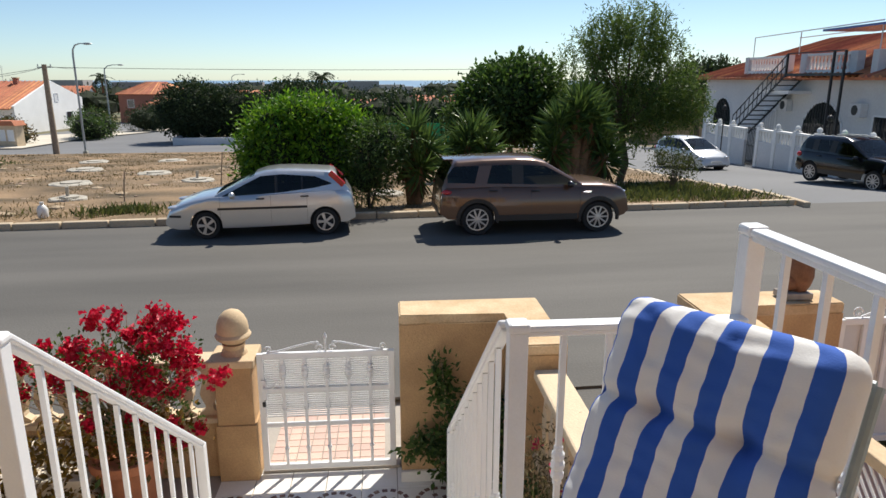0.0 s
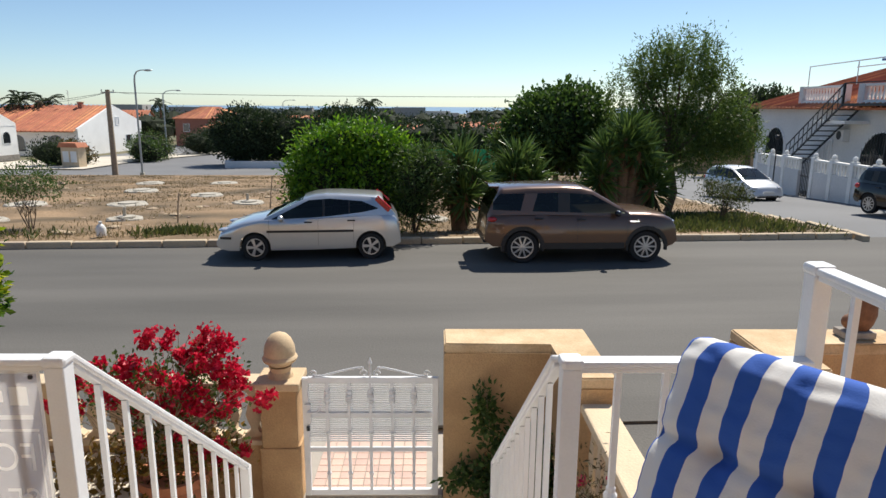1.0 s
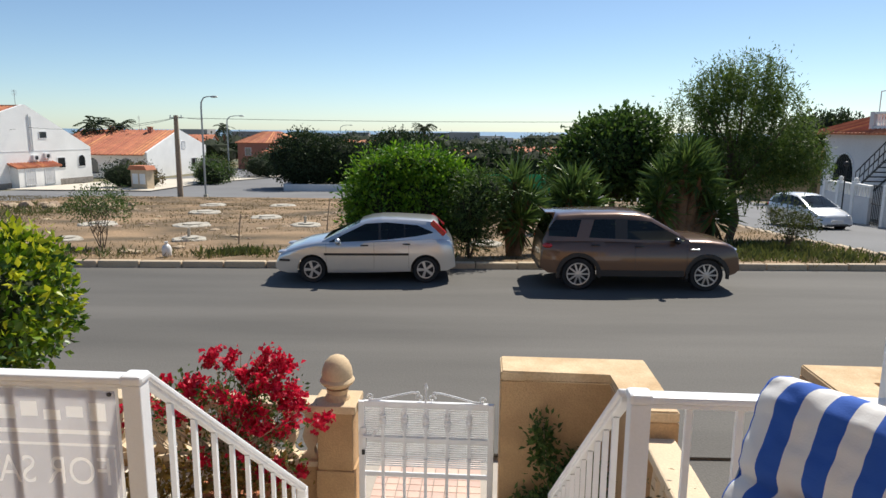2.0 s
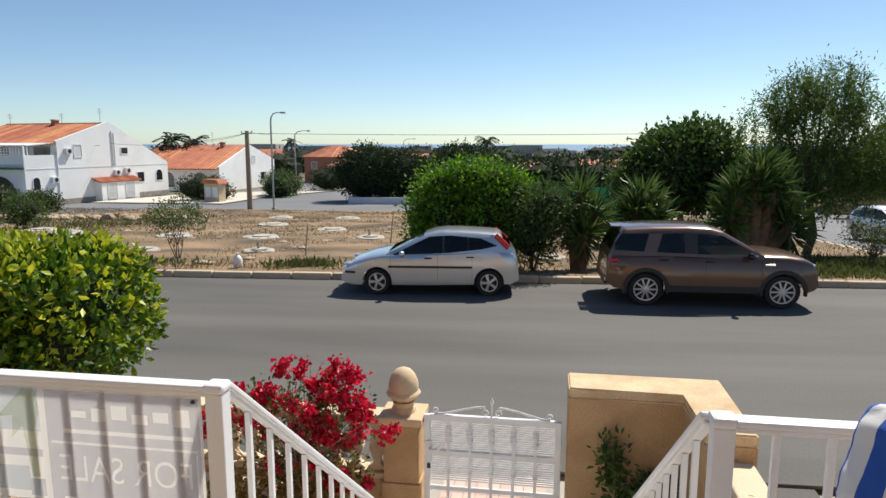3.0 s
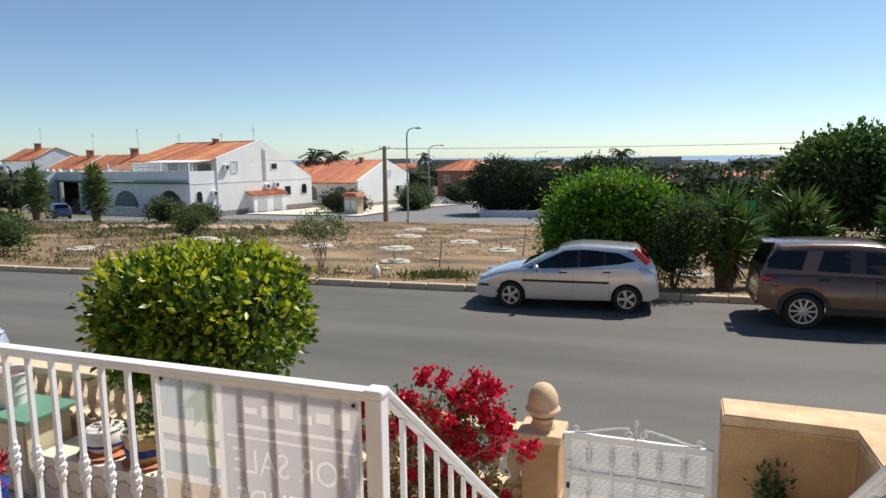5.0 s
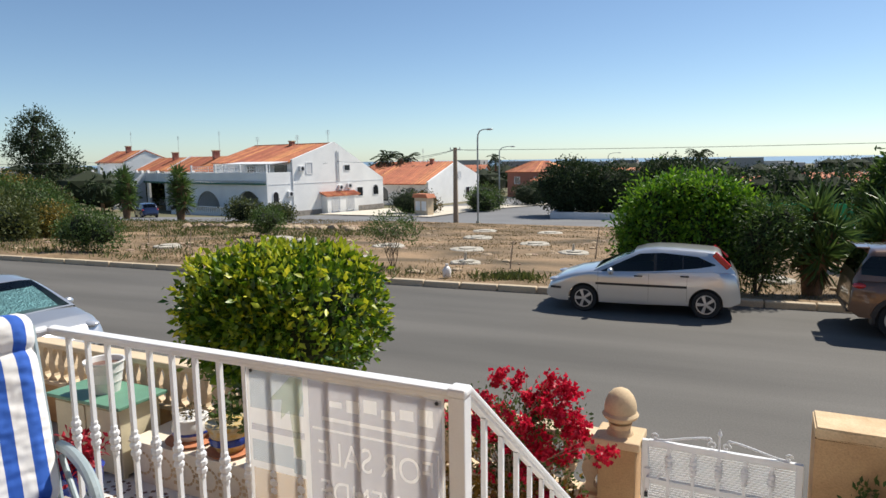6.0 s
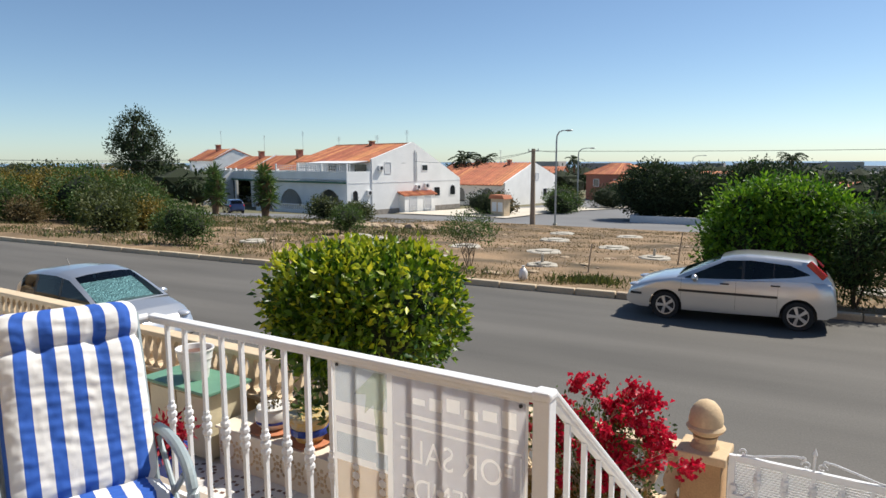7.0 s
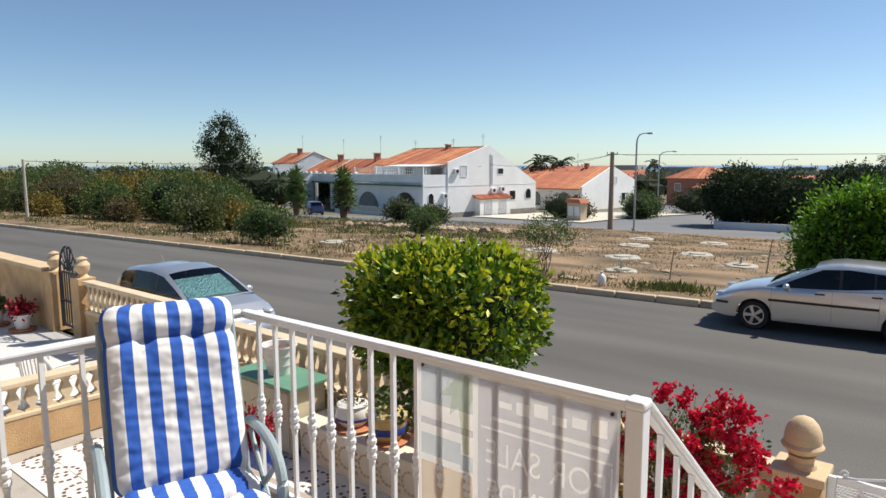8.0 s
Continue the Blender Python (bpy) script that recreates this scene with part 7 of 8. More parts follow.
    opening(h, 15.3, -1.40, 1.15, 1.2, -0.002, False, True)
    opening(h, 18.4, -1.35, 1.1, 1.35, -0.002, True, True)
    opening(h, 13.0, 2.0, 1.05, 0.75, -0.002)
    opening(h, 6.5, 1.75, 1.0, 1.35, -0.002, mat=M_WALLG)
    for x, z in ((5.2, 2.1), (3.3, -0.85), (11.6, -0.4), (13.2, -0.25)):
        ac_unit(h, x, 0.0, z)
    bm = B()
    prism(bm, [(8.3, -1.0), (13.8, -1.0), (13.8, G0), (8.3, G0)], -1.1, 0.0)
    part("meter_annex", bm, M_WALLW, h)
    tiled_roof(h, [(8.1, -1.25, -1.04), (14.0, -1.25, -1.04), (14.0, 0.0, -0.6), (8.1, 0.0, -0.6)], "annex_roof", 0.4)
    opening(h, 9.8, G0 + 0.35, 1.3, 1.75, -1.102, mat=M_WALLG, bars=True)
    opening(h, 12.4, G0 + 0.35, 1.3, 1.75, -1.102, mat=M_WALLG, bars=True)
    chimney(h, 10.5, 7.5, 5.1, 0.75, 0.6)
    for x, y, z, hh in ((10.8, 1.0, 5.5, 1.7), (10.3, 6.2, 5.4, 1.3), (10.0, 14.0, 5.2, 1.5)):
        antenna(h, x, y, z, hh)
    # low pierced wall in front of the porch
    f = house_empty("fence", "low white pierced wall round the porch", m)
    tagged(f, category="wall")
    bm = B()
    box(bm, -2.6, -2.4, -0.2, D, G0, G0 + 0.75)
    box(bm, -2.4, 0.0, -0.3, -0.1, G0, G0 + 0.75)
    part("wall_base", bm, M_WALLW, f)
    bm = B()
    box(bm, -2.65, -2.35, -0.35, D, G0 + 1.3, G0 + 1.4)
    box(bm, -2.35, 0.0, -0.35, -0.05, G0 + 1.3, G0 + 1.4)
    part("coping", bm, M_WALLW, f)
    for k in range(36):
        bm = B()
        box(bm, -2.55, -2.45, k * 0.42, k * 0.42 + 0.2, G0 + 0.75, G0 + 1.3)
        part("pierced_block", bm, M_WALLW, f)
    for k in range(5):
        bm = B()
        box(bm, -2.3 + k * 0.45, -2.1 + k * 0.45, -0.25, -0.15, G0 + 0.75, G0 + 1.3)
        part("pierced_block", bm, M_WALLW, f)


house_a()


def row_house(p0, width, depth, eave, ridge, label, stairs=True, rz=-21.5, annex=False):
    """A lower terrace house with a front terrace, an outside stair and a tiled roof behind."""
    m = Matrix.Translation((p0[0], p0[1], 0)) @ Matrix.Rotation(radians(rz), 4, "Z")
    h = house_empty("house", label, m)
    G0 = gz(65) - 0.2
    R = depth * 0.6
    bm = B()
    box(bm, -width, 0, 4.0, depth, G0, eave)
    part("house_wall", bm, M_WALLW, h)
    for x in (-width, -0.3):
        bm = B()
        prism(bm, [(4.0, eave), (depth, eave), (R + 0.15, ridge + 0.2), (R - 0.15, ridge + 0.2), (3.9, eave + 0.2)], -0.3, 0.0, Matrix.Translation((x, 0, 0)) @ Matrix.Rotation(math.pi / 2, 4, "Z"))
        part("gable", bm, M_WALLW, h)
    bm = B()
    box(bm, -width, 0, 0.0, 4.0, 0.55, 0.85)
    box(bm, -width, 0, 0.0, 0.25, 0.85, 1.9)
    for x in (-width, -width * 0.5 - 0.4, -0.8):
        box(bm, x, x + 0.8, 0.0, 0.3, G0, 0.55)
    part("porch", bm, M_WALLW, h)
    for x in (-width + 0.4, -width * 0.66, -width * 0.33, -0.4):
        bm = B()
        box(bm, x - 0.25, x + 0.25, -0.04, 0.29, 0.85, 2.25, 0.03)
        part("parapet_pier", bm, M_WALLW, h)
    bm = B()
    box(bm, -width + 0.2, -0.2, -0.25, 0.0, 0.5, 0.72, 0.02)
    part("awning_box", bm, M_AWN, h)
    bm = B()
    box(bm, -width + 0.2, -0.2, 3.90, 3.98, G0, 0.55)
    part("porch_back_wall", bm, M_SHADEWALL, h)
    tiled_roof(h, [(-width, 3.6, eave), (0.0, 3.6, eave), (0.0, R, ridge), (-width, R, ridge)], rows=0.5)
    tiled_roof(h, [(0.0, depth + 0.2, eave), (-width, depth + 0.2, eave), (-width, R, ridge), (0.0, R, ridge)], rows=0.5)
    chimney(h, -width * 0.45, R - 0.6, ridge - 0.3, 1.1, 0.8)
    antenna(h, -width * 0.45, R, ridge, 3.6)
    opening(h, -width * 0.3, 1.0, 1.4, 1.0, 3.996)
    opening(h, -width * 0.75, 1.0, 1.4, 1.0, 3.996)
    if annex:
        tiled_roof(h, [(-width * 0.7, -2.2, 0.3), (-width * 0.2, -2.2, 0.3), (-width * 0.2, 0.0, 1.3), (-width * 0.7, 0.0, 1.3)], "porch_roof", rows=0.5)
    if stairs:
        for k in range(14):
            bm = B()
            box(bm, -width + 0.6, -width + 1.7, -4.6 + k * 0.33, -4.27 + k * 0.33, G0, G0 + 0.3 * (k + 1))
            part("stair_step", bm, M_WALLG, h)
        bm = B()
        beam(bm, (-width + 1.75, -4.6, G0 + 0.9), (-width + 1.75, 0.0, G0 + 5.0), 0.12, 0.9)
        part("stair_wall", bm, M_WALLW, h)
    return h


row_house((-63.9, 66.0), 18.0, 13, 2.1, 4.1, "white terrace house with tiled roof and outside stairs")
row_house((-80.9, 74.3), 15.0, 13, 2.1, 4.1, "white terrace house with orange roof and tall aerial")
row_house((-100.5, 82.0), 14.0, 13, 3.5, 5.6, "taller white terrace house with an orange roof and porch", stairs=False, annex=True)


def house_b():
    LEN, m = frame_of((-41.7, 90), (-40.4, 108.0))
    h = house_empty("house", "white single-storey house with a broad terracotta roof", m)
    G0, PK = -3.9, 9.6
    D = 15.0
    bm = B()
    prism(bm, [(0, G0), (LEN, G0), (LEN, 0.35), (PK, 2.75), (0, -0.25)], 0.3, D)
    prism(bm, [(0, G0), (LEN, G0), (LEN, 0.6), (PK, 3.0), (0, -0.05)], 0.0, 0.3)
    part("gable_wall", bm, M_WALLW, h)
    tiled_roof(h, [(-0.6, D, -0.35), (-0.6, 0.3, -0.35), (PK, 0.3, 2.92), (PK, D, 2.92)], rows=0.6)
    tiled_roof(h, [(LEN + 0.2, 0.3, 0.4), (LEN + 0.2, D, 0.4), (PK, D, 2.92), (PK, 0.3, 2.92)], rows=0.6)
    for y in (3.0, 8.0):
        w = opening(h, -0.002, G0 + 1.0, 2.0, 2.2, y, True)
        w.matrix_basis = pose(-0.004, y, G0 + 0.9, 0, 0, -90)
    opening(h, 10.5, 0.2, 1.0, 1.1, -0.002, mat=M_WALLG)
    opening(h, 13.5, -2.6, 1.4, 1.3, -0.002)
    chimney(h, 8.6, 4, 2.3, 1.0, 0.6)
    chimney(h, 9.0, 10, 2.4, 1.0, 0.6)
    antenna(h, 9.2, 6.0, 2.8, 2.2)
    antenna(h, 9.3, 12.0, 2.8, 2.0)


house_b()


def simple_house(name, label, loc, w, d, hw, hr, wall, rz=0.0, hip=False):
    m = pose(*loc, 0, 0, rz)
    h = house_empty("house", label, m)
    bm = B()
    box(bm, 0, w, 0, d, -0.3, hw)
    part("house_wall", bm, wall, h)
    r = min(w, d) * 0.35 if hip else 0.0
    tiled_roof(h, [(-0.3, -0.3, hw), (w + 0.3, -0.3, hw), (w + 0.3 - r, d / 2, hr), (-0.3 + r, d / 2, hr)], rows=0.7)
    tiled_roof(h, [(w + 0.3, d + 0.3, hw), (-0.3, d + 0.3, hw), (-0.3 + r, d / 2, hr), (w + 0.3 - r, d / 2, hr)], rows=0.7)
    if hip:
        for xa, xb in ((-0.3, -0.3 + r), (w + 0.3, w + 0.3 - r)):
            bm = B()
            vs = [bm.verts.new(p) for p in ((xa, -0.3, hw), (xa, d + 0.3, hw), (xb, d / 2, hr + 0.02))]
            bm.faces.new(vs)
            vs2 = [bm.verts.new(p) for p in ((xa, -0.3, hw - 0.1), (xa, d + 0.3, hw - 0.1))]
            bm.faces.new((vs[0], vs[1], vs2[1], vs2[0]))
            part("roof_hip", bm, M_ROOF, h)
    else:
        for x in (0.02, w - 0.02):
            bm = B()
            vs = [bm.verts.new(p) for p in ((x, 0, hw), (x, d, hw), (x, d / 2, hr - 0.1))]
            bm.faces.new(vs)
            part("gable", bm, wall, h)
    for k in range(max(1, int(w / 4))):
        opening(h, 2 + k * 4, 0.9 if hw < 4 else hw - 2.2, 1.1, 1.3, -0.002)
    return h


simple_house("house", "red-brown house with a hipped tiled roof", (-38.5, 118, -4.2), 9, 9, 5.0, 6.9, M_REDWALL, -10, True)
simple_house("house", "long low red-brown house with a tiled roof", (-32, 112, -4.2), 10, 8, 3.6, 4.9, M_REDWALL, -35)
simple_house("house", "flat pale house among distant trees", (-27, 150, -4.6), 12, 9, 5.0, 5.4, M_WALLW, -5)
simple_house("house", "ochre house roof showing over the bushes", (-9, 118, -4.4), 13, 9, 3.5, 4.2, M_ORANGEW, 4)
simple_house("house", "pale house with a tiled roof behind the green net", (9.5, 95, -4.0), 11, 8, 3.8, 4.9, M_WALLW, 12)
simple_house("house", "white bungalow at the edge of the scrub", (-60, 128, -4.2), 12, 9, 4.2, 6.2, M_WALLW, 5)
simple_house("house", "ochre house beyond the pepper tree", (30, 66, -3.3), 12, 9, 4.4, 5.6, M_ORANGEW, -15)
n = 60
bm = B()
for k in range(n):
    a, d = radians(RNG.uniform(-60, 25)), RNG.uniform(260, 620)
    x, y = d * math.sin(a), d * math.cos(a)
    w, dd, hh = RNG.uniform(8, 18), RNG.uniform(7, 10), RNG.uniform(4, 8.5)
    box(bm, x, x + w, y, y + dd, gz(y) - 1, gz(y) + hh)
tagged(part("distant_houses", bm, material("distant_walls", (0.45, 0.42, 0.40), 0.95, island=0.35, var=0.1, bump=0)), "scattered pale houses of the distant town", "houses", kind="stuff")
# green net fence and low white wall by the back street
bm = B()
box(bm, 3, 22, 70, 70.1, gz(70), gz(70) + 2.0)
tagged(part("net_fence", bm, M_GREENNET), "long green windbreak net", "fence")
bm = B()
box(bm, -18.0, -4.0, 70.2, 70.45, gz(70) - 0.1, gz(70) + 0.72, 0.02)
box(bm, -18.0, -17.75, 70.45, 84, gz(70) - 0.4, gz(70) + 0.72, 0.02)
tagged(part("garden_wall", bm, M_WALLG), "long low white wall before dark trees", "wall", kind="structure")
bm = B()
box(bm, -4.0, 14.0, 60.5, 60.7, gz(60) - 0.1, gz(60) + 0.35, 0.02)
tagged(part("low_wall", bm, M_WALLG), "low pale wall across the back street", "wall", kind="structure")
# meter kiosk with tiled cap and planting by the corner
ki = thing("meter_kiosk", "white meter kiosk with a tiled cap", "kiosk", (-33.2, 70.5, gz(70.5)), -20)
bm = B()
box(bm, -1.1, 1.1, -0.5, 0.5, -0.1, 2.1, 0.02)
part("kiosk_body", bm, M_CREAM2, ki)
for x in (-0.5, 0.5):
    bm = B()
    box(bm, x - 0.38, x + 0.38, -0.53, -0.502, 0.6, 1.7, 0.01)
    part("panel", bm, M_WALLW, ki)
bm = B()
prism(bm, [(-1.3, 2.1), (1.3, 2.1), (1.0, 2.55), (-1.0, 2.55)], -0.7, 0.7)
part("tiled_cap", bm, M_ROOF, ki)
for x, y, r, m in ((-36.5, 72, 1.6, L_DARK), (-35, 74, 1.5, L_BROWN), (-30, 82, 1.9, L_OLEA), (-29.5, 79, 1.6, L_OLEA), (-27.5, 93, 1.9, L_DARK), (-27, 99, 2.2, L_DARK), (-31.5, 88, 1.8, L_WILD), (-25.5, 103, 2.2, L_DARK), (-40.5, 84.5, 1.2, L_OLEA)):
    tree("garden_shrub", "dark garden shrub along the back street", at(x, y, gz(y)), [((0, 0, r * 0.85), (r * 1.2, r, r * 0.95)), ((r * 0.7, 0, r * 0.6), (r * 0.8, r * 0.7, r * 0.7))], 300, 5, 0.28, 0.5, m, 0.08, "bush", spread=0.22, inner=0.5, f=0.7, n=5, group="street shrubs")


# ---- street lamps, pole, wires ----
def street_lamp(x, y, h, arm, label):
    p = thing("street_lamp", label, "street lamp", (x, y, gz(y)), group="street lamps")
    bm = B()
    tube(bm, [(0, 0, -0.1), (0, 0, h - 0.9), (0.04, 0, h - 0.45), (0.25 * arm, 0, h - 0.12), (0.6 * arm, 0, h), (arm, 0, h + 0.02)], 0.085, 10, 0.035)
    part("pole", bm, M_STEEL, p, smooth=True)
    bm = B()
    blob(bm, (arm + 0.25, 0, h), (0.36, 0.14, 0.09))
    part("lamp_head", bm, M_STEEL, p, smooth=True)
    bm = B()
    box(bm, -0.16, 0.16, -0.16, 0.16, -0.05, 0.25, 0.02)
    part("base", bm, M_CONC, p)


street_lamp(-21.5, 57.5, 8.6, 0.9, "tall galvanised street lamp with a curved arm")
street_lamp(-28.3, 83.5, 8.2, 1.6, "galvanised street lamp on the back street")
street_lamp(-24, 140, 8.2, 2.0, "slender distant street lamp with arm")
pl = thing("utility_pole", "weathered wooden utility pole with wires", "utility pole", (-22.6, 54.8, gz(54.8)))
bm = B()
tube(bm, [(0, 0, -0.2), (0, 0, 6.8)], 0.24, 10, 0.17)
part("pole", bm, M_WOOD, pl, smooth=True)
bm = B()
beam(bm, (-0.5, 0, 6.6), (0.5, 0, 6.6), 0.08, 0.08)
for x in (-0.45, 0.0, 0.45):
    lathe(bm, [(0.03, 0), (0.05, 0.08), (0.03, 0.16)], (x, 0, 6.66), 8)
part("cross_arm", bm, M_STEEL, pl)


def wire(a, b, sag, r=0.018):
    bm = B()
    a, b = Vector(a), Vector(b)
    tube(bm, [a.lerp(b, k / 16) - Vector((0, 0, sag * 4 * (k / 16) * (1 - k / 16))) for k in range(17)], r, 5)
    tagged(part("overhead_wire", bm, M_DARKM), "thin dark overhead wire", "wire", group="overhead wires")


PT = Vector((-22.6, 54.8, gz(54.8) + 6.6))
wire(PT, (28, 56, 4.3), 0.25)
wire(PT, (-46.0, 72.0, 3.2), 0.5)
wire(PT + Vector((0, 0, 0.12)), (-21.4, 57.5, 4.0), 0.05)
wire(PT, (-60, 110, 4.2), 0.8)
wire((-46.4, 70.5, 3.0), (-62.5, 66.5, 2.4), 0.1)
pl2 = thing("utility_pole", "thin pale pole by the road", "utility pole", (-44.5, 17.3, 0.0))
bm = B()
tube(bm, [(0, 0, -0.1), (0, 0, 3.6)], 0.10, 8, 0.08)
part("pole", bm, M_CONC, pl2)
wire((-44.5, 17.3, 3.5), (-70, 62, 3.6), 0.2)


# ---- white house across the side street ----
def right_house():
    LEN, m = frame_of((24.0, 43.7), (21.6, 18.8))
    h = house_empty("house", "white house with arched windows and tiled hip roof", m)
    G0, E = -2.2, 3.32
    D = 11.0
    bm = B()
    box(bm, 0, LEN, 0, D, G0, E)
    part("house_wall", bm, M_WALLG, h)
    tiled_roof(h, [(-0.6, -0.6, E - 0.03), (LEN + 0.6, -0.6, E - 0.03), (LEN - 2, D * 0.5, E + 2.25), (4.5, D * 0.5, E + 2.25)], rows=0.45)
    tiled_roof(h, [(LEN + 0.6, D + 0.5, E - 0.03), (-0.6, D + 0.5, E - 0.03), (4.5, D * 0.5, E + 2.25), (LEN - 2, D * 0.5, E + 2.25)], rows=0.45)
    bm = B()
    a = [bm.verts.new(p) for p in ((-0.6, -0.6, E - 0.03), (-0.6, D + 0.5, E - 0.03), (4.5, D * 0.5, E + 2.27))]
    bm.faces.new(a)
    part("roof_hip", bm, M_ROOF, h)
    # roof terrace cut into the front slope
    bm = B()
    box(bm, 5.7, 17.5, -0.2, 3.0, E + 0.02, E + 0.16)
    for x0, x1 in ((5.7, 6.1), (10.0, 10.4), (11.6, 12.1), (15.6, 16.1), (17.1, 17.5)):
        box(bm, x0, x1, -0.2, 0.15, E + 0.16, E + 1.12)
    part("terrace_pier", bm, M_WALLG, h)
    for x0, x1 in ((6.1, 10.0), (12.1, 15.6)):
        bm = B()
        box(bm, x0, x1, -0.16, 0.10, E + 0.98, E + 1.1)
        b = part("balustrade", bm, M_WALLW, h)
        bm = B()
        box(bm, x0, x1, -0.16, 0.10, E + 0.16, E + 0.34)
        part("bottom_rail", bm, M_WALLW, b)
        k = int((x1 - x0) / 0.3)
        for i in range(k):
            bm = B()
            lathe(bm, [(0.05, 0), (0.09, 0.2), (0.05, 0.42), (0.07, 0.62)], (x0 + 0.15 + i * 0.3, -0.03, E + 0.35), 8)
            part("baluster", bm, M_WALLW, b)
    bm = B()
    for x in (6.2, 11.0, 17.2):
        tube(bm, [(x, 0.0, E + 1.1), (x, 0.0, E + 2.2)], 0.03, 6)
    for y in (0.0, 2.6):
        tube(bm, [(6.2, y, E + 2.2), (17.2, y, E + 2.3)], 0.03, 6)
    part("awning_frame", bm, M_WALLG, h, "bare pale awning frame")
    bm = B()
    box(bm, 13.0, 19.0, -0.1, 2.4, E + 2.1, E + 2.2)
    part("awning", bm, M_BLUEGL, h, "blue striped awning")
    chimney(h, 16.6, D * 0.42, E + 1.9, 1.9, 1.0)
    antenna(h, 17.2, D * 0.42, E + 3.0, 3.5)
    bm = B()
    blob(bm, (17.9, D * 0.3, E + 2.6), (0.42, 0.12, 0.42))
    part("dish", bm, M_WALLG, h, "grey satellite dish")
    # openings on the facade
    opening(h, 2.9, -0.4, 2.6, 2.5, -0.002, True, True)
    opening(h, 8.9, -0.6, 1.3, 2.2, -0.002, False, True, M_WALLG)
    opening(h, 13.8, -0.9, 3.4, 3.1, -0.002, True, True)
    opening(h, 18.6, -0.2, 2.2, 1.9, -0.002, False, True)
    for x in (10.6, 16.6):
        ac_unit(h, x, 0.0, 1.6)
    bm = B()
    prism(bm, [(9.6, 2.65), (12.6, 2.65), (12.6, 2.5), (9.6, 2.5)], -1.2, 0.0)
    part("door_canopy", bm, M_WALLW, h, "white door canopy")
    # black iron stair up to the roof terrace
    s = new("iron_stair")
    s.parent = h
    s["label"] = "black iron outside stair"
    n = 13
    for k in range(n):
        t = k / (n - 1)
        bm = B()
        x, z = 7.2 + 5.2 * t, 0.2 + (E - 0.1) * t
        box(bm, x - 0.17, x + 0.17, -1.3, -0.3, z, z + 0.05)
        part("tread", bm, M_DARKM, s)
        bm = B()
        beam(bm, (x, -1.3, z), (x, -1.3, z + 1.0), 0.03, 0.03)
        part("stair_baluster", bm, M_DARKM, s)
    bm = B()
    for dz in (0.0, 0.5, 1.0):
        beam(bm, (7.2, -1.3, 0.2 + dz), (12.4, -1.3, E + 0.1 + dz), 0.05, 0.08 if dz == 0 else 0.04)
    beam(bm, (7.2, -0.3, 0.2), (12.4, -0.3, E + 0.1), 0.05, 0.1)
    beam(bm, (12.4, -1.3, E + 0.1), (17.0, -1.3, E + 0.1), 0.06, 0.12)
    beam(bm, (12.4, -1.3, E + 1.1), (17.0, -1.3, E + 1.1), 0.05, 0.05)
    for x in (12.4, 16.2, 17.0):
        beam(bm, (x, -1.3, G0 + 1.2 if x > 13 else E), (x, -1.3, E + 1.1), 0.09, 0.09)
    part("stair_frame", bm, M_DARKM, s)
    bm = B()
    box(bm, 12.4, 17.0, -1.32, -0.25, E + 0.10, E + 0.15)
    part("landing", bm, M_DARKM, s)
    # boundary wall to the street with pierced top, posts, gate and steps
    LW, mw = frame_of((20.6, 37.0), (18.0, 16.8))
    w = house_empty("boundary_wall", "white street wall with a pierced top and posts", mw)
    tagged(w, category="wall", kind="structure")
    top = lambda x: 0.72 + 0.022 * x
    for x0, x1 in ((0, 5.2), (6.6, LW)):
        k = int((x1 - x0) / 1.6)
        for i in range(k):
            a, b = x0 + (x1 - x0) * i / k, x0 + (x1 - x0) * (i + 1) / k
            bm = B()
            box(bm, a, b, 0, 0.2, -2.4, top(a) - 0.55)
            part("wall_panel", bm, M_WALLG, w)
            bm = B()
            box(bm, a, b, -0.02, 0.22, top(a) - 0.06, top(a) + 0.03)
            for q in range(6):
                xx = a + (b - a) * (q + 0.5) / 6
                box(bm, xx - 0.07, xx + 0.07, 0.05, 0.15, top(a) - 0.55, top(a) - 0.06)
            part("pierced_top", bm, M_WALLW, w)
            bm = B()
            box(bm, a - 0.14, a + 0.14, -0.04, 0.24, -2.4, top(a) + 0.10)
            lathe(bm, [(0.05, 0), (0.12, 0.08), (0.10, 0.17), (0.02, 0.24)], (a, 0.1, top(a) + 0.10), 10)
            part("wall_post", bm, M_WALLW, w)
    bm = B()
    for k in range(8):
        beam(bm, (5.35 + k * 0.16, 0.1, -1.0), (5.35 + k * 0.16, 0.1, 0.9), 0.03, 0.03)
    for z in (-0.9, 0.0, 0.85):
        beam(bm, (5.25, 0.1, z), (6.55, 0.1, z), 0.04, 0.04)
    part("iron_gate", bm, M_DARKM, w)
    for k in range(3):
        bm = B()
        box(bm, 4.9, 6.9, -0.3 - 0.32 * (2 - k), 0.2, -2.4, -1.35 + k * 0.17)
        part("step", bm, M_CONC, w)
    for x in (3.0, 13.0):
        bm = B()
        tube(bm, [(x, -0.25, -2.0), (x, -0.25, 1.7)], 0.035, 8)
        bmesh.ops.create_uvsphere(bm, u_segments=10, v_segments=6, radius=0.13, matrix=Matrix.Translation((x, -0.25, 1.75)))
        part("garden_lamp", bm, M_DARKM, w)


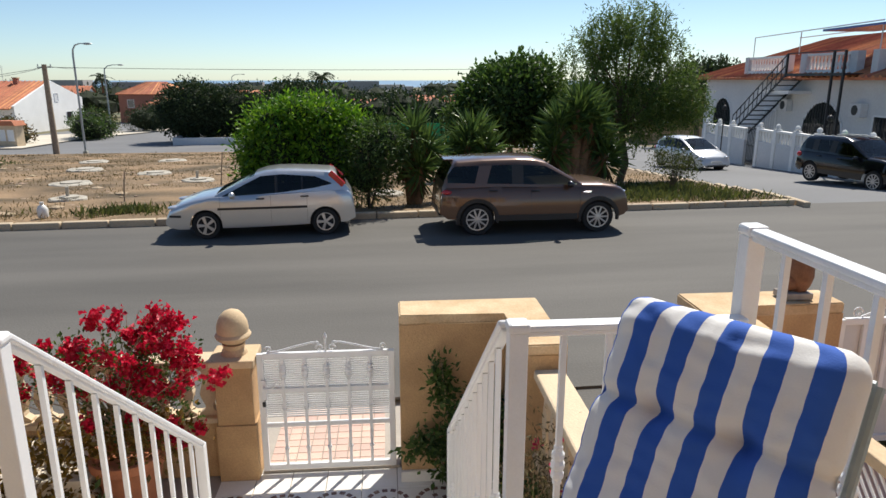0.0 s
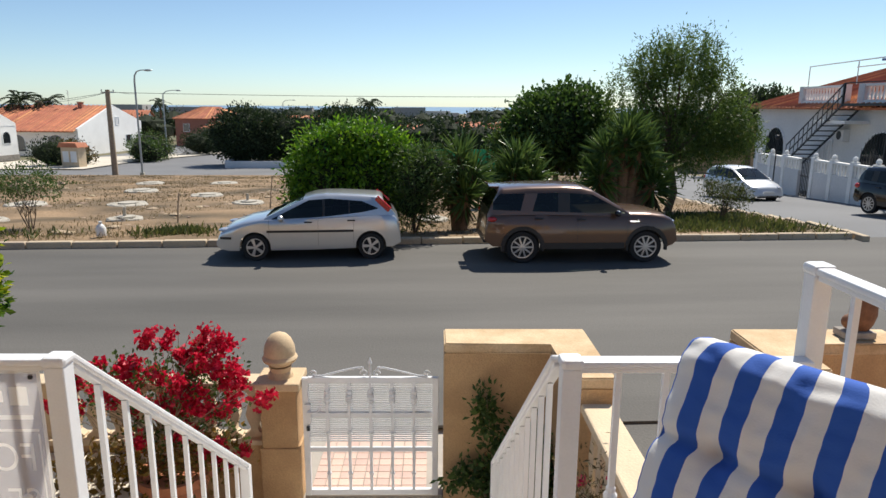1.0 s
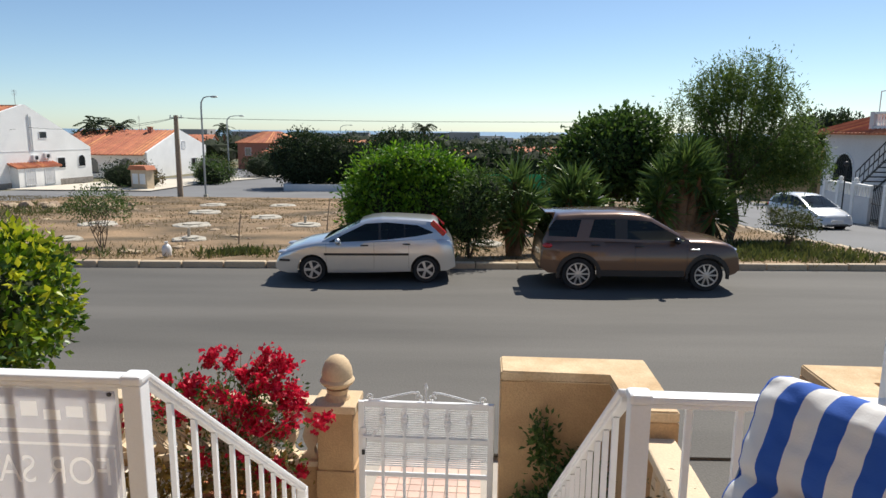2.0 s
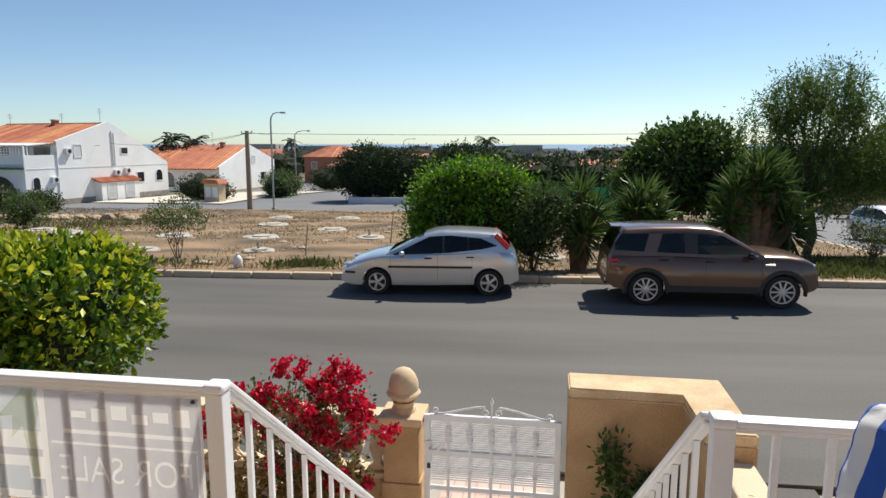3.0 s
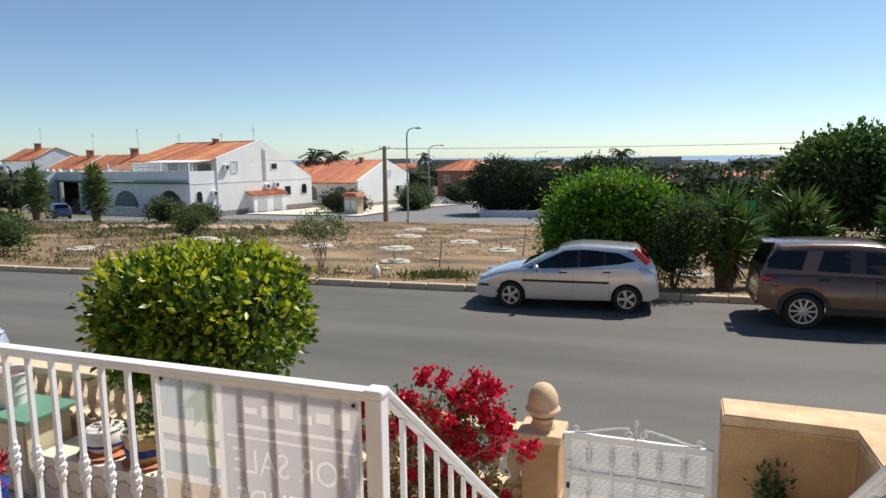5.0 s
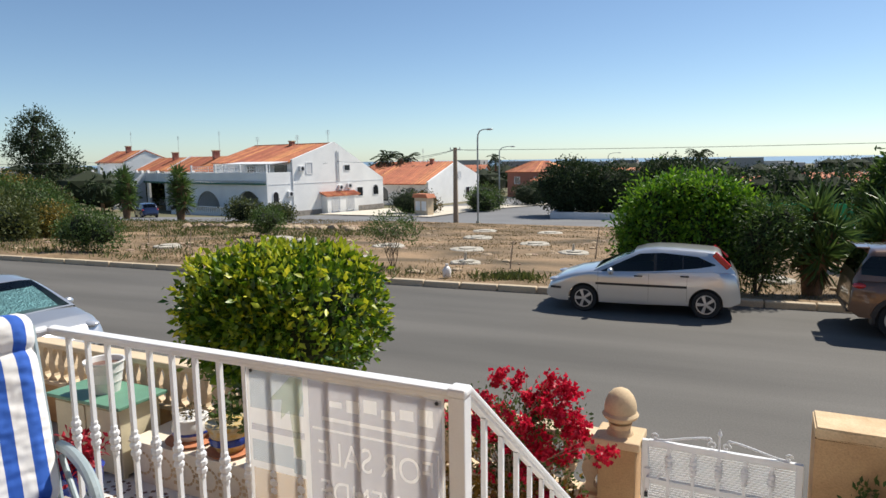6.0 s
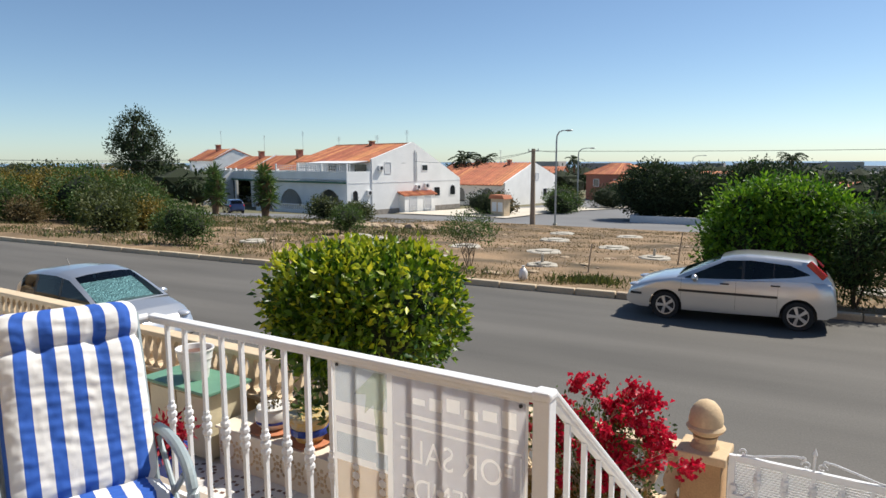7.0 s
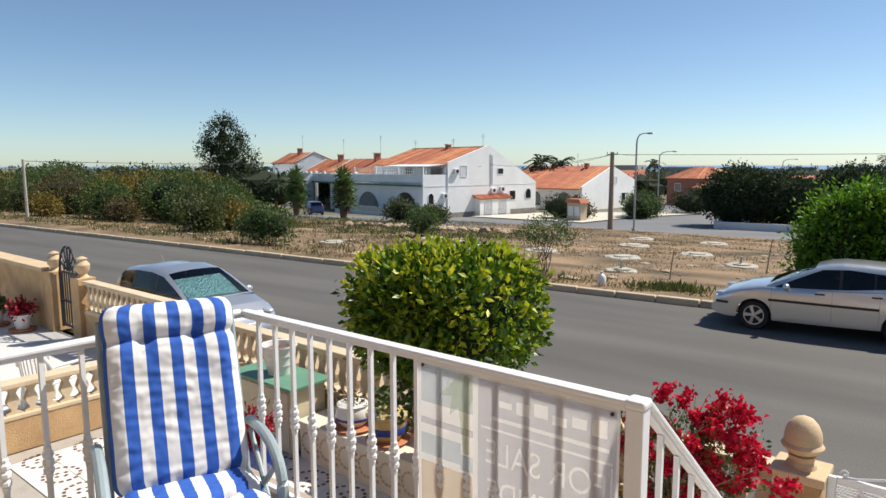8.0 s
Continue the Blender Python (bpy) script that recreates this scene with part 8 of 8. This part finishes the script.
right_house()
tw = house_empty("towel", "lime green towel hung over the white wall", frame_of((20.6, 37.0), (18.0, 16.8))[1])
tagged(tw, category="towel")
bm = B()
box(bm, 13.2, 14.9, -0.06, 0.26, 1.04, 1.07, 0.01)
box(bm, 13.2, 14.9, -0.075, -0.045, 0.45, 1.06, 0.01)
part("cloth", bm, M_LIME, tw)
tree("pine", "dark round pine behind the white house", at(30, 56, gz(56)), [((0, 0, 6.0), (2.4, 2.4, 1.3)), ((1.6, 0, 6.3), (1.8, 1.8, 1.0)), ((-2.0, 0, 5.0), (2.0, 2, 1.2))], 800, 6, 0.4, 0.4, L_DARK, 0.3, spread=0.3, inner=0.65, f=0.7)
# hanging growth low on the pepper tree
foliage("lower_growth", [PE[6], PE[7], PE[9]], 1000, 5, 0.15, 0.3, L_ROUND, pt, 0.16, 0.3, 0.6)
